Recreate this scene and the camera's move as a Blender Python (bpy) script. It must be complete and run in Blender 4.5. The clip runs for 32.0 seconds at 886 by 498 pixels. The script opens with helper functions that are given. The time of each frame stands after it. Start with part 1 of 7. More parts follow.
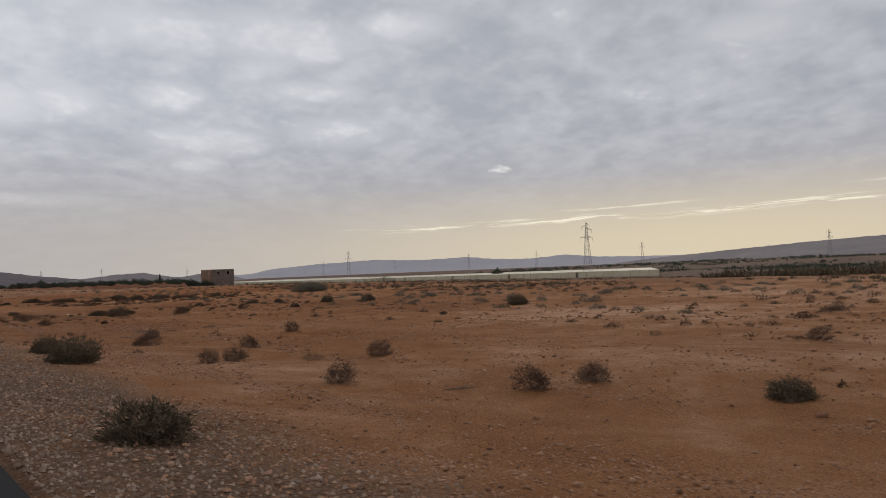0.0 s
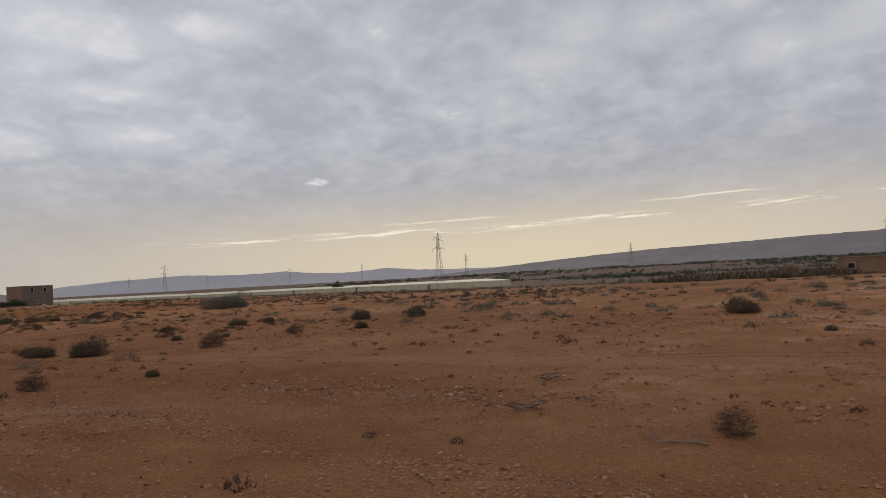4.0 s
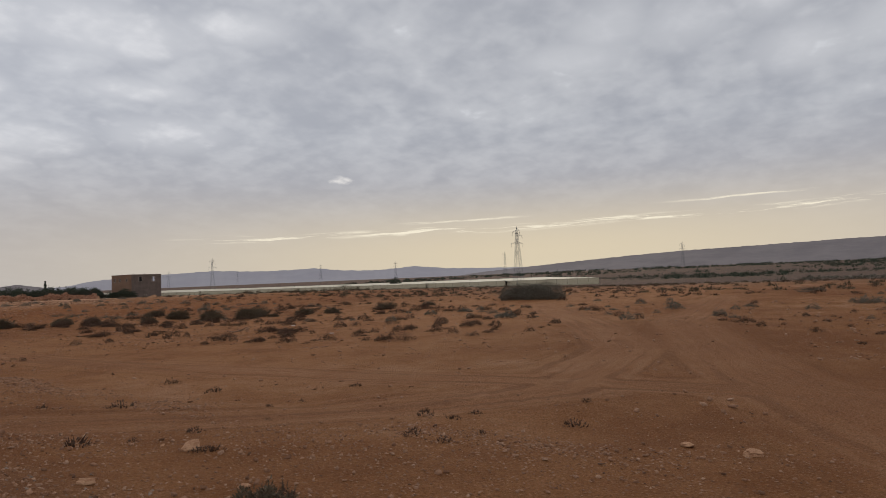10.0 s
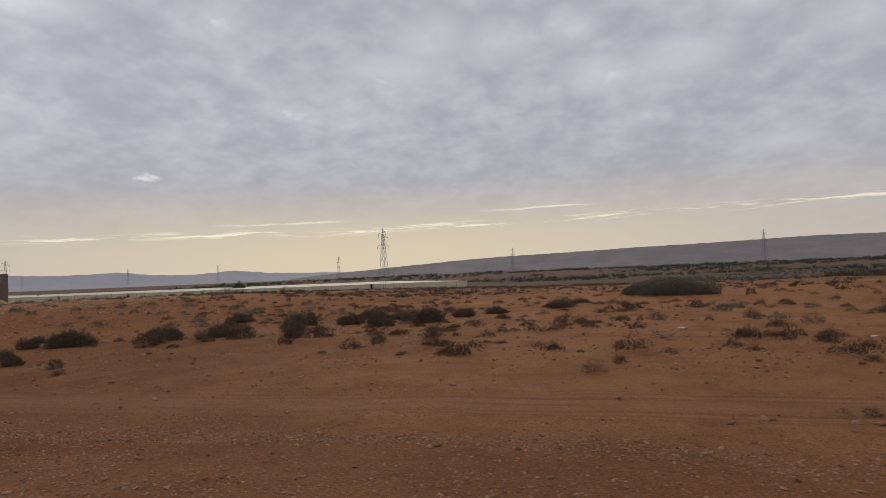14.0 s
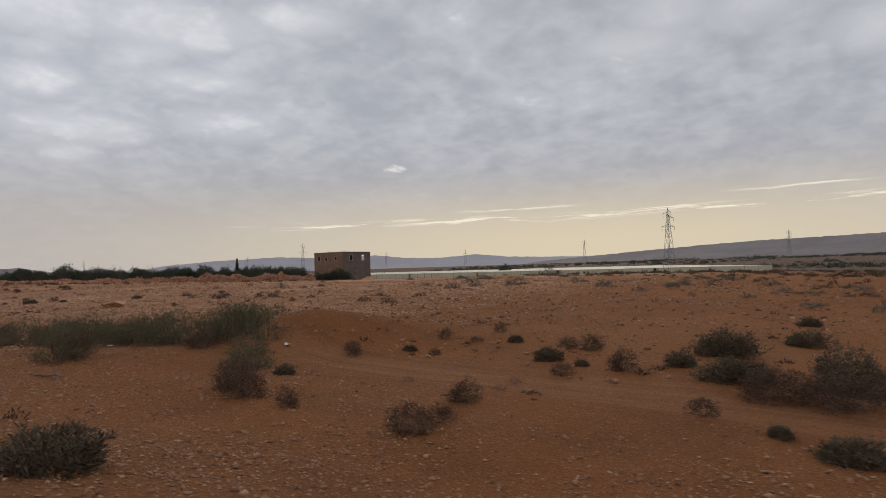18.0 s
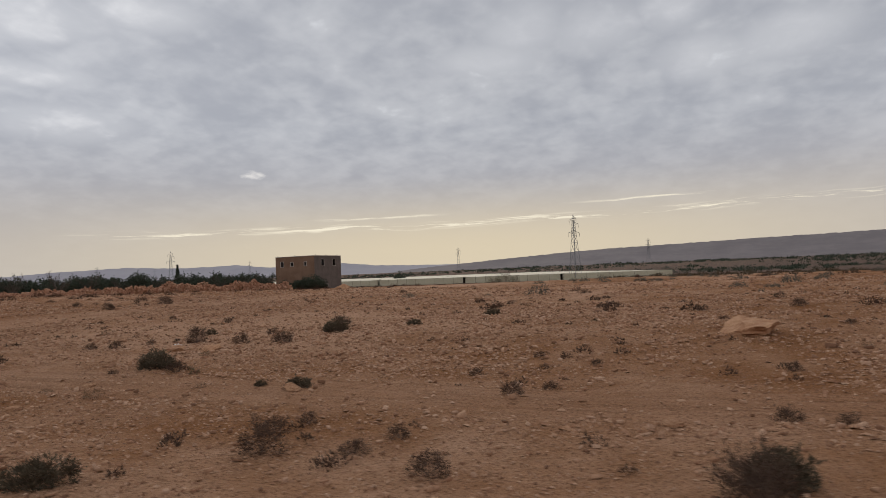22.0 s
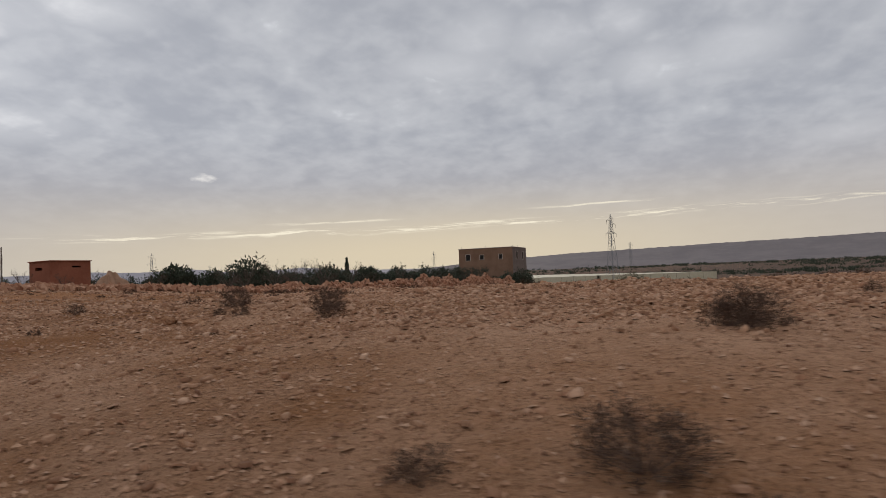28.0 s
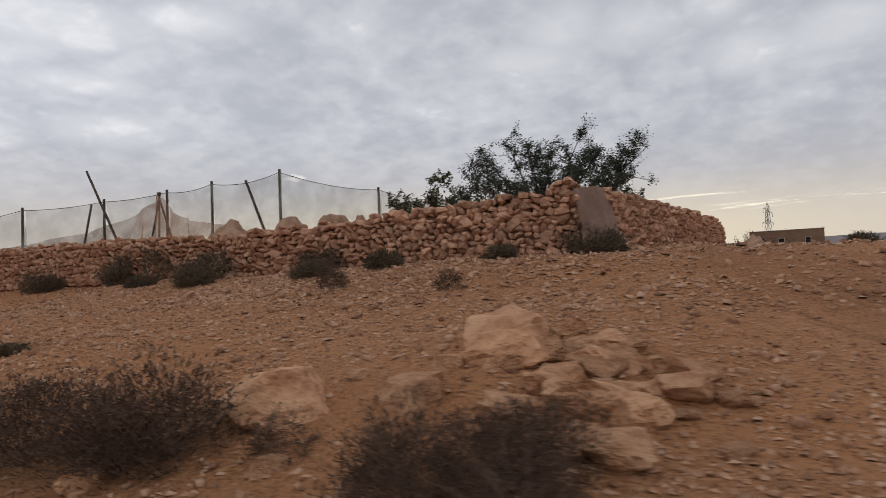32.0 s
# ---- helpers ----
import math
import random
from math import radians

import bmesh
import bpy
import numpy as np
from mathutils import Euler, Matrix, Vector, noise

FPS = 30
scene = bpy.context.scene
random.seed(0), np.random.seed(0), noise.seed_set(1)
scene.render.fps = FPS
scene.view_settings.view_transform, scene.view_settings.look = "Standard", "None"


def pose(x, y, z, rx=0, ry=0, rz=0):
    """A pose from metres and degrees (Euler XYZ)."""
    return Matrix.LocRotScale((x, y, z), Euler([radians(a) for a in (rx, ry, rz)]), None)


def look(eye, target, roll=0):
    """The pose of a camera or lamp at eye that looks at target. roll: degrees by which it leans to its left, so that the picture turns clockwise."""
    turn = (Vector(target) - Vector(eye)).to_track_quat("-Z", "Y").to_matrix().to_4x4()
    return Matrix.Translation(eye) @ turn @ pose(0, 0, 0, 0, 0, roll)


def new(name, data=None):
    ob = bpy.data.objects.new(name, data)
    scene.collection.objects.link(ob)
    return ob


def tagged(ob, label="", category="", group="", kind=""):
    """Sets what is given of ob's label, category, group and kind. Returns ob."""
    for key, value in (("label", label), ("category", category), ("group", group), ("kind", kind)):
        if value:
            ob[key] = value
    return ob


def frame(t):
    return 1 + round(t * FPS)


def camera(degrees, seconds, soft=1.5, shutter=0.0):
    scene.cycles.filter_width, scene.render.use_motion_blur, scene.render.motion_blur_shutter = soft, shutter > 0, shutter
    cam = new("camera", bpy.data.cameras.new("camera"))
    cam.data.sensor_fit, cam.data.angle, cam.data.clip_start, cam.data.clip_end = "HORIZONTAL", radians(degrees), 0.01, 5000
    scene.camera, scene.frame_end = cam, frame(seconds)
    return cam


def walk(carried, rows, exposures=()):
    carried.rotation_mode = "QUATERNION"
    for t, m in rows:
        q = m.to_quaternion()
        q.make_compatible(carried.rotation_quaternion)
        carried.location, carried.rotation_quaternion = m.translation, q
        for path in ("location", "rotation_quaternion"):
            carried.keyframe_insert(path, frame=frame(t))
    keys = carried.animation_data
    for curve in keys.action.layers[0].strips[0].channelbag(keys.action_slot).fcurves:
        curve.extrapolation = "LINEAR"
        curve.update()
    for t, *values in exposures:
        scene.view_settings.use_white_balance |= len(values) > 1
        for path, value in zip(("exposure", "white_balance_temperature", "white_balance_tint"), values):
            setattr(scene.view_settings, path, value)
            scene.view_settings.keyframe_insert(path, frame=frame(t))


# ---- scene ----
cam = camera(69.16, 32.0, soft=0.75, shutter=0.1)

# ---- the drive: seconds, place, pitch + 90, roll, yaw ----
PATH = [
    (0, -0.000, 0.000, 0.000, 92.041, 2.210, -42.887),
    (0.5, -0.025, 4.404, 0.004, 92.032, 2.041, -42.684),
    (1, -0.046, 8.775, 0.008, 91.700, 2.333, -36.425),
    (1.5, -0.057, 13.052, 0.012, 91.352, 1.972, -23.229),
    (2, -0.060, 17.290, 0.015, 91.602, 2.053, -23.751),
    (2.5, -0.050, 21.536, 0.022, 91.813, 2.099, -34.003),
    (3, -0.034, 25.787, 0.028, 92.028, 2.408, -41.448),
    (3.5, -0.012, 30.005, 0.031, 92.536, 3.091, -59.081),
    (5.5, 0.094, 46.756, 0.033, 92.375, 2.661, -55.266),
    (6, 0.123, 50.902, 0.028, 92.018, 2.394, -40.893),
    (6.5, 0.150, 55.134, 0.019, 92.082, 2.026, -36.648),
    (7, 0.186, 59.383, 0.010, 91.899, 2.116, -36.575),
    (7.5, 0.237, 63.556, 0.005, 91.970, 2.111, -38.874),
    (8, 0.299, 67.820, 0.007, 92.109, 2.547, -52.360),
    (8.5, 0.369, 72.055, 0.010, 92.350, 2.313, -53.164),
    (9, 0.444, 76.284, 0.010, 92.279, 2.402, -53.221),
    (9.5, 0.519, 80.689, 0.004, 92.220, 2.279, -53.267),
    (10, 0.594, 85.215, -0.005, 92.546, 2.304, -57.070),
    (10.5, 0.666, 89.814, -0.016, 92.892, 2.876, -72.097),
    (11, 0.734, 94.474, -0.030, 93.107, 3.026, -76.506),
    (11.5, 0.799, 99.112, -0.044, 93.003, 2.934, -78.570),
    (12, 0.859, 103.714, -0.058, 93.070, 2.641, -78.115),
    (12.5, 0.912, 108.272, -0.069, 92.851, 2.578, -74.743),
    (13, 0.957, 112.780, -0.078, 92.727, 2.346, -73.355),
    (13.5, 0.995, 117.270, -0.085, 92.446, 2.268, -73.044),
    (15.5, 1.105, 135.039, -0.103, 92.387, 2.398, -72.716),
    (16, 1.124, 139.493, -0.106, 92.472, 2.051, -72.352),
    (16.5, 1.135, 143.967, -0.105, 92.111, 2.201, -61.239),
    (17, 1.138, 148.470, -0.103, 91.814, 1.555, -54.360),
    (17.5, 1.137, 152.966, -0.095, 91.692, 1.795, -52.926),
    (18, 1.133, 157.471, -0.079, 91.684, 1.697, -52.344),
    (18.5, 1.126, 161.982, -0.058, 91.630, 1.575, -51.931),
    (19, 1.113, 166.489, -0.034, 91.676, 1.666, -51.446),
    (19.5, 1.092, 171.054, -0.010, 91.739, 1.345, -49.939),
    (20, 1.059, 175.637, 0.013, 91.550, 1.578, -46.823),
    (20.5, 1.011, 180.243, 0.032, 91.658, 1.595, -49.604),
    (21, 0.947, 184.930, 0.045, 92.167, 1.949, -61.850),
    (21.5, 0.882, 189.553, 0.056, 92.105, 2.124, -64.373),
    (22, 0.824, 194.118, 0.068, 92.050, 2.306, -64.522),
    (22.5, 0.774, 198.770, 0.083, 92.128, 2.123, -64.735),
    (23, 0.731, 203.534, 0.099, 92.013, 2.059, -64.648),
    (23.5, 0.692, 208.387, 0.112, 92.037, 2.078, -64.346),
    (24, 0.653, 213.172, 0.119, 92.217, 2.161, -63.802),
    (24.5, 0.614, 217.923, 0.121, 92.198, 2.155, -62.796),
    (25, 0.573, 222.674, 0.119, 92.222, 2.139, -60.992),
    (25.5, 0.533, 227.394, 0.112, 92.050, 2.128, -60.192),
    (27.5, 0.371, 246.380, 0.070, 92.684, 2.174, -69.486),
    (28, 0.331, 251.103, 0.058, 92.330, 2.297, -68.517),
    (28.5, 0.290, 255.789, 0.047, 92.395, 2.356, -66.974),
    (29, 0.250, 260.430, 0.036, 92.197, 2.772, -66.320),
    (29.5, 0.210, 265.040, 0.026, 92.067, 2.363, -65.813),
    (30, 0.170, 269.641, 0.017, 92.069, 2.690, -65.417),
    (30.5, 0.129, 274.247, 0.011, 92.025, 2.504, -64.892),
    (31, 0.086, 278.872, 0.006, 92.173, 2.700, -64.145),
    (31.5, 0.043, 283.455, 0.003, 92.076, 2.242, -62.614),
    (32, -0.000, 288.000, -0.000, 92.294, 2.389, -61.060),
]
walk(cam, [(t, pose(*row)) for t, *row in PATH], [(0.0, 0.0), (30.0, 0.0), (31.0, 0.10), (32.0, 0.24)])

# ---- sky, sun, exposure ----
SUN_AZ, SUN_EL = radians(66), radians(9)


def nodes_of(owner):
    owner.use_nodes = True
    tree = owner.node_tree
    tree.nodes.clear()
    return tree


class Graph:
    """Short notation for node trees."""

    def __init__(self, tree):
        self.t = tree

    def n(self, kind, **props):
        nd = self.t.nodes.new(kind)
        ins = props.pop("ins", {})
        if "operation" in props:
            nd.operation = props["operation"]
        if "use_clamp" in props:
            nd.use_clamp = props["use_clamp"]
        if "interpolation_type" in props:
            nd.interpolation_type, nd.clamp = props["interpolation_type"], True
        if "data_type" in props:
            nd.data_type, nd.blend_type = props["data_type"], props["blend_type"]
        if "attribute_name" in props:
            nd.attribute_name = props["attribute_name"]
        for k, v in ins.items():
            self.put(nd.inputs[k], v)
        return nd

    def put(self, sock, v):
        if isinstance(v, bpy.types.NodeSocket):
            self.t.links.new(v, sock)
        elif isinstance(v, tuple) and len(v) == 3 and sock.type == "RGBA":
            sock.default_value = (*v, 1)
        else:
            sock.default_value = v

    def math(self, op, a, b=0.0, c=0.0, clamp=False):
        nd = self.n("ShaderNodeMath", operation=op, use_clamp=clamp)
        for i, v in enumerate((a, b, c)):
            self.put(nd.inputs[i], v)
        return nd.outputs[0]

    def ramp(self, v, a, b, lo=0.0, hi=1.0):
        nd = self.n("ShaderNodeMapRange", interpolation_type="SMOOTHSTEP", clamp=True)
        for k, x in (("Value", v), ("From Min", a), ("From Max", b), ("To Min", lo), ("To Max", hi)):
            self.put(nd.inputs[k], x)
        return nd.outputs[0]

    def mix(self, f, a, b, blend="MIX"):
        nd = self.n("ShaderNodeMix", data_type="RGBA", blend_type=blend)
        self.put(nd.inputs["Factor"], f)
        self.put([s for s in nd.inputs if s.name == "A" and s.type == "RGBA"][0], a)
        self.put([s for s in nd.inputs if s.name == "B" and s.type == "RGBA"][0], b)
        return [s for s in nd.outputs if s.type == "RGBA"][0]

    def noise(self, vec, scale, detail=4.0, rough=0.55, dist=0.0):
        nd = self.n("ShaderNodeTexNoise", ins={"Scale": scale, "Detail": detail, "Roughness": rough, "Distortion": dist})
        if vec is not None:
            self.put(nd.inputs["Vector"], vec)
        return nd.outputs["Fac"]

    def xyz(self, x, y, z):
        nd = self.n("ShaderNodeCombineXYZ")
        for i, v in enumerate((x, y, z)):
            self.put(nd.inputs[i], v)
        return nd.outputs[0]


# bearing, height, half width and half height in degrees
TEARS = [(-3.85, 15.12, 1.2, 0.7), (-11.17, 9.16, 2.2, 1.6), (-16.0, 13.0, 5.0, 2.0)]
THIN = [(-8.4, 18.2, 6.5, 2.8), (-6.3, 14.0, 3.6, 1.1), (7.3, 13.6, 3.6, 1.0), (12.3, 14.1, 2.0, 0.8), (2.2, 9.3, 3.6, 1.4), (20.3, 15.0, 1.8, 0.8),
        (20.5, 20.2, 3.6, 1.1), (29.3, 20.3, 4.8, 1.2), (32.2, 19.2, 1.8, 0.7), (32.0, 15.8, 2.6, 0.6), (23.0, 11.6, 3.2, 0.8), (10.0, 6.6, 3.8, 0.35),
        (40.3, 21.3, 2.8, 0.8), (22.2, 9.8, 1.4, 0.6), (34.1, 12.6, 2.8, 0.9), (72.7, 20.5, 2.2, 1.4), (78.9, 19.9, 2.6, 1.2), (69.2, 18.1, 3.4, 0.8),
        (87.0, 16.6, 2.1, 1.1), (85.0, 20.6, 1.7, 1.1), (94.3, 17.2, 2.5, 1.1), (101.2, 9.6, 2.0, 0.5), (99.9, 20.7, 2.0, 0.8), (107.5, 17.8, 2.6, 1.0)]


def make_sky():
    world = bpy.data.worlds.new("sky")
    scene.world = world
    tree = nodes_of(world)
    g = Graph(tree)
    direction = g.n("ShaderNodeTexCoord").outputs["Generated"]
    sep = g.n("ShaderNodeSeparateXYZ", ins={0: direction})
    dx, dy, dz = sep.outputs
    az = g.math("ARCTAN2", dx, dy)                       # 0 ahead, positive to the right
    el = g.math("ARCSINE", dz)
    up = g.math("MAXIMUM", dz, 0.0)
    clear = g.n("ShaderNodeTexSky")
    clear.sky_type, clear.sun_disc, clear.sun_elevation, clear.sun_rotation = "NISHITA", False, SUN_EL, SUN_AZ
    clear.dust_density = 2.0
    blue = g.n("ShaderNodeVectorMath", operation="SCALE", ins={0: clear.outputs[0], "Scale": 0.10}).outputs[0]
    # the cloud deck, seen from below: flat coordinates that crowd towards the horizon
    inv = g.math("DIVIDE", 1.0, g.math("ADD", up, 0.30))
    px, py = g.math("MULTIPLY", dx, inv), g.math("MULTIPLY", dy, inv)
    deck = g.xyz(px, py, 3.7)
    big = g.noise(deck, 1.5, 2.0, 0.5, 0.0)
    mid = g.noise(deck, 5.0, 2.5, 0.5, 0.25)
    puff = g.noise(g.xyz(px, py, 8.1), 13.0, 2.5, 0.5, 0.2)
    fine = g.noise(deck, 30.0, 3.0, 0.55, 0.0)
    lump = g.math("MULTIPLY_ADD", puff, 0.52, g.math("MULTIPLY_ADD", mid, 0.60, g.math("MULTIPLY_ADD", fine, 0.16, g.math("MULTIPLY", big, 0.40))))
    ahead = g.ramp(az, 1.25, -0.3)
    high = g.ramp(el, 0.06, 0.34)
    dark, pale, white = (0.385, 0.402, 0.450), (0.535, 0.548, 0.585), (0.80, 0.82, 0.86)
    lift = g.math("MULTIPLY_ADD", g.math("MULTIPLY", ahead, high), 0.07, lump)
    col = g.mix(g.ramp(lift, 0.60, 1.12), dark, pale)
    col = g.mix(g.math("MULTIPLY", g.ramp(lift, 1.00, 1.24), high), col, white)
    gain = g.math("MULTIPLY_ADD", g.math("MULTIPLY", ahead, g.ramp(el, 0.05, 0.3)), 0.34, 0.97)
    col = g.n("ShaderNodeVectorMath", operation="SCALE", ins={0: col, "Scale": gain}).outputs[0]
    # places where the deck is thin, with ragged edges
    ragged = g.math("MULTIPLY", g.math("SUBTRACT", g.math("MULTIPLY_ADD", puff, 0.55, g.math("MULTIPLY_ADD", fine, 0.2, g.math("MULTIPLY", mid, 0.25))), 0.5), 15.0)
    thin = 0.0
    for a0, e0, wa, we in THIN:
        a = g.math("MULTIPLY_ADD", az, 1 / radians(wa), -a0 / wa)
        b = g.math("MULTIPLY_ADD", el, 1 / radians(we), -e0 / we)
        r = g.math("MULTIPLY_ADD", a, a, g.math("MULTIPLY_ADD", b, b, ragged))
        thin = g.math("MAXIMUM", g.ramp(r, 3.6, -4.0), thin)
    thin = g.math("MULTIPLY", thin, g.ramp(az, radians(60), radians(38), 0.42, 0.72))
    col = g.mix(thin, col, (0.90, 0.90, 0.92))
    # haze over the land, warm below the hidden sun
    low = g.ramp(el, 0.23, 0.03)
    col = g.mix(g.math("MULTIPLY", low, 0.82), col, (0.445, 0.415, 0.412))
    d_az = g.math("SUBTRACT", az, 1.15)
    glow_az = g.math("POWER", 2.718, g.math("MULTIPLY", g.math("MULTIPLY", d_az, d_az), -2.2))
    glow = g.math("MULTIPLY", glow_az, g.ramp(el, 0.16, 0.03))
    col = g.mix(g.math("MULTIPLY", glow, 0.88), col, (0.735, 0.625, 0.440))
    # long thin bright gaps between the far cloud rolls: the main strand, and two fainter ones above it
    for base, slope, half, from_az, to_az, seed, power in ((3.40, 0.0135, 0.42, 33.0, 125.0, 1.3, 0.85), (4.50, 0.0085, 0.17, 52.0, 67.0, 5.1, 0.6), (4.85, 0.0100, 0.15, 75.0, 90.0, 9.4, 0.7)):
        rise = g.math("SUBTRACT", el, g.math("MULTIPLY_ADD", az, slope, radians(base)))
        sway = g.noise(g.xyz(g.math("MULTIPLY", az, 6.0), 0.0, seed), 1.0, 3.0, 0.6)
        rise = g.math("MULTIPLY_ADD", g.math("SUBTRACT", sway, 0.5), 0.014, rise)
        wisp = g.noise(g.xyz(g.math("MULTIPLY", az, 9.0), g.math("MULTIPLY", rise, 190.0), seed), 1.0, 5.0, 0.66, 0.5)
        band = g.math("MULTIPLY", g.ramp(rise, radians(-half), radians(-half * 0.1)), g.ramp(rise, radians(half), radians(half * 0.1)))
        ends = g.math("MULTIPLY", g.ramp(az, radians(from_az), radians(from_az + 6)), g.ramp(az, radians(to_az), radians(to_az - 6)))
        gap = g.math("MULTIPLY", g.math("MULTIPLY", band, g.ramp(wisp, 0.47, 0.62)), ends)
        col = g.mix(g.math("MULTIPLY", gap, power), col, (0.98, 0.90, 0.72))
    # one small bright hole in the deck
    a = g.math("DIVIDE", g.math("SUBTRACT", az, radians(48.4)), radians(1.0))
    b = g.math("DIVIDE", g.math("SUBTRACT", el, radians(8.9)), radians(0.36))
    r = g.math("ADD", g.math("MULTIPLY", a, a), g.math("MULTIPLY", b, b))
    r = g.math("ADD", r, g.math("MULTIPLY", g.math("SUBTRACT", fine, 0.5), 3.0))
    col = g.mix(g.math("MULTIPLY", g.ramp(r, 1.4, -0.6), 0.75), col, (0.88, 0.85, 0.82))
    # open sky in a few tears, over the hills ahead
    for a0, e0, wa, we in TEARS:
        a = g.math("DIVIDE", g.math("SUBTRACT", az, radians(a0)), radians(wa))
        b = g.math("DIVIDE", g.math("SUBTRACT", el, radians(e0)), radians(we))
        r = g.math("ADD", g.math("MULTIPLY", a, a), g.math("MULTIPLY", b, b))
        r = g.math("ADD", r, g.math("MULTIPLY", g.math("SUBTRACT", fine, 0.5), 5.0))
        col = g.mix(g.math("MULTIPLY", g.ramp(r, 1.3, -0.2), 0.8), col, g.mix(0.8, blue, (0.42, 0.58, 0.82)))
    out = g.n("ShaderNodeOutputWorld")
    bg = g.n("ShaderNodeBackground", ins={"Color": col, "Strength": 1.0})
    tree.links.new(bg.outputs[0], out.inputs[0])


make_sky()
sun_data = bpy.data.lights.new("sun", "SUN")
sun_data.energy, sun_data.angle, sun_data.color = 0.55, radians(24), (1.0, 0.88, 0.70)
sun = new("sun", sun_data)
sun.matrix_world = look((math.sin(SUN_AZ) * 100, math.cos(SUN_AZ) * 100, math.tan(radians(16)) * 100), (0, 0, 0))

# ---- materials ----
MATS = {}


def mat(name, a, b, scale=3.0, rough=0.9, bump=0.3, fine=40.0, metal=0.0, spread=0.0, spec=0.3, dist=0.02):
    """Two-tone procedural surface: a patchy blend at one scale, grain and relief at a finer one; spread varies it by object."""
    if name in MATS:
        return MATS[name]
    m = bpy.data.materials.new(name)
    MATS[name] = m
    g = Graph(nodes_of(m))
    pos = g.n("ShaderNodeTexCoord").outputs["Object"]
    big = g.noise(pos, scale, 4.0, 0.6)
    small = g.noise(pos, fine, 3.0, 0.6)
    f = g.ramp(g.math("ADD", g.math("MULTIPLY", big, 0.7), g.math("MULTIPLY", small, 0.3)), 0.36, 0.64)
    col = g.mix(f, a, b)
    if spread:
        rnd = g.math("MULTIPLY_ADD", g.n("ShaderNodeObjectInfo").outputs["Random"], spread, 1 - spread / 2)
        hsv = g.n("ShaderNodeHueSaturation", ins={"Value": rnd, "Color": col})
        col = hsv.outputs[0]
    bs = g.n("ShaderNodeBsdfPrincipled", ins={"Base Color": col, "Roughness": rough, "Metallic": metal, "Specular IOR Level": spec})
    if bump:
        bp = g.n("ShaderNodeBump", ins={"Strength": bump, "Distance": dist, "Height": small})
        g.put(bs.inputs["Normal"], bp.outputs[0])
    out = g.n("ShaderNodeOutputMaterial")
    m.node_tree.links.new(bs.outputs[0], out.inputs[0])
    return m


def mat_island(name, colors, rough=0.9, bump=0.25, fine=30.0, trans=0.0, scale=1.5):
    """Surface for joined pieces (stones, leaves): each island takes a tone of its own."""
    m = bpy.data.materials.new(name)
    g = Graph(nodes_of(m))
    rnd = g.n("ShaderNodeNewGeometry").outputs["Random Per Island"]
    ob = g.n("ShaderNodeObjectInfo").outputs["Random"]
    v = g.math("FRACT", g.math("ADD", rnd, ob))
    cr = g.n("ShaderNodeValToRGB")
    els = cr.color_ramp.elements
    while len(els) < len(colors):
        els.new(0.5)
    for i, c in enumerate(colors):
        els[i].position, els[i].color = i / (len(colors) - 1), (*c, 1)
    g.put(cr.inputs[0], v)
    pos = g.n("ShaderNodeTexCoord").outputs["Object"]
    small = g.noise(pos, fine, 3.0, 0.6)
    col = g.mix(g.ramp(small, 0.3, 0.7, 0.0, 0.35), cr.outputs[0], tuple(c * 0.62 for c in colors[0]))
    bs = g.n("ShaderNodeBsdfPrincipled", ins={"Base Color": col, "Roughness": rough, "Specular IOR Level": 0.2})
    if bump:
        bp = g.n("ShaderNodeBump", ins={"Strength": bump, "Distance": 0.02, "Height": small})
        g.put(bs.inputs["Normal"], bp.outputs[0])
    out = g.n("ShaderNodeOutputMaterial")
    m.node_tree.links.new(bs.outputs[0], out.inputs[0])
    return m


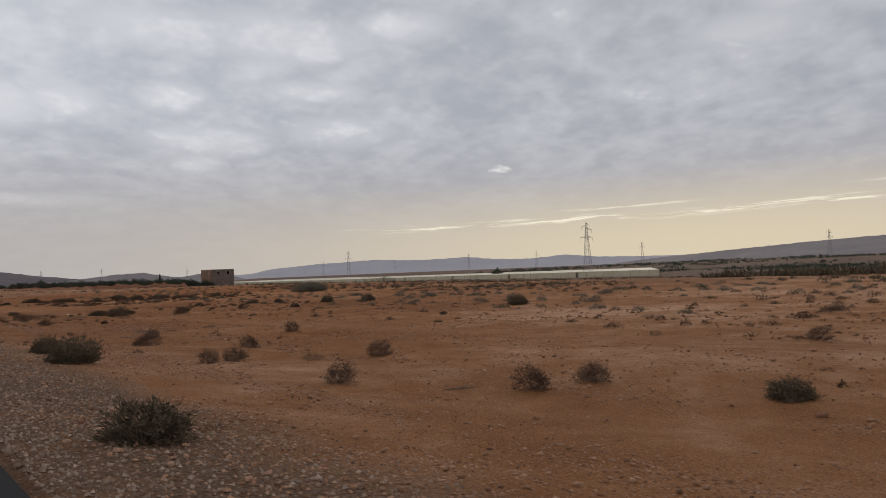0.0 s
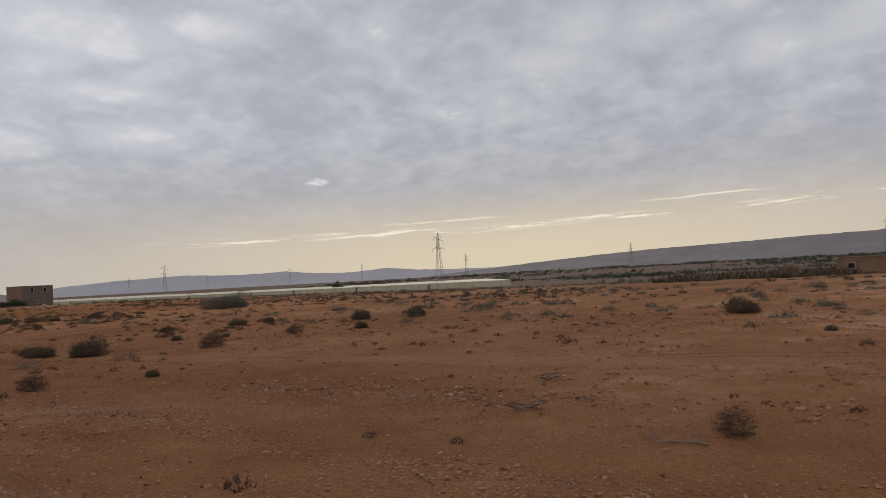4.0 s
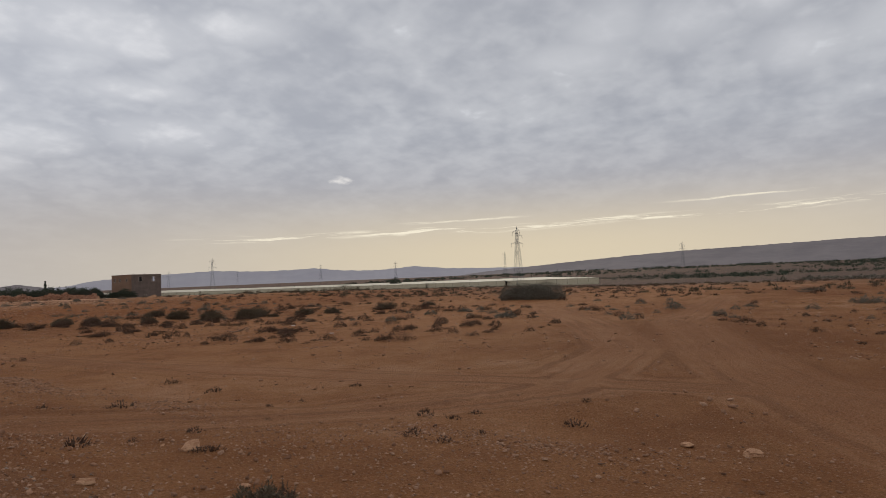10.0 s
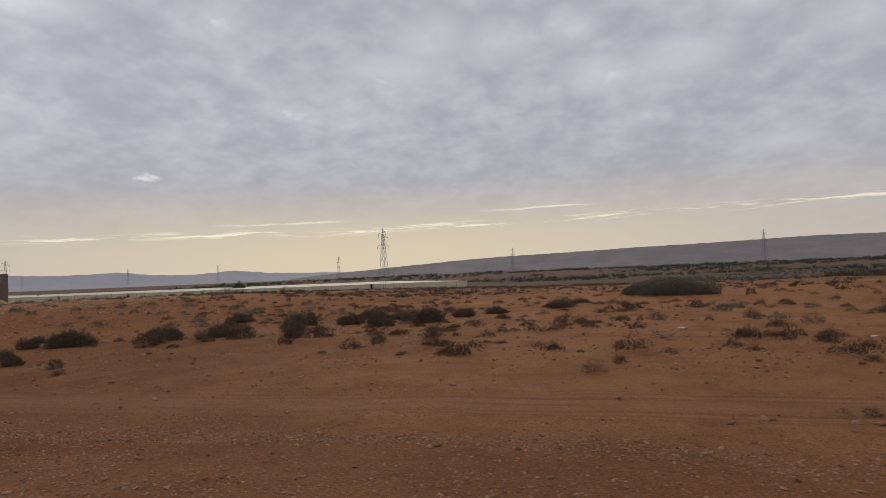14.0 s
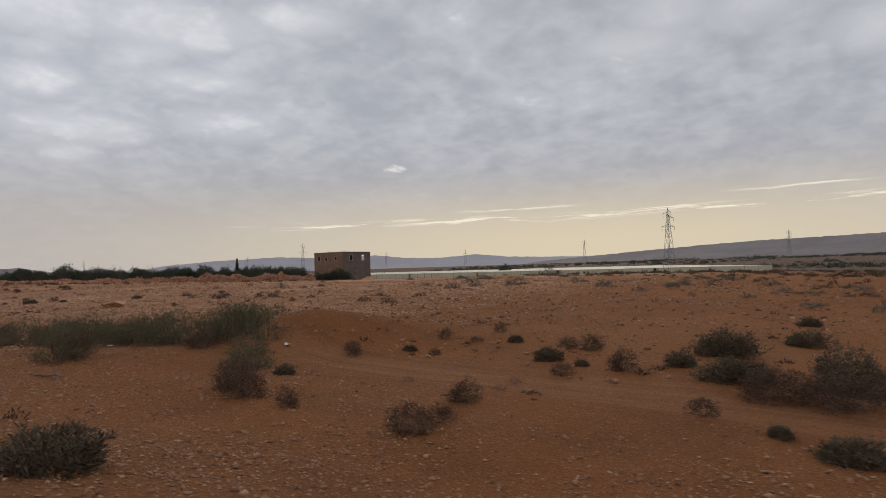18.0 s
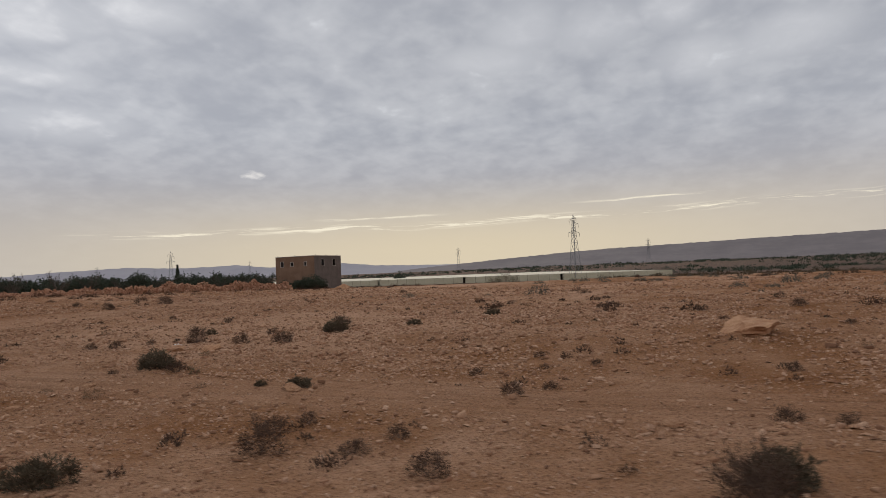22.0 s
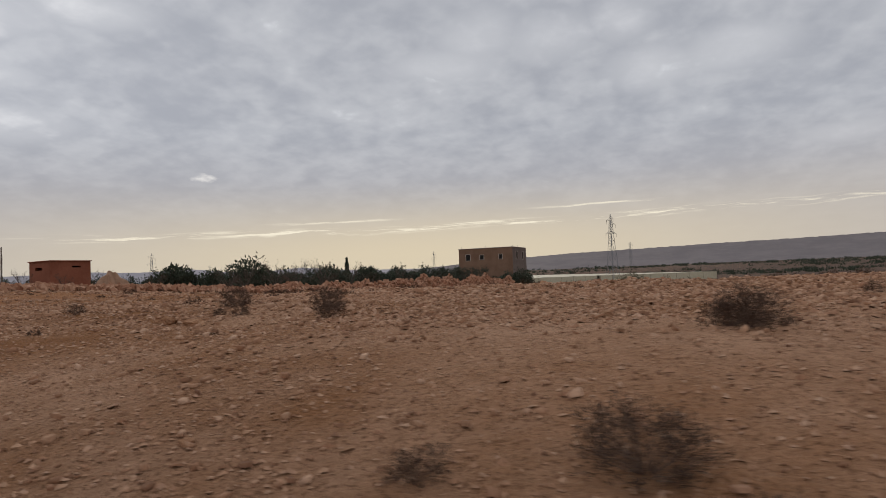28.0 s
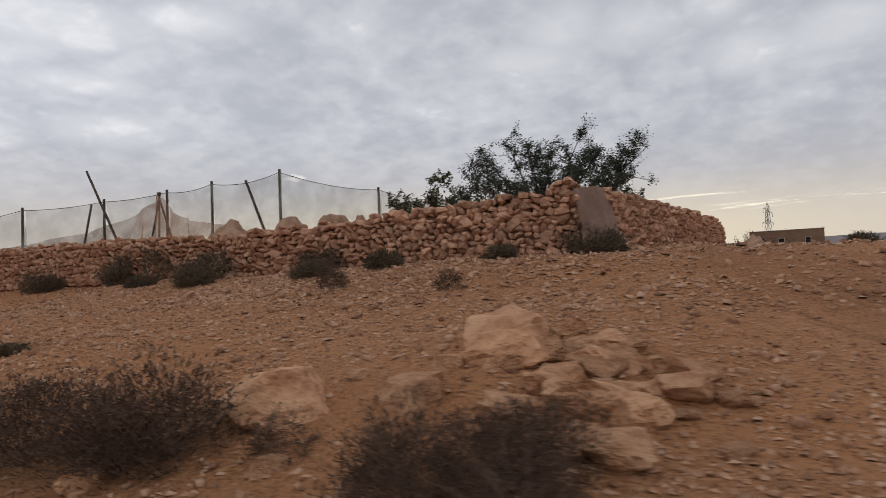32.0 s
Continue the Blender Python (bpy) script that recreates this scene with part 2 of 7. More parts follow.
def ground_material():
    m = bpy.data.materials.new("desert_soil")
    g = Graph(nodes_of(m))
    pos = g.n("ShaderNodeNewGeometry").outputs["Position"]
    sep = g.n("ShaderNodeSeparateXYZ", ins={0: pos})
    x, y, z = sep.outputs
    big = g.noise(pos, 0.055, 4.0, 0.6)
    mid = g.noise(pos, 0.5, 5.0, 0.65)
    grain = g.noise(pos, 9.0, 5.0, 0.75)
    grit = g.n("ShaderNodeTexVoronoi", ins={"Vector": pos, "Scale": 16.0}).outputs["Distance"]
    red, ochre, pale = (0.225, 0.083, 0.028), (0.335, 0.145, 0.057), (0.610, 0.352, 0.215)
    stony = g.math("ADD", g.ramp(y, 165.0, 200.0, 0.0, 0.36), g.math("MULTIPLY", g.math("SUBTRACT", big, 0.5), 1.3))
    stony = g.math("ADD", stony, g.math("MULTIPLY", g.math("SUBTRACT", mid, 0.5), 0.9))
    stony = g.math("ADD", stony, g.math("ADD", g.ramp(y, 232.0, 250.0, 0.0, -0.10), g.ramp(y, 50.0, 22.0, 0.0, 0.26)))
    col = g.mix(g.ramp(stony, -0.25, 0.25), red, ochre)
    col = g.mix(g.ramp(stony, 0.12, 0.62), col, pale)
    col = g.mix(g.ramp(y, 262.0, 288.0, 0.0, 0.78), col, (0.560, 0.258, 0.118))
    col = g.mix(g.math("MULTIPLY", g.ramp(y, 146.0, 160.0), g.math("MULTIPLY", g.ramp(y, 186.0, 172.0), g.ramp(mid, 0.35, 0.6, 0.1, 0.6))), col, (0.290, 0.098, 0.029))
    # a clearing of loose bright sand beside the tracks
    sandy = g.math("MULTIPLY", g.math("MULTIPLY", g.ramp(y, 92.0, 108.0), g.ramp(y, 146.0, 122.0)), g.math("MULTIPLY", g.ramp(x, 9.0, 15.0), g.ramp(mid, 0.30, 0.60, 0.35, 1.0)))
    col = g.mix(g.math("MULTIPLY", sandy, 0.55), col, (0.475, 0.220, 0.095))
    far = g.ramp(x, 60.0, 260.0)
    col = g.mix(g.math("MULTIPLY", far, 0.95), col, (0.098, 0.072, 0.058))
    # wheel-worn soil and road gravel, laid out with the plan
    track = g.n("ShaderNodeAttribute", attribute_name="track").outputs["Fac"]
    gravel = g.n("ShaderNodeAttribute", attribute_name="gravel").outputs["Fac"]
    col = g.mix(g.math("MULTIPLY", track, 0.55), col, g.mix(g.math("MULTIPLY", g.ramp(y, 180.0, 215.0), g.ramp(y, 276.0, 255.0)), (0.365, 0.165, 0.078), (0.600, 0.345, 0.212)))
    gcol = g.mix(g.ramp(grit, 0.1, 0.6), (0.085, 0.050, 0.032), (0.165, 0.105, 0.070))
    # streaks along the wheel tracks: the lane attribute is the distance from the middle of the nearest one
    lane = g.n("ShaderNodeAttribute", attribute_name="lane").outputs["Fac"]
    wobble = g.math("MULTIPLY_ADD", mid, 0.55, lane)
    rib = g.noise(g.xyz(g.math("MULTIPLY", wobble, 3.2), g.math("MULTIPLY", x, 0.10), g.math("MULTIPLY", y, 0.10)), 1.0, 3.0, 0.6)
    ribbed = g.math("MULTIPLY", g.ramp(lane, 3.4, 1.0), g.ramp(big, 0.3, 0.6, 0.2, 0.85))
    col = g.mix(g.math("MULTIPLY", ribbed, g.ramp(rib, 0.50, 0.36, 0.0, 0.55)), col, (0.150, 0.062, 0.026))
    col = g.mix(g.math("MULTIPLY", ribbed, g.ramp(rib, 0.54, 0.68, 0.0, 0.40)), col, (0.470, 0.245, 0.135))
    col = g.mix(g.math("MULTIPLY", gravel, g.ramp(mid, 0.25, 0.55, 0.35, 1.0)), col, gcol)
    col = g.mix(g.ramp(grain, 0.30, 0.72, 0.0, 0.55), col, g.mix(0.5, col, (0.14, 0.065, 0.03)))
    fleck = g.noise(pos, 24.0, 3.0, 0.7)
    amount = g.ramp(stony, -0.3, 0.4, 0.6, 1.0)
    col = g.mix(g.math("MULTIPLY", g.ramp(fleck, 0.46, 0.36), g.math("MULTIPLY", amount, 0.65)), col, (0.115, 0.050, 0.022))
    speck = g.ramp(fleck, 0.56, 0.66)
    col = g.mix(g.math("MULTIPLY", speck, g.math("MULTIPLY", amount, 0.55)), col, (0.50, 0.29, 0.17))
    h = g.math("ADD", g.math("MULTIPLY", grain, 0.06), g.math("MULTIPLY", grit, 0.03))
    h = g.math("ADD", h, g.math("ADD", g.math("MULTIPLY", mid, 0.12), g.math("MULTIPLY", fleck, 0.07)))
    h = g.math("ADD", h, g.math("MULTIPLY", ribbed, g.math("MULTIPLY", rib, 0.16)))
    bp = g.n("ShaderNodeBump", ins={"Strength": 1.0, "Distance": 1.15, "Height": h})
    bs = g.n("ShaderNodeBsdfPrincipled", ins={"Base Color": col, "Roughness": 0.95, "Specular IOR Level": 0.1, "Normal": bp.outputs[0]})
    out = g.n("ShaderNodeOutputMaterial")
    m.node_tree.links.new(bs.outputs[0], out.inputs[0])
    return m


SOIL = ground_material()
ASPHALT = mat("asphalt", (0.029, 0.0275, 0.028), (0.036, 0.034, 0.034), 0.12, 0.95, 0.4, 60.0, spec=0.08)
PAINT = mat("worn_road_paint", (0.40, 0.39, 0.36), (0.21, 0.20, 0.185), 2.2, 0.8, 0.2, 25.0)
ROCK = mat("sandstone", (0.37, 0.180, 0.092), (0.54, 0.305, 0.170), 2.2, 0.95, 0.8, 11.0, spread=0.35, dist=0.07)
STONES = mat_island("loose_stones", [(0.18, 0.085, 0.047), (0.42, 0.220, 0.125), (0.52, 0.300, 0.180), (0.60, 0.375, 0.245), (0.34, 0.165, 0.090), (0.54, 0.315, 0.190), (0.24, 0.115, 0.062)])
DUSTY = mat_island("dusty_stones", [(0.12, 0.056, 0.030), (0.31, 0.156, 0.086), (0.39, 0.212, 0.124), (0.47, 0.280, 0.178), (0.22, 0.105, 0.058), (0.40, 0.220, 0.130)])
GRAVEL = mat_island("road_gravel", [(0.11, 0.070, 0.048), (0.21, 0.138, 0.098), (0.36, 0.255, 0.19), (0.15, 0.095, 0.066), (0.44, 0.325, 0.25)])
WALLSTONE = mat("wall_stone", (0.35, 0.175, 0.104), (0.53, 0.315, 0.200), 1.4, 0.95, 0.6, 8.0, spread=0.6, dist=0.05)
WALLSTONES = mat_island("far_wall_stone", [(0.30, 0.142, 0.083), (0.44, 0.230, 0.138), (0.54, 0.32, 0.205), (0.38, 0.19, 0.112)])
TWIG = mat("grey_twigs", (0.14, 0.085, 0.06), (0.22, 0.15, 0.11), 4.0, 0.95, 0.0, spread=0.4)
DRYLEAF = mat_island("dry_leaves", [(0.070, 0.040, 0.028), (0.110, 0.063, 0.042), (0.090, 0.055, 0.036), (0.149, 0.092, 0.060)], bump=0)
DARKLEAF = mat_island("dark_leaves", [(0.078, 0.061, 0.038), (0.133, 0.099, 0.062), (0.102, 0.076, 0.048), (0.176, 0.133, 0.086)], bump=0)
GREENLEAF = mat_island("green_leaves", [(0.076, 0.078, 0.038), (0.130, 0.126, 0.064), (0.108, 0.092, 0.050), (0.178, 0.160, 0.090)], bump=0)
OLIVELEAF = mat_island("olive_leaves", [(0.110, 0.098, 0.075), (0.169, 0.150, 0.115), (0.138, 0.122, 0.095), (0.219, 0.194, 0.150)], bump=0)
TREELEAF = mat_island("tree_leaves", [(0.042, 0.054, 0.036), (0.076, 0.092, 0.060), (0.058, 0.070, 0.048), (0.098, 0.110, 0.076)], bump=0)
TUFTLEAF = mat_island("straw", [(0.15, 0.085, 0.045), (0.21, 0.13, 0.075), (0.12, 0.075, 0.045)], bump=0)
BARK = mat("bark", (0.07, 0.055, 0.045), (0.12, 0.095, 0.075), 6.0, 0.95, 0.5, 30.0)
STEEL = mat("galvanised_steel", (0.16, 0.165, 0.175), (0.24, 0.245, 0.25), 2.0, 0.6, 0.1, 20.0, metal=0.3)
POSTGREY = mat("painted_steel_post", (0.22, 0.225, 0.235), (0.28, 0.285, 0.29), 3.0, 0.5, 0.1, 30.0, metal=0.2)
WOOD = mat("weathered_wood", (0.06, 0.045, 0.035), (0.11, 0.085, 0.065), 5.0, 0.9, 0.4, 30.0)
RENDER_TAN = mat("tan_render", (0.185, 0.105, 0.065), (0.24, 0.145, 0.094), 0.5, 0.9, 0.2, 6.0)
BLOCK_GREY = mat("bare_blockwork", (0.125, 0.098, 0.083), (0.17, 0.135, 0.115), 0.6, 0.95, 0.3, 5.0)
RED_RENDER = mat("red_clay_render", (0.20, 0.068, 0.038), (0.26, 0.098, 0.056), 0.5, 0.9, 0.2, 6.0)
# near-black that paints the shade of unlit insides, behind windows and openings
DARK = mat("interior_shade", (0.02, 0.018, 0.016), (0.035, 0.03, 0.027), 1.0, 0.95, 0.0)
NETROOF = mat("greenhouse_net", (0.58, 0.51, 0.38), (0.70, 0.63, 0.48), 0.02, 0.7, 0.1, 0.4)
NETSIDE = mat("greenhouse_side_net", (0.46, 0.40, 0.28), (0.56, 0.50, 0.36), 0.05, 0.8, 0.1, 0.6)
# earth brown of the wall core, darkened to paint shade into the stone gaps
SHADED_FILL = mat("shaded_earth_fill", (0.10, 0.052, 0.032), (0.16, 0.085, 0.052), 3.0, 0.95, 0.5, 16.0)
CEMENT = mat("brown_grey_cement", (0.20, 0.125, 0.092), (0.28, 0.185, 0.14), 1.5, 0.95, 0.4, 14.0)
PALECONC = mat("pale_concrete", (0.42, 0.36, 0.30), (0.52, 0.46, 0.39), 3.0, 0.9, 0.3, 20.0)
TARP = mat("brown_sackcloth", (0.27, 0.155, 0.095), (0.37, 0.225, 0.145), 2.0, 0.95, 0.4, 18.0)
SIGNWHITE = mat("sign_white", (0.66, 0.66, 0.64), (0.76, 0.76, 0.74), 2.0, 0.35, 0.0)
SIGNRED = mat("sign_red", (0.44, 0.022, 0.028), (0.52, 0.035, 0.04), 2.0, 0.4, 0.0)
SIGNBLUE = mat("sign_blue", (0.010, 0.085, 0.36), (0.015, 0.11, 0.42), 2.0, 0.4, 0.0)
SIGNBLACK = mat("sign_black", (0.016, 0.018, 0.026), (0.024, 0.026, 0.034), 2.0, 0.45, 0.0)
PLASTIC_GREY = mat("grey_plastic", (0.15, 0.15, 0.15), (0.20, 0.195, 0.19), 3.0, 0.55, 0.1)
LITTER_WHITE = mat("white_plastic_film", (0.62, 0.60, 0.58), (0.78, 0.77, 0.75), 6.0, 0.5, 0.3, 30.0)
LITTER_BLUE = mat("blue_plastic_film", (0.02, 0.13, 0.27), (0.05, 0.22, 0.38), 6.0, 0.45, 0.3, 30.0)
# distance haze is mixed into the base colours of these hill materials
HILL_NEAR = mat("hazy_violet_brown_hillside", (0.080, 0.064, 0.072), (0.112, 0.090, 0.096), 0.004, 1.0, 0.0, 0.02)
HILL_RIGHT = mat("hazy_grey_brown_ridge", (0.175, 0.150, 0.150), (0.215, 0.185, 0.18), 0.004, 1.0, 0.0, 0.02)
HILL_FAR = mat("hazy_pale_blue_range", (0.34, 0.32, 0.345), (0.375, 0.352, 0.372), 0.003, 1.0, 0.0, 0.02)


def net_material(name, tone, thin, thick):
    """Thin shade net: a weave with part of its area open."""
    m = bpy.data.materials.new(name)
    g = Graph(nodes_of(m))
    tr = g.n("ShaderNodeBsdfTransparent")
    df = g.n("ShaderNodeBsdfDiffuse", ins={"Color": tone})
    pos = g.n("ShaderNodeTexCoord").outputs["Object"]
    f = g.ramp(g.noise(pos, 1.2, 3.0, 0.6), 0.3, 0.7, thin, thick)
    mx = g.n("ShaderNodeMixShader", ins={0: f})
    m.node_tree.links.new(tr.outputs[0], mx.inputs[1])
    m.node_tree.links.new(df.outputs[0], mx.inputs[2])
    out = g.n("ShaderNodeOutputMaterial")
    m.node_tree.links.new(mx.outputs[0], out.inputs[0])
    return m


NET = net_material("shade_net", (0.40, 0.41, 0.36), 0.22, 0.44)
NET_BROWN = net_material("brown_net", (0.33, 0.19, 0.12), 0.40, 0.8)

# ---- mesh helpers ----


def mesh_from(name, verts, faces, material, smooth=False):
    me = bpy.data.meshes.new(name)
    me.from_pydata([tuple(v) for v in verts], [], faces)
    me.update()
    if material:
        me.materials.append(material)
    if smooth:
        me.polygons.foreach_set("use_smooth", [True] * len(me.polygons))
    return me


def part(name, data, material=None, parent=None, label="", m=None):
    """One mesh object, from a bmesh or mesh, under a thing or a part."""
    if isinstance(data, bmesh.types.BMesh):
        me = bpy.data.meshes.new(name)
        bmesh.ops.recalc_face_normals(data, faces=data.faces)
        data.to_mesh(me)
        data.free()
        me.materials.append(material)
    else:
        me = data
    ob = new(name, me)
    if parent:
        ob.parent = parent
    if m is not None:
        ob.matrix_basis = m
    if label:
        tagged(ob, label)
    return ob


def box(bm, lo, hi, bevel=0.0):
    c = [(a + b) / 2 for a, b in zip(lo, hi)]
    s = [b - a for a, b in zip(lo, hi)]
    made = bmesh.ops.create_cube(bm, size=1, matrix=Matrix.Translation(c) @ Matrix.Diagonal((*s, 1)))
    if bevel:
        edges = list({e for v in made["verts"] for e in v.link_edges})
        bmesh.ops.bevel(bm, geom=edges, offset=bevel, segments=1, affect="EDGES")


def tube(points, radii, sides=4):
    """A bent tapered rod through the points, in one piece."""
    V, F = [], []
    n = len(points)
    for i, (p, r) in enumerate(zip(points, radii)):
        d = np.array(points[min(i + 1, n - 1)], float) - np.array(points[max(i - 1, 0)], float)
        d /= max(np.linalg.norm(d), 1e-9)
        u = np.cross(d, (0, 0, 1) if abs(d[2]) < 0.9 else (1, 0, 0))
        u /= np.linalg.norm(u)
        w = np.cross(d, u)
        V += [np.array(p, float) + (u * math.cos(a) + w * math.sin(a)) * r for a in (2 * math.pi * k / sides for k in range(sides))]
    for i in range(n - 1):
        for k in range(sides):
            j = (k + 1) % sides
            F.append((i * sides + k, i * sides + j, (i + 1) * sides + j, (i + 1) * sides + k))
    F += [tuple(range(sides - 1, -1, -1)), tuple(range((n - 1) * sides, n * sides))]
    return V, F


def beam(V, F, a, b, r, sides=4, r2=None):
    """A tapered bar from a to b, added to the lists V and F."""
    a, b = np.array(a, float), np.array(b, float)
    d = b - a
    d /= max(np.linalg.norm(d), 1e-9)
    u = np.cross(d, (0, 0, 1) if abs(d[2]) < 0.9 else (1, 0, 0))
    u /= np.linalg.norm(u)
    w = np.cross(d, u)
    r2 = r if r2 is None else r2
    n = len(V)
    for p, rr in ((a, r), (b, r2)):
        for k in range(sides):
            ang = 2 * math.pi * (k + 0.5) / sides
            V.append(p + (u * math.cos(ang) + w * math.sin(ang)) * rr)
    for k in range(sides):
        F.append((n + k, n + (k + 1) % sides, n + sides + (k + 1) % sides, n + sides + k))
    F.append(tuple(range(n + sides - 1, n - 1, -1)))
    F.append(tuple(range(n + sides, n + 2 * sides)))


def tri_mesh(name, V, F, material):
    me = bpy.data.meshes.new(name)
    me.vertices.add(len(V))
    me.vertices.foreach_set("co", V.astype(np.float32).ravel())
    me.loops.add(F.size)
    me.loops.foreach_set("vertex_index", F.astype(np.int32).ravel())
    me.polygons.add(len(F))
    me.polygons.foreach_set("loop_start", np.arange(0, F.size, F.shape[1], dtype=np.int32))
    me.update(calc_edges=True)
    me.materials.append(material)
    return me


def thing(name, x, y, z, label, category, group="", turn=0.0, scale=1.0):
    ob = new(name)
    ob.empty_display_size = 0.1
    ob.matrix_basis = pose(x, y, z, 0, 0, turn) @ Matrix.Scale(scale, 4)
    return tagged(ob, label, category, group)


# ---- the lie of the land ----
XS = [-6000, -60, -9, -6.3, 0.75, 1.2, 3, 6, 12, 20, 30, 50, 80, 130, 250, 420, 800, 1000, 1500, 6000]
LOW = [-2, -1.9, -1.85, -1.46, -1.46, -1.52, -1.8, -2.45, -3.0, -3.1, -3.1, -3.3, -2.9, -3.3, -5.8, -9.0, -9, -4, 3, 12]
MID = [-2, -1.9, -1.85, -1.46, -1.46, -1.5, -1.65, -1.85, -1.85, -1.75, -1.7, -1.65, -1.6, -2.4, -5.2, -9.0, -9, -4, 3, 12]
TOP = [-2, -1.9, -1.6, -1.46, -1.46, -1.47, -1.2, -0.78, -0.43, -0.45, -0.68, -1.18, -1.80, -2.9, -5.2, -9.0, -9.0, -3, 3, 12]


def ease(a, b, t):
    u = np.clip((t - a) / (b - a), 0, 1)
    return u * u * (3 - 2 * u)


def road_x(y):
    """x of the right-hand edge line."""
    return np.interp(y, [-400, 15, 25, 40, 55, 66, 78, 145, 220, 290, 1500], [2.4, 0.67, 0.58, 0.45, 0.50, 0.57, 0.66, 1.45, 1.15, 0.62, -20.0])


def hash2(i, j, s):
    h = np.sin(i * 127.1 + j * 311.7 + s * 74.7) * 43758.5453
    return h - np.floor(h)


def vnoise(x, y, s=0.0):
    """Smooth value noise in 0..1."""
    i, j = np.floor(x), np.floor(y)
    u, v = x - i, y - j
    u, v = u * u * (3 - 2 * u), v * v * (3 - 2 * v)
    a = hash2(i, j, s) * (1 - u) + hash2(i + 1, j, s) * u
    b = hash2(i, j + 1, s) * (1 - u) + hash2(i + 1, j + 1, s) * u
    return a * (1 - v) + b * v


# heaps of earth: x, y, height, radius along x, radius along y
HEAPS = [(14.3, 173.1, 0.78, 2.3, 1.8), (17.0, 172.2, 0.42, 2.8, 2.2), (10.3, 80.4, 0.5, 1.7, 1.5), (16.5, 181.0, 0.45, 3.0, 4.5),
         (7.0, 282.8, 0.28, 2.0, 1.0), (5.0, 290.3, 0.32, 1.8, 1.6), (18.0, 278.0, 0.12, 6.0, 3.0),
         (9.0, 69.5, 0.12, 1.0, 1.0), (24.0, 293.0, 0.2, 3.0, 2.0)]
# wheel tracks: polylines of x, y and half width
TRACKS = [([(3, 80), (6.8, 81), (10.4, 82.8), (14.8, 85.1), (19.9, 87.5), (29.1, 90.8), (41, 94.5), (70, 97)], 2.0),
          ([(3, 101), (9, 97), (16, 92), (26, 93), (40, 100), (60, 112)], 1.8),
          ([(2.5, 215), (5, 216.6), (7.7, 217.9), (11.4, 219.2), (18, 220.9), (27, 223), (38, 225), (60, 228)], 2.3),
          ([(2.5, 236), (8, 222), (10, 200), (14, 150), (16, 110), (20, 60), (26, 0)], 1.3),
          ([(2.0, 283), (4.5, 284.5), (8.5, 286.8), (12, 288.5), (20, 288), (34, 286)], 1.3)]


def seg_dist(x, y, line):
    best = np.full(np.shape(x), 1e9)
    for (ax, ay), (bx, by) in zip(line[:-1], line[1:]):
        dx, dy = bx - ax, by - ay
        t = np.clip(((x - ax) * dx + (y - ay) * dy) / (dx * dx + dy * dy), 0, 1)
        best = np.minimum(best, np.hypot(x - ax - t * dx, y - ay - t * dy))
    return best


def track_at(x, y):
    w = np.zeros(np.shape(x))
    for line, half in TRACKS:
        w = np.maximum(w, 1 - ease(half * 0.55, half * 1.15, seg_dist(x, y, line)))
    return w


def tracks_at(x, y):
    """Weight of the wheel tracks, and the depth of their paired ruts."""
    w, d = np.zeros(np.shape(x)), np.zeros(np.shape(x))
    for line, half in TRACKS:
        e = seg_dist(x, y, line)
        w = np.maximum(w, 1 - ease(half * 0.55, half * 1.15, e))
        for r in (0.35 * half, 0.75 * half):
            d = np.maximum(d, 0.045 * np.exp(-((e - r) / 0.17) ** 2))
    return w, d


def ground(x, y, rough=True):
    x, y = np.asarray(x, float), np.asarray(y, float)
    xr = x - np.where((x > -30) & (x < 40), (road_x(np.clip(y, -300, 1500)) - 0.65) * (1 - ease(2, 25, x)) * ease(-30, -12, x), 0)
    a, b, c = np.interp(xr, XS, LOW), np.interp(xr, XS, MID), np.interp(xr, XS, TOP)
    h = a + (b - a) * ease(145, 190, y) + (c - b) * ease(205, 245, y)
    h = h + 0.86 * ease(272, 292, y) * ease(5, 16, x) * (1 - ease(22, 58, x)) - 0.12 * ease(296, 320, y) * ease(4, 10, x) * (1 - ease(20, 34, x))
    if rough:
        off = ease(1.0, 5, xr) + ease(-7.5, -11, xr)
        n = (vnoise(x / 7, y / 7, 1) - 0.5) * 0.30 + (vnoise(x / 2.3, y / 2.3, 2) - 0.5) * 0.12 + (vnoise(x / 0.8, y / 0.8, 3) - 0.5) * 0.05
        worn, rut = tracks_at(x, y)
        h = h + n * off * (1 - 0.6 * worn) - rut * off
        for hx, hy, hh, rx, ry in HEAPS:
            h = h + hh * np.exp(-((x - hx) / rx) ** 2 - ((y - hy) / ry) ** 2)
    return h


def gz(x, y):
    return float(ground(x, y))


def grown(start, step, ratio, end):
    out = [start]
    while abs(out[-1]) < abs(end):
        out.append(out[-1] + step)
        step *= ratio
    return out


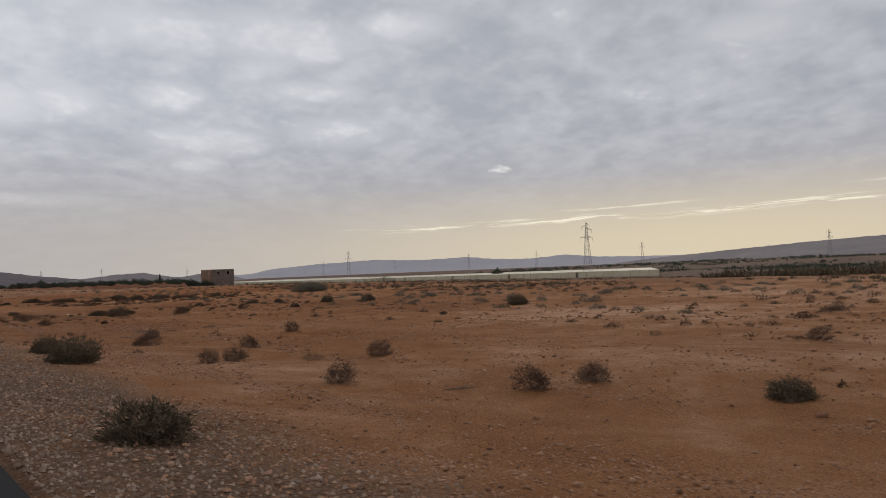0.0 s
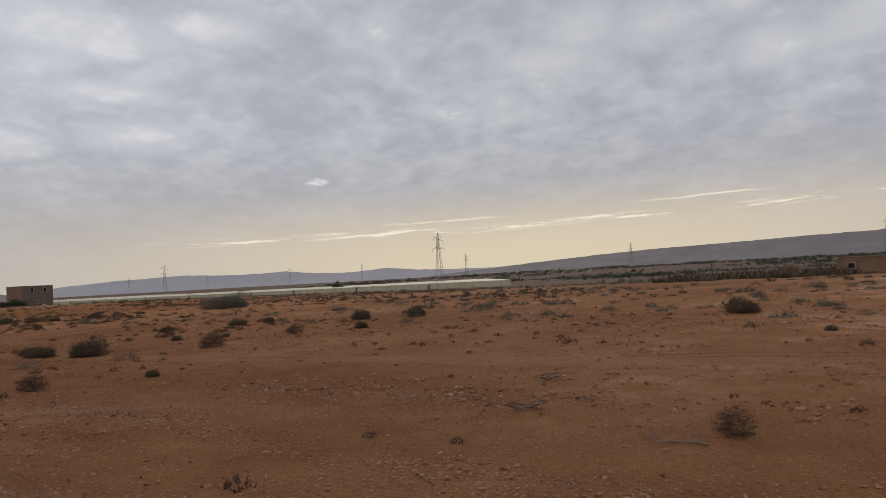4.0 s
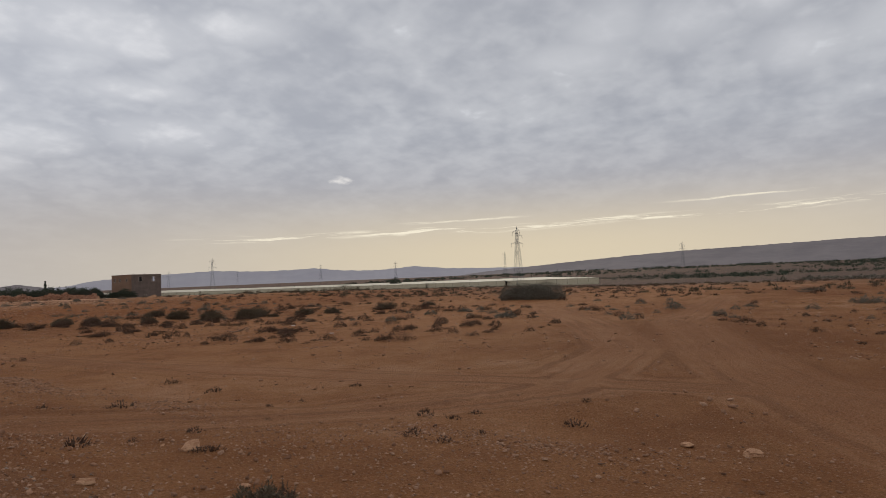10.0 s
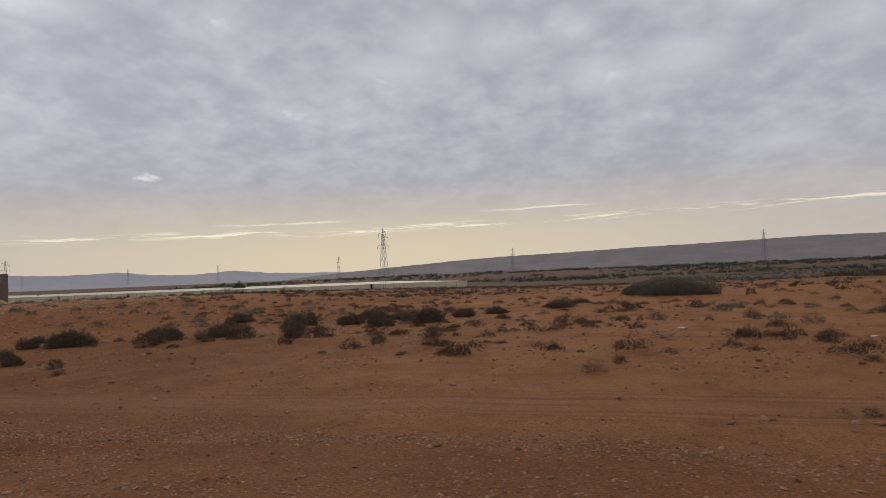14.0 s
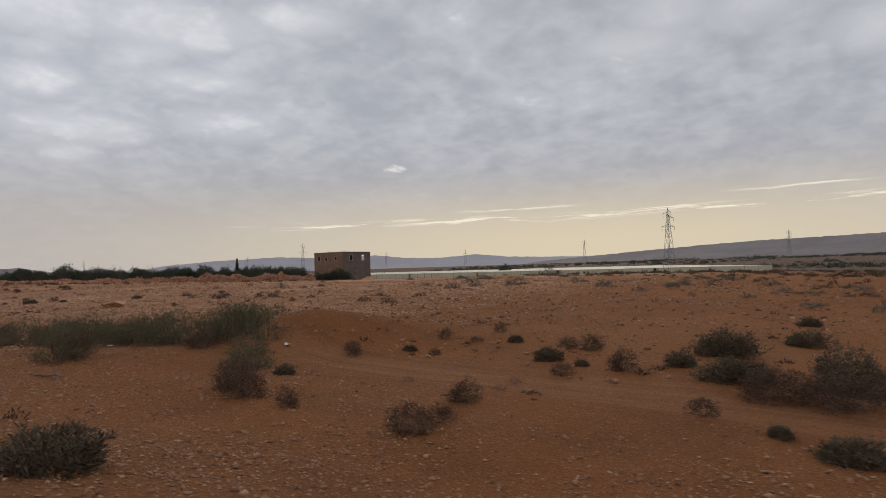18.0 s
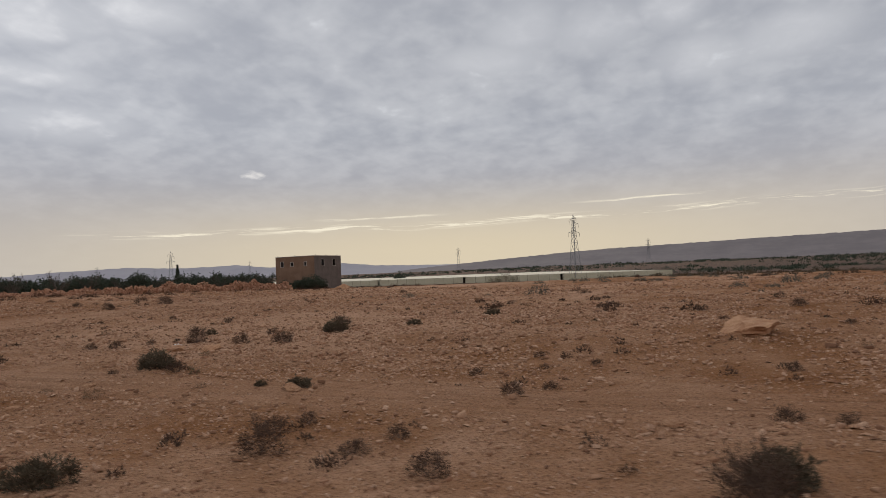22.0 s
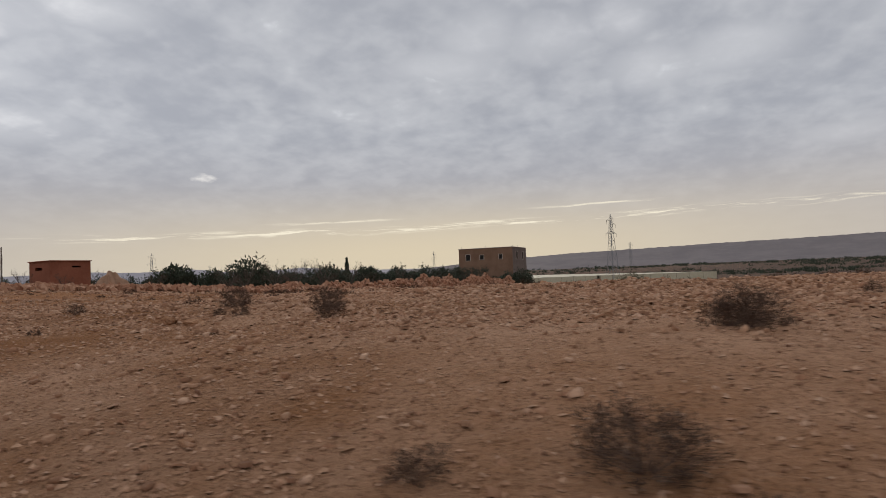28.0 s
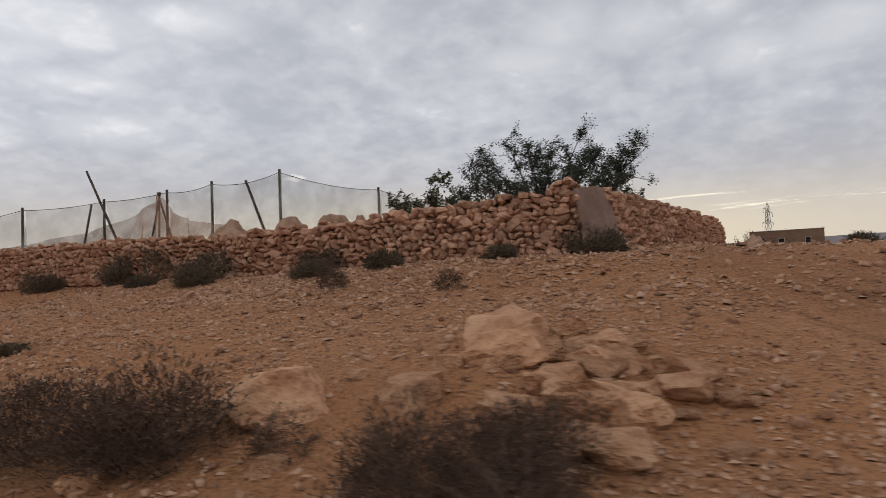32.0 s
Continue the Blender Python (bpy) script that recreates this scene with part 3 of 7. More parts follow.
def make_ground():
    right = list(np.arange(0.9, 14, 0.28)) + list(np.arange(14, 44, 0.65)) + grown(44.0, 1.2, 1.11, 6000.0)
    left = grown(0.6, -0.5, 1.2, -6000.0)[::-1]
    xs = np.array(left + right)
    ys = np.array(grown(-14.0, -0.6, 1.2, -6000.0)[::-1] + list(np.arange(-13.6, 322, 0.36)) + grown(322.0, 0.6, 1.15, 6000.0))
    X, Y = np.meshgrid(xs, ys)
    xr = X - road_x(np.clip(Y, -300, 1500))
    Z = ground(X, Y)
    Z = np.where((xr > -6.0) & (xr < 0.3), Z - 0.06, Z)          # bed for the asphalt
    nx, ny = len(xs), len(ys)
    verts = np.stack([X.ravel(), Y.ravel(), Z.ravel()], -1)
    idx = np.arange(nx * ny).reshape(ny, nx)
    quads = np.stack([idx[:-1, :-1], idx[:-1, 1:], idx[1:, 1:], idx[1:, :-1]], -1).reshape(-1, 4)
    me = bpy.data.meshes.new("ground")
    me.vertices.add(len(verts))
    me.vertices.foreach_set("co", verts.ravel())
    me.loops.add(quads.size)
    me.loops.foreach_set("vertex_index", quads.ravel().astype(np.int32))
    me.polygons.add(len(quads))
    me.polygons.foreach_set("loop_start", np.arange(0, quads.size, 4, dtype=np.int32))
    me.polygons.foreach_set("use_smooth", np.ones(len(quads), bool))
    me.update(calc_edges=True)
    tr = me.attributes.new("track", "FLOAT", "POINT")
    tr.data.foreach_set("value", track_at(X, Y).ravel().astype(np.float32))
    ln = me.attributes.new("lane", "FLOAT", "POINT")
    ln.data.foreach_set("value", np.minimum.reduce([seg_dist(X, Y, line) / half * 1.6 for line, half in TRACKS]).ravel().clip(0, 20).astype(np.float32))
    gr = me.attributes.new("gravel", "FLOAT", "POINT")
    edge = 1 - ease(1.6, 4.6, xr + (vnoise(X / 3, Y / 3, 9) - 0.5) * 2.2)
    edge = edge * (1 - 0.75 * ease(76, 90, Y)) * ease(-20, -7, xr)
    gr.data.foreach_set("value", edge.ravel().astype(np.float32))
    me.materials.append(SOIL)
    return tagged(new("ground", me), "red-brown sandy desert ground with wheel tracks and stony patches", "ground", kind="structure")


GROUND = make_ground()


def strip(name, y0, y1, off, half, lift, material, parent=None, step=4.0):
    """A flat band that follows the road, with a small edge thickness."""
    n = max(2, int((y1 - y0) / step) + 1)
    V, F = [], []
    for y in np.linspace(y0, y1, n):
        c = road_x(y) + off
        for dx, dz in ((-half, -0.05), (-half, 0), (half, 0), (half, -0.05)):
            V.append((c + dx, y, -1.46 + lift + dz))
    for k in range(n - 1):
        for j in range(3):
            F.append((4 * k + j, 4 * k + j + 1, 4 * k + j + 5, 4 * k + j + 4))
    ob = new(name, mesh_from(name, V, F, material))
    if parent:
        ob.parent = parent
    return ob


ROAD = tagged(strip("road", -400, 1500, -2.80, 3.02, 0.012, ASPHALT, step=8.0), "dark grey two-lane asphalt country road", "road", kind="structure")
for k in range(-6, 40):          # long edge dashes on both sides, short dashes down the middle
    y = 36.0 + k * 26.5
    for off in (0.0, -5.55):
        strip("edge_line", y, y + 20.0, off, 0.075, 0.018, PAINT, ROAD, 3.0)
for k in range(-6, 60):
    y = 18.0 + k * 14.5
    strip("centre_dash", y + 4.0, y + 6.6, -2.75, 0.055, 0.018, PAINT, ROAD, 3.0)

# ---- far hills ----


def ridge(name, label, material, dist, profile, depth, seed, base=-12.0, rough=0.05):
    """A hill range at one distance; profile: bearing and crest elevation in degrees."""
    az = np.arange(profile[0][0], profile[-1][0], 0.12)
    el = np.interp(az, [p[0] for p in profile], [p[1] for p in profile])
    rows = 9
    V, F = [], []
    for j in range(rows):
        s = j / (rows - 1)                       # 0 at the foot, 1 at the crest
        for a, e in zip(az, el):
            r = dist + depth * (s - 1)
            gully = (vnoise(np.array(a * 0.9 + seed), np.array(s * 2.0), seed) - 0.5) * (1 - s) * s * 1.6
            top = dist * math.tan(radians(e)) + (vnoise(np.array(a * 3.0), np.array(0.0), seed + 1) - 0.5) * dist * math.tan(radians(rough))
            h = base + (top - base) * (s ** 1.25 + gully * 0.35)
            r += gully * depth * 0.5
            V.append((math.sin(radians(a)) * r, 144 + math.cos(radians(a)) * r, h))
    n = len(az)
    for j in range(rows - 1):
        for i in range(n - 1):
            F.append((j * n + i, j * n + i + 1, (j + 1) * n + i + 1, (j + 1) * n + i))
    return tagged(new(name, mesh_from(name, V, F, material, True)), label, "hills", kind="structure")


ridge("hill_range_far", "distant mountain range, its haze painted on as pale blue", HILL_FAR, 4600,
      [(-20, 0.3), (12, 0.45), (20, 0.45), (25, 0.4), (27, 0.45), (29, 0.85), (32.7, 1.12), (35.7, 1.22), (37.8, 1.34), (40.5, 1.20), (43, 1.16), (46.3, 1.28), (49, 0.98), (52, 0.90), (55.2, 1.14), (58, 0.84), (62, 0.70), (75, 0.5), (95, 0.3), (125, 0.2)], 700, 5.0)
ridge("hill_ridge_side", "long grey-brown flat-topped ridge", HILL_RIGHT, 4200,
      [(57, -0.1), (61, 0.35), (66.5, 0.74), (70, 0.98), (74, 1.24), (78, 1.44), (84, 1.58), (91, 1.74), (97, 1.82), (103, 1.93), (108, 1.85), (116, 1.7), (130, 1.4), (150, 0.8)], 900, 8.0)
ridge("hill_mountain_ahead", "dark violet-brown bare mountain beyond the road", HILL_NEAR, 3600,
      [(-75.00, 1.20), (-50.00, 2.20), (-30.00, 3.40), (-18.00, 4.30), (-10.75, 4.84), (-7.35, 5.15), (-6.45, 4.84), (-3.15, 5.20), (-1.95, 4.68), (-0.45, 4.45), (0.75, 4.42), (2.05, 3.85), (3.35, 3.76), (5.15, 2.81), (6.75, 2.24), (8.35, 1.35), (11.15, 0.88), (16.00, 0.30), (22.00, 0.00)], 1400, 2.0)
ridge("hill_low_knolls", "low brown knolls behind the orchard", HILL_RIGHT, 2600,
      [(11, 0.3), (14, 0.5), (16.8, 0.82), (18.9, 0.9), (20.4, 0.62), (21.8, 0.40), (24, 0.75), (25.5, 0.5), (27.5, 0.0)], 300, 4.0)

# ---- plants ----


def unit(v):
    return v / max(math.sqrt(v[0] * v[0] + v[1] * v[1] + v[2] * v[2]), 1e-9)


def cross(a, b):
    return np.array([a[1] * b[2] - a[2] * b[1], a[2] * b[0] - a[0] * b[2], a[0] * b[1] - a[1] * b[0]])


def shrub_meshes(name, seed, stems, leaves, height, leaf_len, leaf_wid, twig_r, leaf_mat, low=0.0, sprigs=0.35, lumps=6, fan=False):
    """Woody frame and foliage of a compact desert shrub one metre across."""
    rng = random.Random(seed)
    V, F, LV, LF = [], [], [], []
    lobes = [(unit(np.array([rng.gauss(0, 1), rng.gauss(0, 1), rng.uniform(0.0, 1.1)])), rng.uniform(0.16, 0.34)) for _ in range(lumps)]

    def shell(d):
        """Reach of the crown in one direction."""
        r = 0.80 + sum(k * max(0.0, float(d @ c)) ** 4 for c, k in lobes) * 0.75
        wide = 0.66 if fan else 0.5
        return np.array([d[0] * wide, d[1] * wide, d[2] * height]) * r

    tips = []
    for s in range(stems):
        d = unit(np.array([rng.gauss(0, 1), rng.gauss(0, 1), abs(rng.gauss(0.85, 0.55)) if fan else abs(rng.gauss(0.25, 0.6))]))
        tip = shell(d) * (rng.uniform(0.7, 1.15) if fan else rng.uniform(0.8, 1.28))
        base = np.array([d[0] * 0.08, d[1] * 0.08, -0.03]) * (0.5 if fan else 1.0)
        knee = base * 0.45 + tip * 0.55 + np.array([rng.gauss(0, 0.03), rng.gauss(0, 0.03), rng.uniform(-0.05, 0.03)])
        beam(V, F, base, knee, twig_r, 3, twig_r * 0.7)
        beam(V, F, knee, tip, twig_r * 0.7, 3, twig_r * 0.2)
        tips.append((knee, tip))
        for _ in range(6 if fan else 3):
            t = rng.uniform(0.1, 0.9)
            p = knee * (1 - t) + tip * t
            q = p + np.array([rng.gauss(0, 0.06), rng.gauss(0, 0.06), rng.uniform(0.0, 0.09)])
            beam(V, F, p, q, twig_r * 0.5, 3, twig_r * 0.15)
            tips.append((p, q))
    for k in range(leaves):
        if rng.random() < sprigs:
            a, b = tips[rng.randrange(len(tips))]
            t = rng.uniform(0.2, 1.1)
            p = a * (1 - t) + b * t + np.array([rng.gauss(0, 0.014) for _ in range(3)])
            d = unit(unit(b - a) + np.array([rng.gauss(0, 0.5), rng.gauss(0, 0.5), rng.gauss(0.2, 0.4)]))
        else:
            d = unit(np.array([rng.gauss(0, 1), rng.gauss(0, 1), abs(rng.gauss(0.8, 0.6)) if fan else abs(rng.gauss(0, 0.8))]))
            p = shell(d) * ((0.40 + 0.58 * rng.random() ** 0.6) if fan else rng.random() ** 0.4 * 0.98)
            if p[2] < low * height * rng.uniform(0.5, 1.2):
                continue
            d = unit(d + np.array([rng.gauss(0, 0.5), rng.gauss(0, 0.5), rng.gauss(0.5, 0.4)]))
        w = unit(cross(d, np.array([rng.gauss(0, 1), rng.gauss(0, 1), rng.gauss(0, 1)])))
        ln, wd = leaf_len * rng.uniform(0.6, 1.4), leaf_wid * rng.uniform(0.7, 1.4)
        n = len(LV)
        LV += [p, p + d * ln * 0.5 + w * wd * 0.55, p + d * ln, p + d * ln * 0.45 - w * wd * 0.55]
        LF.append((n, n + 1, n + 2, n + 3))
    return mesh_from(name + "_wood", V, F, TWIG), mesh_from(name + "_foliage", LV, LF, leaf_mat)


KINDS = {
    "dark_shrub": ("dark grey-green dense dome-shaped desert shrub", dict(stems=70, leaves=3600, height=0.44, leaf_len=0.085, leaf_wid=0.017, twig_r=0.006, leaf_mat=DARKLEAF, sprigs=0.6)),
    "dry_shrub": ("grey-brown dry twiggy desert shrub", dict(stems=90, leaves=3800, height=0.74, leaf_len=0.06, leaf_wid=0.010, twig_r=0.005, leaf_mat=DRYLEAF, sprigs=0.65, fan=True)),
    "broad_shrub": ("broad low olive-grey desert shrub on the plain", dict(stems=60, leaves=11000, height=0.42, leaf_len=0.026, leaf_wid=0.010, twig_r=0.002, leaf_mat=OLIVELEAF, sprigs=0.1)),
    "big_dry_shrub": ("large grey-brown dense twiggy desert shrub", dict(stems=120, leaves=6500, height=0.66, leaf_len=0.045, leaf_wid=0.008, twig_r=0.003, leaf_mat=DRYLEAF, sprigs=0.65, fan=True)),
    "big_dark_shrub": ("large dark grey-green dense desert shrub", dict(stems=130, leaves=7500, height=0.46, leaf_len=0.055, leaf_wid=0.011, twig_r=0.004, leaf_mat=DARKLEAF, sprigs=0.6)),
    "tuft": ("small brown dried-up desert tuft", dict(stems=34, leaves=520, height=0.5, leaf_len=0.13, leaf_wid=0.012, twig_r=0.004, leaf_mat=TUFTLEAF, sprigs=0.5, fan=True)),
    "green_shrub": ("feathery green broom shrub with bare lower stems", dict(stems=60, leaves=1900, height=0.72, leaf_len=0.075, leaf_wid=0.007, twig_r=0.005, leaf_mat=GREENLEAF, low=0.45, sprigs=0.7)),
}
MODELS = {}
for kind, (label, spec) in KINDS.items():
    MODELS[kind] = [shrub_meshes(kind, 11 + 7 * i + len(kind), **spec) for i in range(4)]
    if kind.startswith("b"):
        continue
    lean = dict(spec, stems=spec["stems"] // 2, leaves=spec["leaves"] * 3 // 4, leaf_wid=spec["leaf_wid"] * 1.15, leaf_len=spec["leaf_len"] * 0.95)
    MODELS["small_" + kind] = [shrub_meshes(kind, 211 + 7 * i + len(kind), **lean) for i in range(4)]
plant_rng = random.Random(77)


def plant(kind, *places, squash=1.0):
    """Shrubs of one kind; each place: x, y and width in metres."""
    for x, y, w in places:
        w *= {"dark_shrub": 1.12, "dry_shrub": 0.98, "tuft": 0.98}.get(kind, 1.0) if y < 284 else 1.0
        form = "big_" + kind if kind in ("dry_shrub", "dark_shrub") and w > 1.0 else kind if w > 0.55 or kind[0] == "b" else "small_" + kind
        twigs, leaves = MODELS[form][plant_rng.randrange(4)]
        ob = thing(kind, x, y, gz(x, y) - 0.02 * w, KINDS[kind][0], "shrub", "desert shrubs", plant_rng.uniform(0, 360), 1.0)
        hgt = plant_rng.uniform(0.85, 1.15) * squash
        ob.scale = (w, w * plant_rng.uniform(0.85, 1.1), w * hgt)
        part("woody_frame", twigs, None, ob)
        part("foliage", leaves, None, ob)


plant('dark_shrub', (15.6, 5.4, 1.00), (2.4, 7.3, 0.74), (4.3, 19.0, 1.23), (4.5, 22.8, 0.92), (2.3, 31.0, 0.73), (31.7, 34.3, 0.49), (45.7, 39.1, 1.92), (2.6, 49.2, 0.58), (2.0, 54.3, 0.61), (15.1, 56.2, 0.50), (2.7, 61.8, 0.64), (36.1, 62.8, 0.85), (10.9, 62.8, 0.44), (3.3, 64.2, 0.17), (48.5, 66.2, 1.80), (19.3, 67.7, 1.54), (29.2, 68.8, 0.46), (44.4, 69.4, 1.57), (18.1, 69.9, 1.07), (2.8, 70.0, 0.28), (7.4, 70.2, 0.28), (27.7, 71.8, 0.65), (19.6, 74.0, 0.91), (5.9, 74.4, 0.47))
plant('dark_shrub', (3.0, 75.5, 0.44), (38.7, 78.4, 1.38), (32.1, 78.9, 0.94), (13.3, 82.4, 0.89), (4.4, 89.7, 0.70), (23.0, 149.4, 1.10), (27.7, 150.6, 1.57), (17.3, 150.9, 0.75), (21.8, 152.2, 0.98), (26.9, 152.5, 0.91), (18.7, 152.9, 0.80), (28.9, 154.2, 0.79), (12.7, 154.3, 0.66), (16.8, 154.7, 0.78), (26.6, 154.8, 0.59), (21.1, 155.0, 1.37), (12.3, 155.2, 0.62), (21.6, 156.8, 1.57), (13.3, 156.9, 0.76), (6.5, 157.5, 0.29), (10.5, 158.4, 0.75), (15.9, 158.9, 1.46), (11.4, 159.4, 0.36), (23.2, 160.8, 1.01))
plant('dark_shrub', (15.2, 160.9, 1.13), (28.8, 161.4, 0.73), (19.3, 162.1, 1.33), (16.7, 162.4, 0.60), (3.5, 163.7, 0.85), (15.5, 164.4, 0.33), (16.0, 165.6, 0.69), (18.3, 168.0, 0.44), (14.9, 169.4, 0.38), (4.9, 181.1, 0.14), (12.9, 184.3, 0.18), (5.1, 184.4, 0.38), (8.8, 186.0, 0.23), (7.2, 188.0, 0.37), (7.0, 194.0, 0.57), (4.5, 200.0, 0.49), (10.1, 201.5, 0.41), (10.0, 202.3, 0.18), (24.3, 203.2, 0.60), (19.8, 204.3, 0.44), (11.2, 206.3, 0.77), (18.7, 206.7, 0.92), (8.5, 210.6, 0.80), (17.2, 210.7, 0.38))
plant('dark_shrub', (11.3, 213.6, 0.49), (16.3, 286.8, 0.62), (13.2, 291.6, 1.40), (21.2, 292.5, 1.03), (14.0, 297.2, 1.22), (4.9, 297.6, 0.50), (12.8, 298.5, 1.54), (13.4, 301.0, 1.67), (12.1, 301.8, 1.54), (13.7, 308.7, 2.08), (14.0, 313.0, 1.23))
plant('dry_shrub', (27.0, 8.3, 0.76), (14.6, 10.0, 0.89), (12.7, 10.5, 0.91), (9.5, 14.4, 0.81), (15.2, 20.2, 0.91), (8.7, 20.7, 0.64), (9.9, 21.4, 0.74), (13.2, 27.1, 0.74), (9.4, 28.9, 0.94), (18.2, 32.1, 0.72), (12.0, 35.8, 0.64), (11.1, 56.6, 0.83), (9.1, 59.9, 0.49), (30.4, 63.7, 1.02), (24.1, 63.8, 1.21), (13.9, 67.7, 0.45), (12.1, 69.2, 0.90), (11.5, 69.3, 0.92), (4.1, 84.2, 1.39), (3.5, 84.8, 0.51), (37.9, 109.6, 0.82), (28.6, 115.1, 0.84), (23.0, 115.3, 0.40), (15.0, 117.7, 0.28))
plant('dry_shrub', (21.8, 122.5, 0.40), (27.1, 122.7, 0.44), (26.3, 125.1, 0.45), (28.0, 130.7, 0.91), (31.7, 131.6, 0.82), (29.1, 133.7, 0.73), (31.3, 139.4, 1.22), (31.8, 143.0, 1.68), (29.8, 143.8, 1.02), (14.4, 156.0, 0.85), (17.5, 157.4, 1.27), (14.0, 158.8, 1.31), (14.2, 159.9, 1.20), (12.0, 160.6, 0.50), (15.5, 163.4, 0.65), (8.1, 163.5, 0.63), (8.8, 163.5, 0.42), (10.2, 164.1, 0.58), (14.2, 164.3, 0.50), (18.1, 165.3, 0.62), (7.8, 165.8, 0.27), (18.0, 166.0, 0.56), (8.1, 167.8, 0.69), (15.1, 168.6, 0.32))
plant('dry_shrub', (10.2, 168.9, 0.30), (17.5, 168.9, 0.35), (19.5, 169.3, 0.42), (17.0, 169.7, 0.44), (13.2, 169.8, 0.35), (8.2, 182.7, 1.20), (5.5, 183.2, 0.59), (12.4, 184.8, 0.16), (24.4, 186.1, 0.36), (19.4, 189.5, 0.32), (25.4, 189.9, 0.27), (20.6, 191.8, 0.26), (7.3, 191.8, 0.31), (27.0, 192.6, 0.49), (7.3, 192.7, 0.46), (9.4, 193.2, 0.21), (13.7, 193.5, 0.28), (9.5, 193.8, 0.33), (6.5, 194.1, 0.59), (6.4, 197.0, 0.40), (14.3, 197.1, 0.23), (11.2, 197.2, 0.27), (10.5, 197.6, 0.40), (7.6, 198.0, 0.25))
plant('dry_shrub', (6.9, 198.2, 0.33), (12.6, 199.1, 0.27), (6.4, 199.1, 0.50), (7.8, 199.5, 0.25), (7.2, 199.6, 0.40), (32.7, 205.5, 0.38), (11.1, 205.6, 0.44), (10.3, 206.6, 0.21), (16.0, 206.7, 0.59), (20.5, 207.7, 0.56), (15.6, 207.9, 0.48), (17.8, 208.6, 0.37), (15.4, 209.5, 0.61), (15.3, 210.2, 0.21), (14.9, 210.9, 0.26), (13.8, 211.1, 0.37), (10.5, 211.2, 0.43), (13.5, 211.7, 0.34), (17.5, 211.8, 0.29), (20.7, 213.4, 0.39), (9.3, 213.9, 0.43), (21.3, 217.1, 0.29), (10.5, 222.8, 0.49), (10.0, 224.2, 0.54))
plant('dry_shrub', (13.0, 224.4, 0.57), (24.2, 225.1, 0.57), (16.3, 225.6, 0.35), (13.2, 225.8, 0.40), (9.7, 226.0, 0.44), (28.9, 226.2, 0.75), (11.7, 227.5, 0.46), (24.1, 227.6, 0.49), (11.3, 228.1, 0.38), (8.9, 228.7, 0.43), (12.0, 229.0, 0.28), (13.6, 231.2, 0.39), (19.4, 234.1, 0.41), (18.1, 236.5, 0.32), (11.9, 248.6, 0.28), (7.5, 250.3, 0.16), (7.2, 250.6, 0.33), (3.9, 251.4, 0.58), (3.6, 252.6, 0.32), (9.6, 256.8, 0.46))
plant('dry_shrub', (10.1, 259.0, 0.30), (10.1, 259.5, 0.25), (5.3, 261.6, 0.92), (3.4, 262.4, 0.38), (10.7, 264.0, 0.39), (5.4, 267.1, 0.62), (3.3, 271.6, 0.45), (10.5, 272.3, 0.21), (3.0, 272.8, 0.51), (5.7, 274.1, 0.63), (11.2, 276.4, 0.28), (11.0, 282.8, 0.25), (11.1, 284.2, 0.51), (11.3, 286.6, 0.53), (3.3, 289.3, 0.68), (3.0, 290.0, 0.52), (3.0, 292.0, 0.93), (2.7, 293.0, 1.12), (9.5, 293.2, 0.50), (9.5, 295.6, 0.60))
plant('tuft', (3.3, 7.9, 0.28), (16.9, 11.6, 0.43), (26.2, 14.6, 0.55), (34.7, 19.9, 0.40), (13.0, 21.5, 0.68), (24.1, 40.2, 0.42), (12.3, 59.4, 0.44), (18.7, 63.4, 1.12), (12.6, 68.5, 1.02), (8.2, 69.2, 0.44), (5.0, 72.0, 0.45), (10.8, 72.2, 0.72), (22.6, 77.5, 0.48), (9.8, 95.6, 0.20), (35.2, 106.0, 0.68), (37.4, 113.6, 1.11), (14.8, 118.2, 0.31), (20.2, 123.2, 0.60), (9.4, 155.8, 0.33), (11.5, 164.2, 0.27), (12.7, 164.6, 0.26), (11.3, 166.3, 0.26), (8.8, 186.5, 0.16), (6.5, 191.4, 0.25))
plant('tuft', (10.1, 191.5, 0.14), (16.5, 192.0, 0.24), (8.9, 192.1, 0.26), (9.5, 203.2, 0.19), (8.3, 204.5, 0.31), (8.3, 205.7, 0.21), (15.6, 213.9, 0.34), (13.5, 216.9, 0.33), (9.4, 227.0, 0.20), (9.4, 228.2, 0.21), (3.3, 264.1, 0.24), (5.7, 272.1, 0.13), (5.5, 279.5, 0.15))
plant('green_shrub', (8.0, 176.8, 0.61), (10.1, 178.7, 1.01), (8.6, 179.4, 1.07), (11.0, 205.0, 0.27), (13.0, 206.7, 0.28), (9.5, 213.2, 0.51), (3.7, 226.5, 0.29), (3.95, 229.3, 0.62))
plant('dark_shrub', (3.25, 247.3, 0.5), (3.25, 248.6, 0.44), (21.6, 71.1, 0.8), (42.9, 79.0, 1.0), (33.1, 145.2, 1.6), (37.3, 142.9, 1.4), (41.0, 138.6, 1.8), (43.0, 135.8, 1.9), (31.3, 147.3, 1.3), (22.1, 147.7, 0.9), (8.7, 232.5, 1.15), (9.0, 229.8, 0.75), (9.1, 228.5, 0.7), (8.7, 237.2, 1.0))
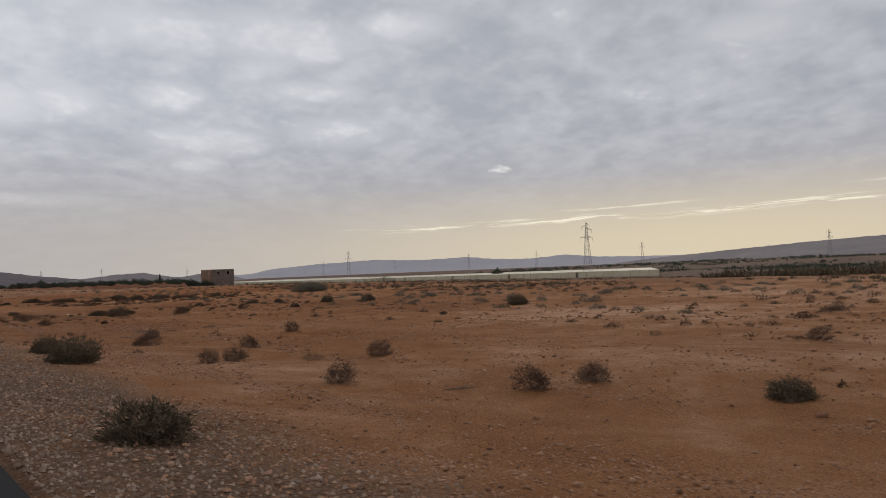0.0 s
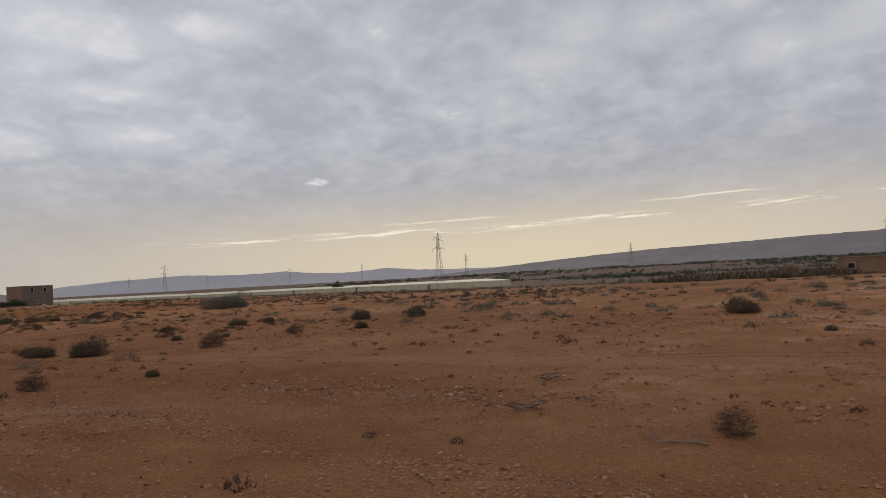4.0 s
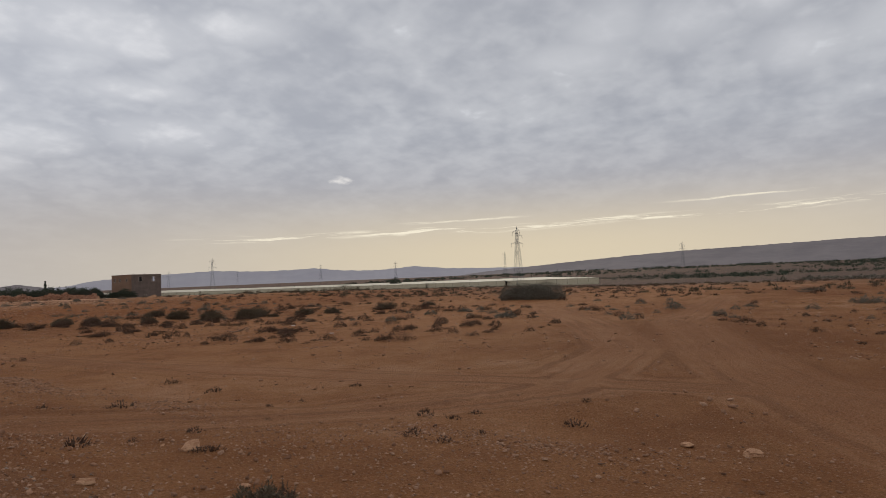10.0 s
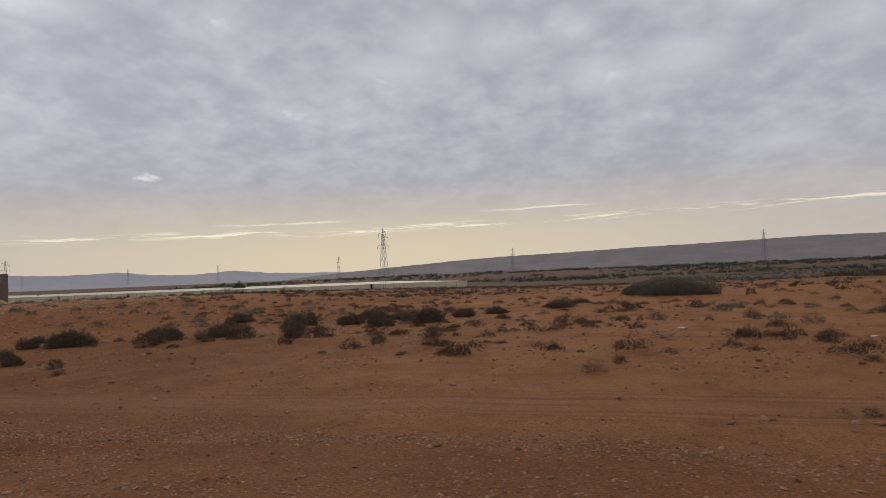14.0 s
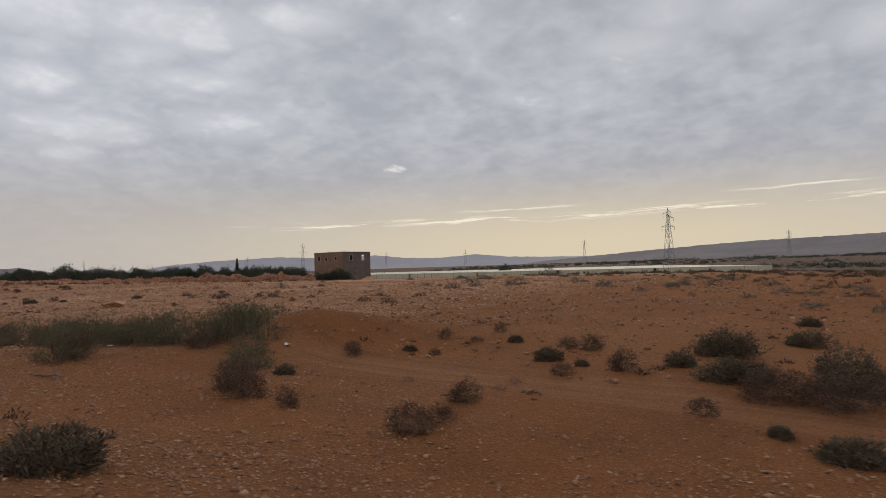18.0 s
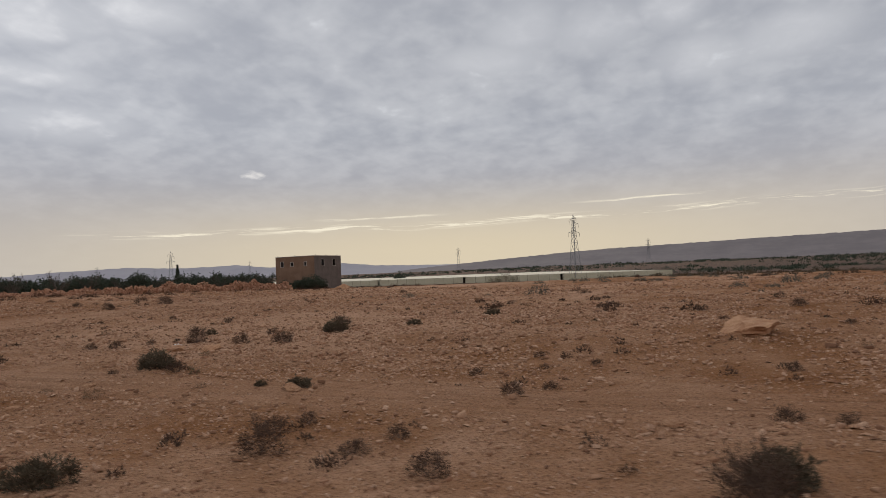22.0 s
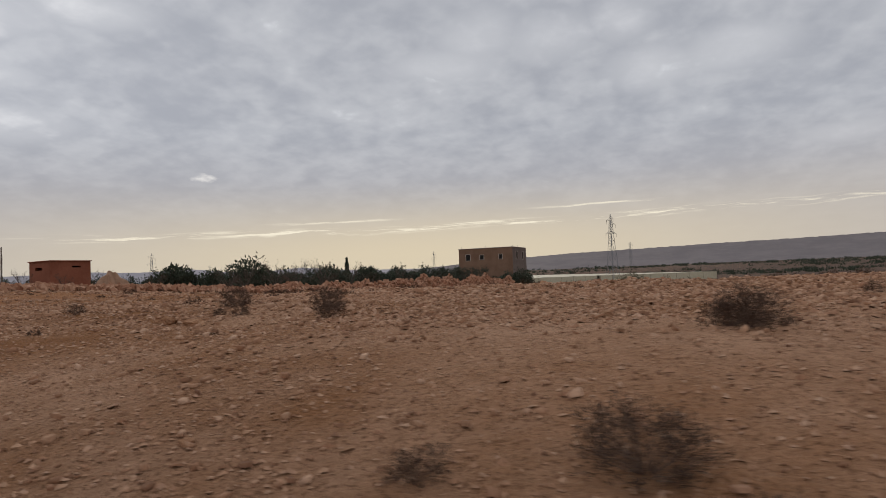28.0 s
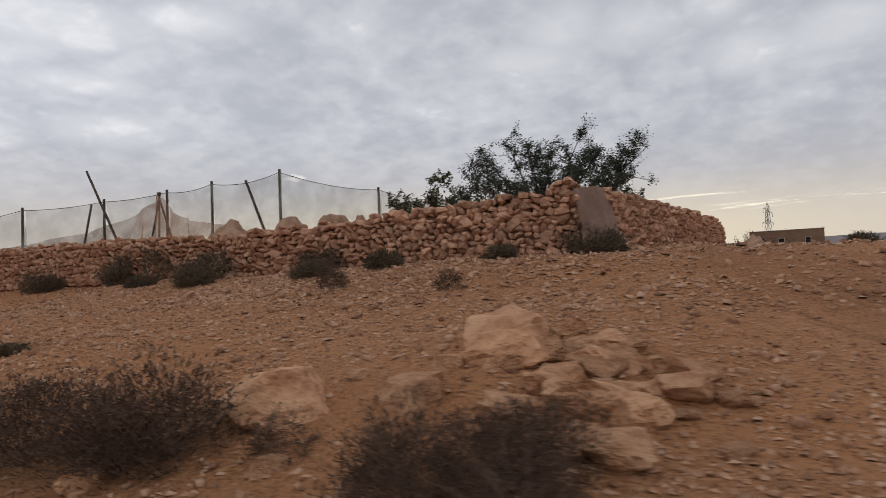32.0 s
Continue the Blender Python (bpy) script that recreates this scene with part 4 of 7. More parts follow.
plant('dry_shrub', (3.3, 268.7, 0.72), (20.0, 76.4, 0.4), (18.1, 76.1, 0.4), (18.6, 72.6, 0.46), (18.8, 71.1, 0.62), (15.7, 69.2, 0.38), (25.7, 74.0, 0.5), (9.1, 72.0, 0.26), (6.8, 70.3, 0.24), (18.7, 145.8, 0.6), (9.0, 143.8, 0.4), (21.1, 144.2, 0.6), (19.3, 142.1, 0.38), (28.0, 146.0, 1.0),
      (9.0, 239.6, 0.44), (12.7, 229.8, 0.4), (11.6, 228.6, 0.4), (3.3, 250.9, 0.45), (6.6, 245.2, 0.34), (8.0, 247.3, 0.42), (7.5, 250.8, 0.55))
plant('dark_shrub', (41.8, 145.0, 2.1), (43.9, 142.0, 2.0), (46.0, 138.2, 1.5), (47.5, 136.8, 1.0), (50.3, 135.3, 1.9), (52.3, 133.1, 1.5), (47.2, 139.0, 1.9), (55.5, 128.4, 1.8), (27.6, 150.9, 1.8), (32.4, 149.0, 1.7), (43.0, 150.9, 1.9), (50.1, 143.3, 2.0), (62.2, 127.1, 1.3), squash=0.8)
plant("broad_shrub", (72.3, 119.2, 7.6), (71.0, 116.6, 5.4), (74.0, 121.8, 5.0), squash=0.72)
patch = random.Random(19)
for k in range(38):          # thicket of broom round the sandy heap
    u = patch.random()
    cx, cy = np.interp(u, [0, 0.3, 0.65, 1.0], [8.2, 9.9, 12.0, 13.9]), np.interp(u, [0, 0.3, 0.65, 1.0], [178.3, 176.7, 174.6, 174.4])
    plant("green_shrub", (cx + patch.gauss(0, 0.85), cy + patch.gauss(0, 0.9), patch.uniform(0.75, 1.15) + 0.35 * u))
plant("green_shrub", (10.7, 174.7, 1.25), (11.2, 173.9, 1.35), (11.8, 173.4, 1.25), (12.4, 173.9, 1.3), (10.0, 175.3, 1.2), (12.9, 174.6, 1.3), (7.2, 173.1, 1.3), (7.8, 173.6, 0.95), (10.1, 170.2, 1.15), (10.6, 170.8, 0.95), (11.3, 171.8, 1.0), (12.3, 172.4, 0.9), (7.3, 177.8, 0.9), (7.9, 178.6, 0.8), (9.7, 178.8, 0.9))
plant("dry_shrub", (8.2, 182.0, 0.9), (8.9, 181.2, 0.7), (9.6, 180.4, 0.6), (9.2, 183.4, 0.6), (10.9, 181.2, 0.7), (12.6, 180.0, 0.6), (6.6, 183.8, 0.5), (7.6, 173.4, 0.7), (10.8, 173.2, 0.7), (8.7, 175.6, 0.7), (7.8, 167.0, 0.75), (8.0, 166.1, 0.35), (13.5, 170.2, 0.45))
plant("dark_shrub", (10.0, 168.7, 0.45))
plant("dry_shrub", (2.8, 292.1, 0.9), (3.1, 291.0, 0.4), (3.1, 289.4, 0.6), (2.7, 289.7, 0.7), (2.7, 289.1, 0.6), (10.5, 257.4, 0.6), (11.2, 260.0, 0.6), (7.7, 250.6, 0.6))
plant("dark_shrub", (10.8, 297.1, 0.9), (11.8, 296.0, 0.95), (10.9, 301.0, 1.1), (11.2, 308.0, 1.1), (11.1, 303.4, 0.8), (12.3, 293.4, 0.7))
plant("green_shrub", (204.0, 272.0, 5.0), (208.0, 270.0, 6.0), (212.0, 267.5, 4.5), squash=0.8)


def scrub_cloud(name, label, count, xr, yr, size, seed, leaf_mat, dens, blades=16, flat=0.6):
    """Countless far tufts of scrub as one mesh of small upright blades."""
    rng = np.random.default_rng(seed)
    n = count * 8
    x = xr[0] + (xr[1] - xr[0]) * rng.random(n) ** 1.25
    y = rng.uniform(*yr, n)
    ok = np.flatnonzero((vnoise(x / dens, y / dens, seed) > rng.uniform(0.38, 0.72, n)) & (track_at(x, y) < 0.3))[:count]
    x, y = x[ok], y[ok]
    n = len(x)
    z = ground(x, y)
    s = rng.uniform(*size, n) * (1 + 0.3 * rng.random(n))
    # every tuft is a lopsided dome of slim leaf blades
    N, fit = n * blades, 1.7 / math.sqrt(blades)
    lean, squat = rng.uniform(0, 6.28, n), rng.uniform(0.55, 1.25, n)
    X, Y, Z, S, P, Q = (np.repeat(v, blades) for v in (x, y, z, s, lean, squat))
    a, b = rng.uniform(0, 6.28, (2, N))
    r = np.sqrt(rng.random(N))
    R = S * 0.5 * r * (1 + 0.30 * np.sin(2 * a + P) + 0.18 * np.sin(5 * a - 2 * P))
    h = S * flat * Q * np.sqrt(1 - 0.92 * r * r) * rng.uniform(0.15, 1.0, N) ** 0.7 * (1 + 0.25 * np.sin(3 * a + 2 * P))
    out, rise, ln, wd = rng.uniform(0.1, 0.9, N), rng.uniform(0.2, 1.0, N), S * fit * rng.uniform(0.5, 1.2, N), S * fit * rng.uniform(0.14, 0.28, N)
    bx, by, bz = X + np.cos(a) * R, Y + np.sin(a) * R, Z + h * 0.8 - 0.02
    tx, ty, tz = bx + np.cos(a) * out * ln, by + np.sin(a) * out * ln, bz + rise * ln
    wx, wy = np.cos(b) * wd, np.sin(b) * wd
    V = np.stack([np.stack([bx - wx, by - wy, bz - ln * 0.25], -1), np.stack([bx + wx, by + wy, bz - ln * 0.25], -1), np.stack([tx, ty, tz], -1)], 1).reshape(-1, 3)
    return tagged(new(name, tri_mesh(name, V, np.arange(len(V)).reshape(-1, 3), leaf_mat)), label, "scrub", kind="stuff")


scrub_cloud("near_scrub", "small dry grey tufts scattered over the stony ground", 520, (3, 40), (165, 300), (0.12, 0.30), 5, DRYLEAF, 9.0, 60)
scrub_cloud("roadside_scrub", "small dry tufts scattered over the red sand", 340, (4, 45), (-5, 165), (0.14, 0.36), 6, DRYLEAF, 12.0, 60)
scrub_cloud("field_scrub", "dark low scrub at the edge of the plain", 420, (38, 85), (-60, 215), (0.3, 1.2), 8, OLIVELEAF, 26.0, 420, 0.55)
scrub_cloud("plain_scrub", "dark low scrub spread over the plain", 1100, (80, 230), (-60, 215), (0.3, 1.3), 18, DARKLEAF, 26.0, 60, 0.5)
scrub_cloud("field_dry_scrub", "brown low scrub at the edge of the plain", 900, (26, 72), (-60, 330), (0.2, 0.75), 9, DRYLEAF, 19.0, 240, 0.65)
scrub_cloud("plain_dry_scrub", "brown low scrub spread over the plain", 2200, (70, 200), (-60, 330), (0.2, 0.75), 19, DRYLEAF, 19.0, 40, 0.6)
scrub_cloud("scrub_belt", "belt of brown and grey scrub along the edge of the sand", 280, (24, 66), (102, 152), (0.25, 1.0), 33, DRYLEAF, 3.0, 520, 0.6)
scrub_cloud("crop_field", "dark low crop in a distant field", 2200, (140, 235), (30, 66), (1.0, 2.4), 41, DARKLEAF, 400.0, 8, 0.5)
scrub_cloud("far_side_scrub", "dark low scrub on the other side of the road", 1700, (-9, -130), (10, 520), (0.4, 1.3), 12, DARKLEAF, 14.0, 20, 0.6)


def tree_meshes(name, seed, height, spread, leaves, leaf_len, leaf_mat, trunk_r=0.09, limbs=9, bare=False, upright=0.5):
    """Trunk with limbs, and a ragged crown of small leaves."""
    rng = random.Random(seed)
    V, F, LV, LF = [], [], [], []
    tips = []
    fork = np.array([rng.uniform(-0.1, 0.1), rng.uniform(-0.1, 0.1), height * 0.14])
    beam(V, F, (0, 0, -0.1), fork, trunk_r, 7, trunk_r * 0.8)
    for k in range(limbs):
        a = 6.28 * k / limbs + rng.uniform(-0.3, 0.3)
        rr = spread * 0.5 * rng.uniform(0.45, 1.0)
        end = np.array([math.cos(a) * rr, math.sin(a) * rr, height * rng.uniform(0.38, 1.0) * (1.05 - 0.45 * rr / spread)])
        m1 = fork * 0.5 + end * 0.5 + np.array([rng.gauss(0, 0.08), rng.gauss(0, 0.08), height * 0.06 * upright]) * height * 0.3
        beam(V, F, fork, m1, trunk_r * 0.5, 5, trunk_r * 0.3)
        beam(V, F, m1, end, trunk_r * 0.3, 4, trunk_r * 0.08)
        for _ in range(9):
            t = rng.uniform(0.15, 1.0)
            p = m1 * (1 - t) + end * t
            q = p + np.array([rng.gauss(0, 0.16), rng.gauss(0, 0.16), rng.gauss(0.10, 0.13)]) * height * 0.42
            beam(V, F, p, q, trunk_r * 0.13, 3, trunk_r * 0.03)
            tips.append((p, q))
            for _ in range(3):
                u = rng.uniform(0.3, 0.9)
                p2 = p * (1 - u) + q * u
                q2 = p2 + np.array([rng.gauss(0, 0.09), rng.gauss(0, 0.09), rng.gauss(0.07, 0.08)]) * height * 0.42
                beam(V, F, p2, q2, trunk_r * 0.07, 3, trunk_r * 0.02)
                tips.append((p2, q2))
    for k in range(leaves):
        a, b = tips[rng.randrange(len(tips))]
        t = rng.uniform(0.15, 1.1)
        p = a * (1 - t) + b * t + np.array([rng.gauss(0, 0.011) for _ in range(3)]) * height
        d = unit(np.array([rng.gauss(0, 1), rng.gauss(0, 1), rng.gauss(0, 0.7)]))
        w = unit(cross(d, np.array([rng.gauss(0, 1), rng.gauss(0, 1), rng.gauss(0, 1)])))
        ln = leaf_len * rng.uniform(0.6, 1.4)
        n = len(LV)
        LV += [p, p + d * ln * 0.5 + w * ln * 0.26, p + d * ln, p + d * ln * 0.5 - w * ln * 0.26]
        LF.append((n, n + 1, n + 2, n + 3))
    return mesh_from(name + "_trunk", V, F, BARK), mesh_from(name + "_crown", LV, LF, leaf_mat)


def bushy_tree(name, seed, height, spread, leaves, leaf_len, leaf_mat):
    """Short trunk under a dense rounded crown that comes down low."""
    wood, crown = shrub_meshes(name, seed, 40, leaves, height / spread, leaf_len / spread, leaf_len * 0.45 / spread, 0.012, leaf_mat, low=0.1, sprigs=0.25, lumps=9)
    for me in (wood, crown):
        me.transform(Matrix.Translation((0, 0, 0.25)) @ Matrix.Scale(spread, 4))
    V, F = [], []
    beam(V, F, (0, 0, -0.2), (0, 0, height * 0.5), 0.11, 7, 0.07)
    trunk = bmesh.new()
    trunk.from_mesh(wood)
    trunk.from_mesh(mesh_from("stem", V, F, None))
    me = bpy.data.meshes.new(name + "_trunk")
    trunk.to_mesh(me)
    trunk.free()
    me.materials.append(BARK)
    return me, crown


def tree(name, label, meshes, x, y, scale=1.0, turn=0.0, group="", dz=0.0, tall=1.0):
    ob = thing(name, x, y, gz(x, y) + dz, label, "tree", group, turn, 1.0)
    ob.scale = (scale, scale, scale * tall)
    part("trunk", meshes[0], None, ob)
    part("crown", meshes[1], None, ob)
    return ob


trng = random.Random(31)
WALL_TREE = tree_meshes("wall_tree", 3, 3.25, 5.4, 42000, 0.047, TREELEAF, 0.08, 44)
SMALL_TREE = tree_meshes("small_tree", 4, 2.0, 2.3, 6500, 0.068, GREENLEAF, 0.05, 14)
ORCHARD = [bushy_tree("orchard_tree", 40 + i, 2.6, 3.4, 3200, 0.26, TREELEAF) for i in range(3)]
BARE_TREE = tree_meshes("bare_tree", 60, 3.2, 3.8, 220, 0.08, DRYLEAF, 0.07, 15)
tree("acacia_tree", "thin-leaved dark acacia tree rising behind the stone wall", WALL_TREE, 15.3, 293.4, 1.0, 20, dz=-0.1)
tree("young_tree", "small green leafy tree behind the stone wall", SMALL_TREE, 14.3, 296.2, 1.05, 50, dz=0.1)
tree("young_tree", "low green leafy tree behind the stone wall", SMALL_TREE, 17.4, 293.2, 1.25, 130, dz=0.0)
tree("young_tree", "low green leafy tree behind the stone wall", SMALL_TREE, 19.6, 293.2, 1.25, 210, dz=0.0)
tree("young_tree", "low green leafy tree behind the stone wall", SMALL_TREE, 22.4, 293.0, 1.0, 310, dz=0.0)
tree("young_tree", "small green leafy tree inside the net fence", SMALL_TREE, 25.5, 303.0, 0.95, 80)
tree("young_tree", "small green leafy tree inside the net fence", SMALL_TREE, 30.0, 304.0, 0.8, 10)
for k in range(92):
    u = (k % 46) / 45
    row = k // 46
    x = np.interp(u, [0, 0.3, 0.6, 1.0], [117, 96, 74, 62]) + trng.gauss(0, 2.0) + row * 5
    y = np.interp(u, [0, 0.3, 0.6, 1.0], [299, 316, 338, 450]) + trng.gauss(0, 1.6) + row * 5
    tree("orchard_tree", "round dark green orchard tree in a long row", ORCHARD[k % 3], x, y, trng.uniform(0.95, 1.35), trng.uniform(0, 360), "orchard row")
for k in range(32):
    x = 49 + k * 2.1 + trng.gauss(0, 0.8)
    tree("orchard_tree", "round dark green orchard tree near the rubble bank", ORCHARD[trng.randrange(3)], x, 297.5 - 0.075 * (x - 44) + trng.gauss(0, 1.3), trng.uniform(0.85, 1.2), trng.uniform(0, 360), "orchard row")
for x, y, s in ((47.5, 290.5, 0.85), (50.5, 291.2, 0.95), (54, 290.2, 1.15), (58.5, 291.0, 1.2), (66, 292, 1.4), (71, 291.5, 1.3), (76, 291, 1.0), (84, 290, 1.1), (104, 300, 1.0), (99, 305, 0.8), (33.5, 293.5, 0.5), (30.5, 293.6, 0.55), (35.5, 292.4, 0.6), (37.5, 292.6, 0.55), (40.5, 292.2, 0.65)):
    tree("bare_tree", "leafless grey thorny tree above the rubble bank", BARE_TREE, x, y, s, trng.uniform(0, 360))
for x, y, s in ((117.5, 282.0, 1.3), (118.0, 285, 1.25), (117.0, 288.5, 1.0), (116.2, 293, 0.9), (115.5, 284, 1.0), (119.4, 281.6, 0.95), (116, 298, 1.3), (112, 301, 1.4)):
    tree("garden_tree", "dark leafy tree against the block house", ORCHARD[trng.randrange(3)], x, y, s, trng.uniform(0, 360), "trees by the house", tall=0.72)
THORN_TREE = tree_meshes("thorn_tree", 66, 3.6, 4.6, 4200, 0.10, TREELEAF, 0.08, 22)
for x, y, sc, tn in ((104.0, 287.6, 1.15, 80), (109.0, 287.4, 1.15, 200), (97.0, 289.0, 1.1, 10), (110.0, 296.5, 1.25, 40), (112.5, 292.5, 1.0, 150), (106.5, 301.0, 0.9, 260)):
    tree("thorn_tree", "wide thorny dark tree beside the block house", THORN_TREE, x, y, sc, tn)
tree("lone_tree", "dark round tree standing alone by the greenhouses", ORCHARD[1], 556, 508, 3.2, 30, tall=1.1)


def cypress(x, y, h):
    rng = random.Random(9)
    V, F, LV, LF = [], [], [], []
    beam(V, F, (0, 0, -0.1), (0, 0, h * 0.95), 0.12, 6, 0.02)
    for k in range(2200):
        t = rng.random() ** 1.15
        r = (0.05 + 0.98 * (1 - t) ** 1.15 * min(1, t * 5 + 0.5)) * (1 + 0.22 * math.sin(t * 26)) * rng.uniform(0.3, 1.15)
        a = rng.uniform(0, 6.28)
        p = np.array([math.cos(a) * r, math.sin(a) * r, 0.25 + t * h * 0.95])
        d = unit(np.array([math.cos(a) * 0.5, math.sin(a) * 0.5, 1.0 + rng.gauss(0, 0.3)]))
        w = unit(cross(d, np.array([rng.gauss(0, 1), rng.gauss(0, 1), 0.2])))
        n = len(LV)
        LV += [p, p + d * 0.16 + w * 0.07, p + d * 0.34, p + d * 0.16 - w * 0.07]
        LF.append((n, n + 1, n + 2, n + 3))
    ob = thing("cypress", x, y, gz(x, y), "slender dark cypress standing in the orchard row", "tree")
    part("trunk", mesh_from("cypress_trunk", V, F, BARK), None, ob)
    part("crown", mesh_from("cypress_crown", LV, LF, TREELEAF), None, ob)


cypress(108.8, 313.6, 6.6)

scrub_cloud("far_woods", "dark line of distant trees and hedges across the plain", 2600, (560, 1500), (-620, 900), (2.5, 7.0), 21, TREELEAF, 90.0, 24, 0.6)
scrub_cloud("far_fields", "dark low crops and bushes in the distance", 3000, (230, 900), (-520, 110), (0.8, 2.8), 22, OLIVELEAF, 45.0, 22, 0.5)
scrub_cloud("far_hedges", "low dark hedges on the plain beyond the greenhouses", 1100, (520, 900), (110, 620), (1.0, 3.2), 23, OLIVELEAF, 60.0, 20, 0.5)

# ---- buildings ----


def wall_with_openings(length, height, thick, holes):
    """Upright wall along x from 0 to length, its outer face at y = 0, with real openings (x0, x1, z0, z1)."""
    bm = bmesh.new()
    xs = sorted({0, length, *[h[0] for h in holes], *[h[1] for h in holes]})
    for a, b in zip(xs[:-1], xs[1:]):
        zs = [(0.0, height)]
        for h in holes:
            if h[0] <= a and h[1] >= b:
                zs = [s for lo, hi in zs for s in ((lo, h[2]), (h[3], hi)) if s[1] - s[0] > 1e-3 and s[0] >= lo - 1e-6 and s[1] <= hi + 1e-6]
        for lo, hi in zs:
            box(bm, (a, 0, lo), (b, thick, hi))
    bmesh.ops.remove_doubles(bm, verts=bm.verts, dist=1e-4)
    return bm


def window_unit(parent, m, x0, x1, z0, z1, shutter=True):
    """A window with a pale surround, and a dark inner pane set back in the opening."""
    w = new("window")
    w.parent, w.matrix_basis = parent, m
    fr = bmesh.new()
    for lo, hi in (((x0 - 0.07, -0.05, z0 - 0.07), (x1 + 0.07, 0.02, z0)), ((x0 - 0.07, -0.05, z1), (x1 + 0.07, 0.02, z1 + 0.07)),
                   ((x0 - 0.07, -0.05, z0), (x0, 0.02, z1)), ((x1, -0.05, z0), (x1 + 0.07, 0.02, z1))):
        box(fr, lo, hi)
    part("frame", fr, PALECONC, w, "pale cement surround")
    if shutter:
        pn = bmesh.new()
        box(pn, (x0, 0.1, z0), (x1, 0.13, z1))
        for k in range(1, 3):
            box(pn, (x0 + (x1 - x0) * k / 3 - 0.02, 0.06, z0), (x0 + (x1 - x0) * k / 3 + 0.02, 0.1, z1))
        part("pane", pn, DARK, w)


def block_house():
    """Two-sided view of an unfinished flat-roofed house: tan rendered front, bare grey flank."""
    x, y = 120.9, 284.0
    z = gz(x + 4, y + 4) - 0.3
    h = 5.0 - z
    house = thing("house", x, y, z, "flat-roofed unfinished block house with tan front and bare grey flank", "house")
    front_m = pose(0, 11.0, 0, 0, 0, -90)          # faces the road (-x), runs along y
    holes_f = [(1.5, 2.4, h - 2.3, h - 1.1), (4.4, 5.2, h - 2.2, h - 1.3), (8.3, 9.0, h - 2.2, h - 1.3), (6.0, 7.0, 0.0, 2.1)]
    part("front_wall", wall_with_openings(11.0, h, 0.25, holes_f), RENDER_TAN, house, "tan rendered front wall", front_m)
    holes_s = [(2.6, 3.7, h - 2.3, h - 0.8), (7.2, 8.3, h - 2.3, h - 0.8), (1.2, 1.7, 1.0, 1.5), (4.6, 5.1, 1.0, 1.5)]
    part("side_wall", wall_with_openings(10.6, h, 0.25, holes_s), BLOCK_GREY, house, "bare grey block wall", pose(0.25, 0, 0))
    back = wall_with_openings(10.6, h, 0.25, [(7.0, 8.6, h - 2.4, h - 0.7)])
    part("back_wall", back, BLOCK_GREY, house, "", pose(0.25, 10.75, 0))
    part("far_wall", wall_with_openings(10.5, h, 0.25, [(6.0, 8.5, h - 2.4, h - 0.7)]), BLOCK_GREY, house, "", pose(10.6, 10.75, 0, 0, 0, -90))
    rf = bmesh.new()
    box(rf, (0.25, 0.25, h - 0.45), (10.6, 10.75, h - 0.28))
    part("roof", rf, BLOCK_GREY, house)
    cp = bmesh.new()
    for lo, hi in (((-0.08, -0.08, h), (10.95, 0.3, h + 0.1)), ((-0.08, 0.3, h), (0.3, 11.08, h + 0.1))):
        box(cp, lo, hi, 0.02)
    part("parapet_coping", cp, PALECONC, house, "thin pale roof edge")
    for a, b, c, d in holes_f[:3]:
        window_unit(house, front_m, a, b, c, d)
    window_unit(house, pose(0.25, 0, 0), *holes_s[0])
    window_unit(house, pose(0.25, 0, 0), *holes_s[1], shutter=False)
    window_unit(house, pose(0.25, 0, 0), *holes_s[2])
    window_unit(house, pose(0.25, 0, 0), *holes_s[3])
    dr = bmesh.new()
    box(dr, (6.0, 0.08, 0), (7.0, 0.14, 2.1))
    part("door", dr, WOOD, house, "", front_m)
    bl = bmesh.new()
    box(bl, (5.7, -0.9, 2.35), (7.3, 0.0, 2.47))
    part("porch_slab", bl, RENDER_TAN, house, "", front_m)
    V, F = [], []
    for px, py in ((1.0, 0.2), (5.0, 0.2), (9.5, 0.2), (0.2, 5.5), (0.2, 10.5)):
        for k in range(3):
            beam(V, F, (px + 0.08 * k, py, h), (px + 0.09 * k, py + 0.02, h + 0.45), 0.012, 4)
    part("rebar", mesh_from("rebar", V, F, STEEL), None, house, "short rusty rods on the roof edge")


block_house()


def clay_hut():
    z = gz(40.5, 303) - 0.1
    h = 2.6 - z
    hut = thing("red_hut", 39.3, 302.6, z, "low flat-roofed hut of red clay render with slit windows", "hut", turn=-8)
    part("front_wall", wall_with_openings(3.2, h, 0.2, [(0.9, 2.0, h - 0.75, h - 0.5)]), RED_RENDER, hut, "", pose(0, 3.2, 0, 0, 0, -90))
    part("side_wall", wall_with_openings(3.4, h, 0.2, [(1.7, 2.5, h - 0.55, h - 0.4)]), RED_RENDER, hut, "", pose(0.2, 0, 0))
    part("back_wall", wall_with_openings(3.4, h, 0.2, [(0.8, 1.9, h - 0.75, h - 0.5)]), RED_RENDER, hut, "", pose(0.2, 3.0, 0))
    part("far_wall", wall_with_openings(2.8, h, 0.2, [(0.9, 2.0, h - 0.75, h - 0.5)]), RED_RENDER, hut, "", pose(3.4, 3.0, 0, 0, 0, -90))
    rf = bmesh.new()
    box(rf, (-0.1, -0.1, h), (3.7, 3.3, h + 0.08), 0.02)
    part("roof", rf, RED_RENDER, hut)


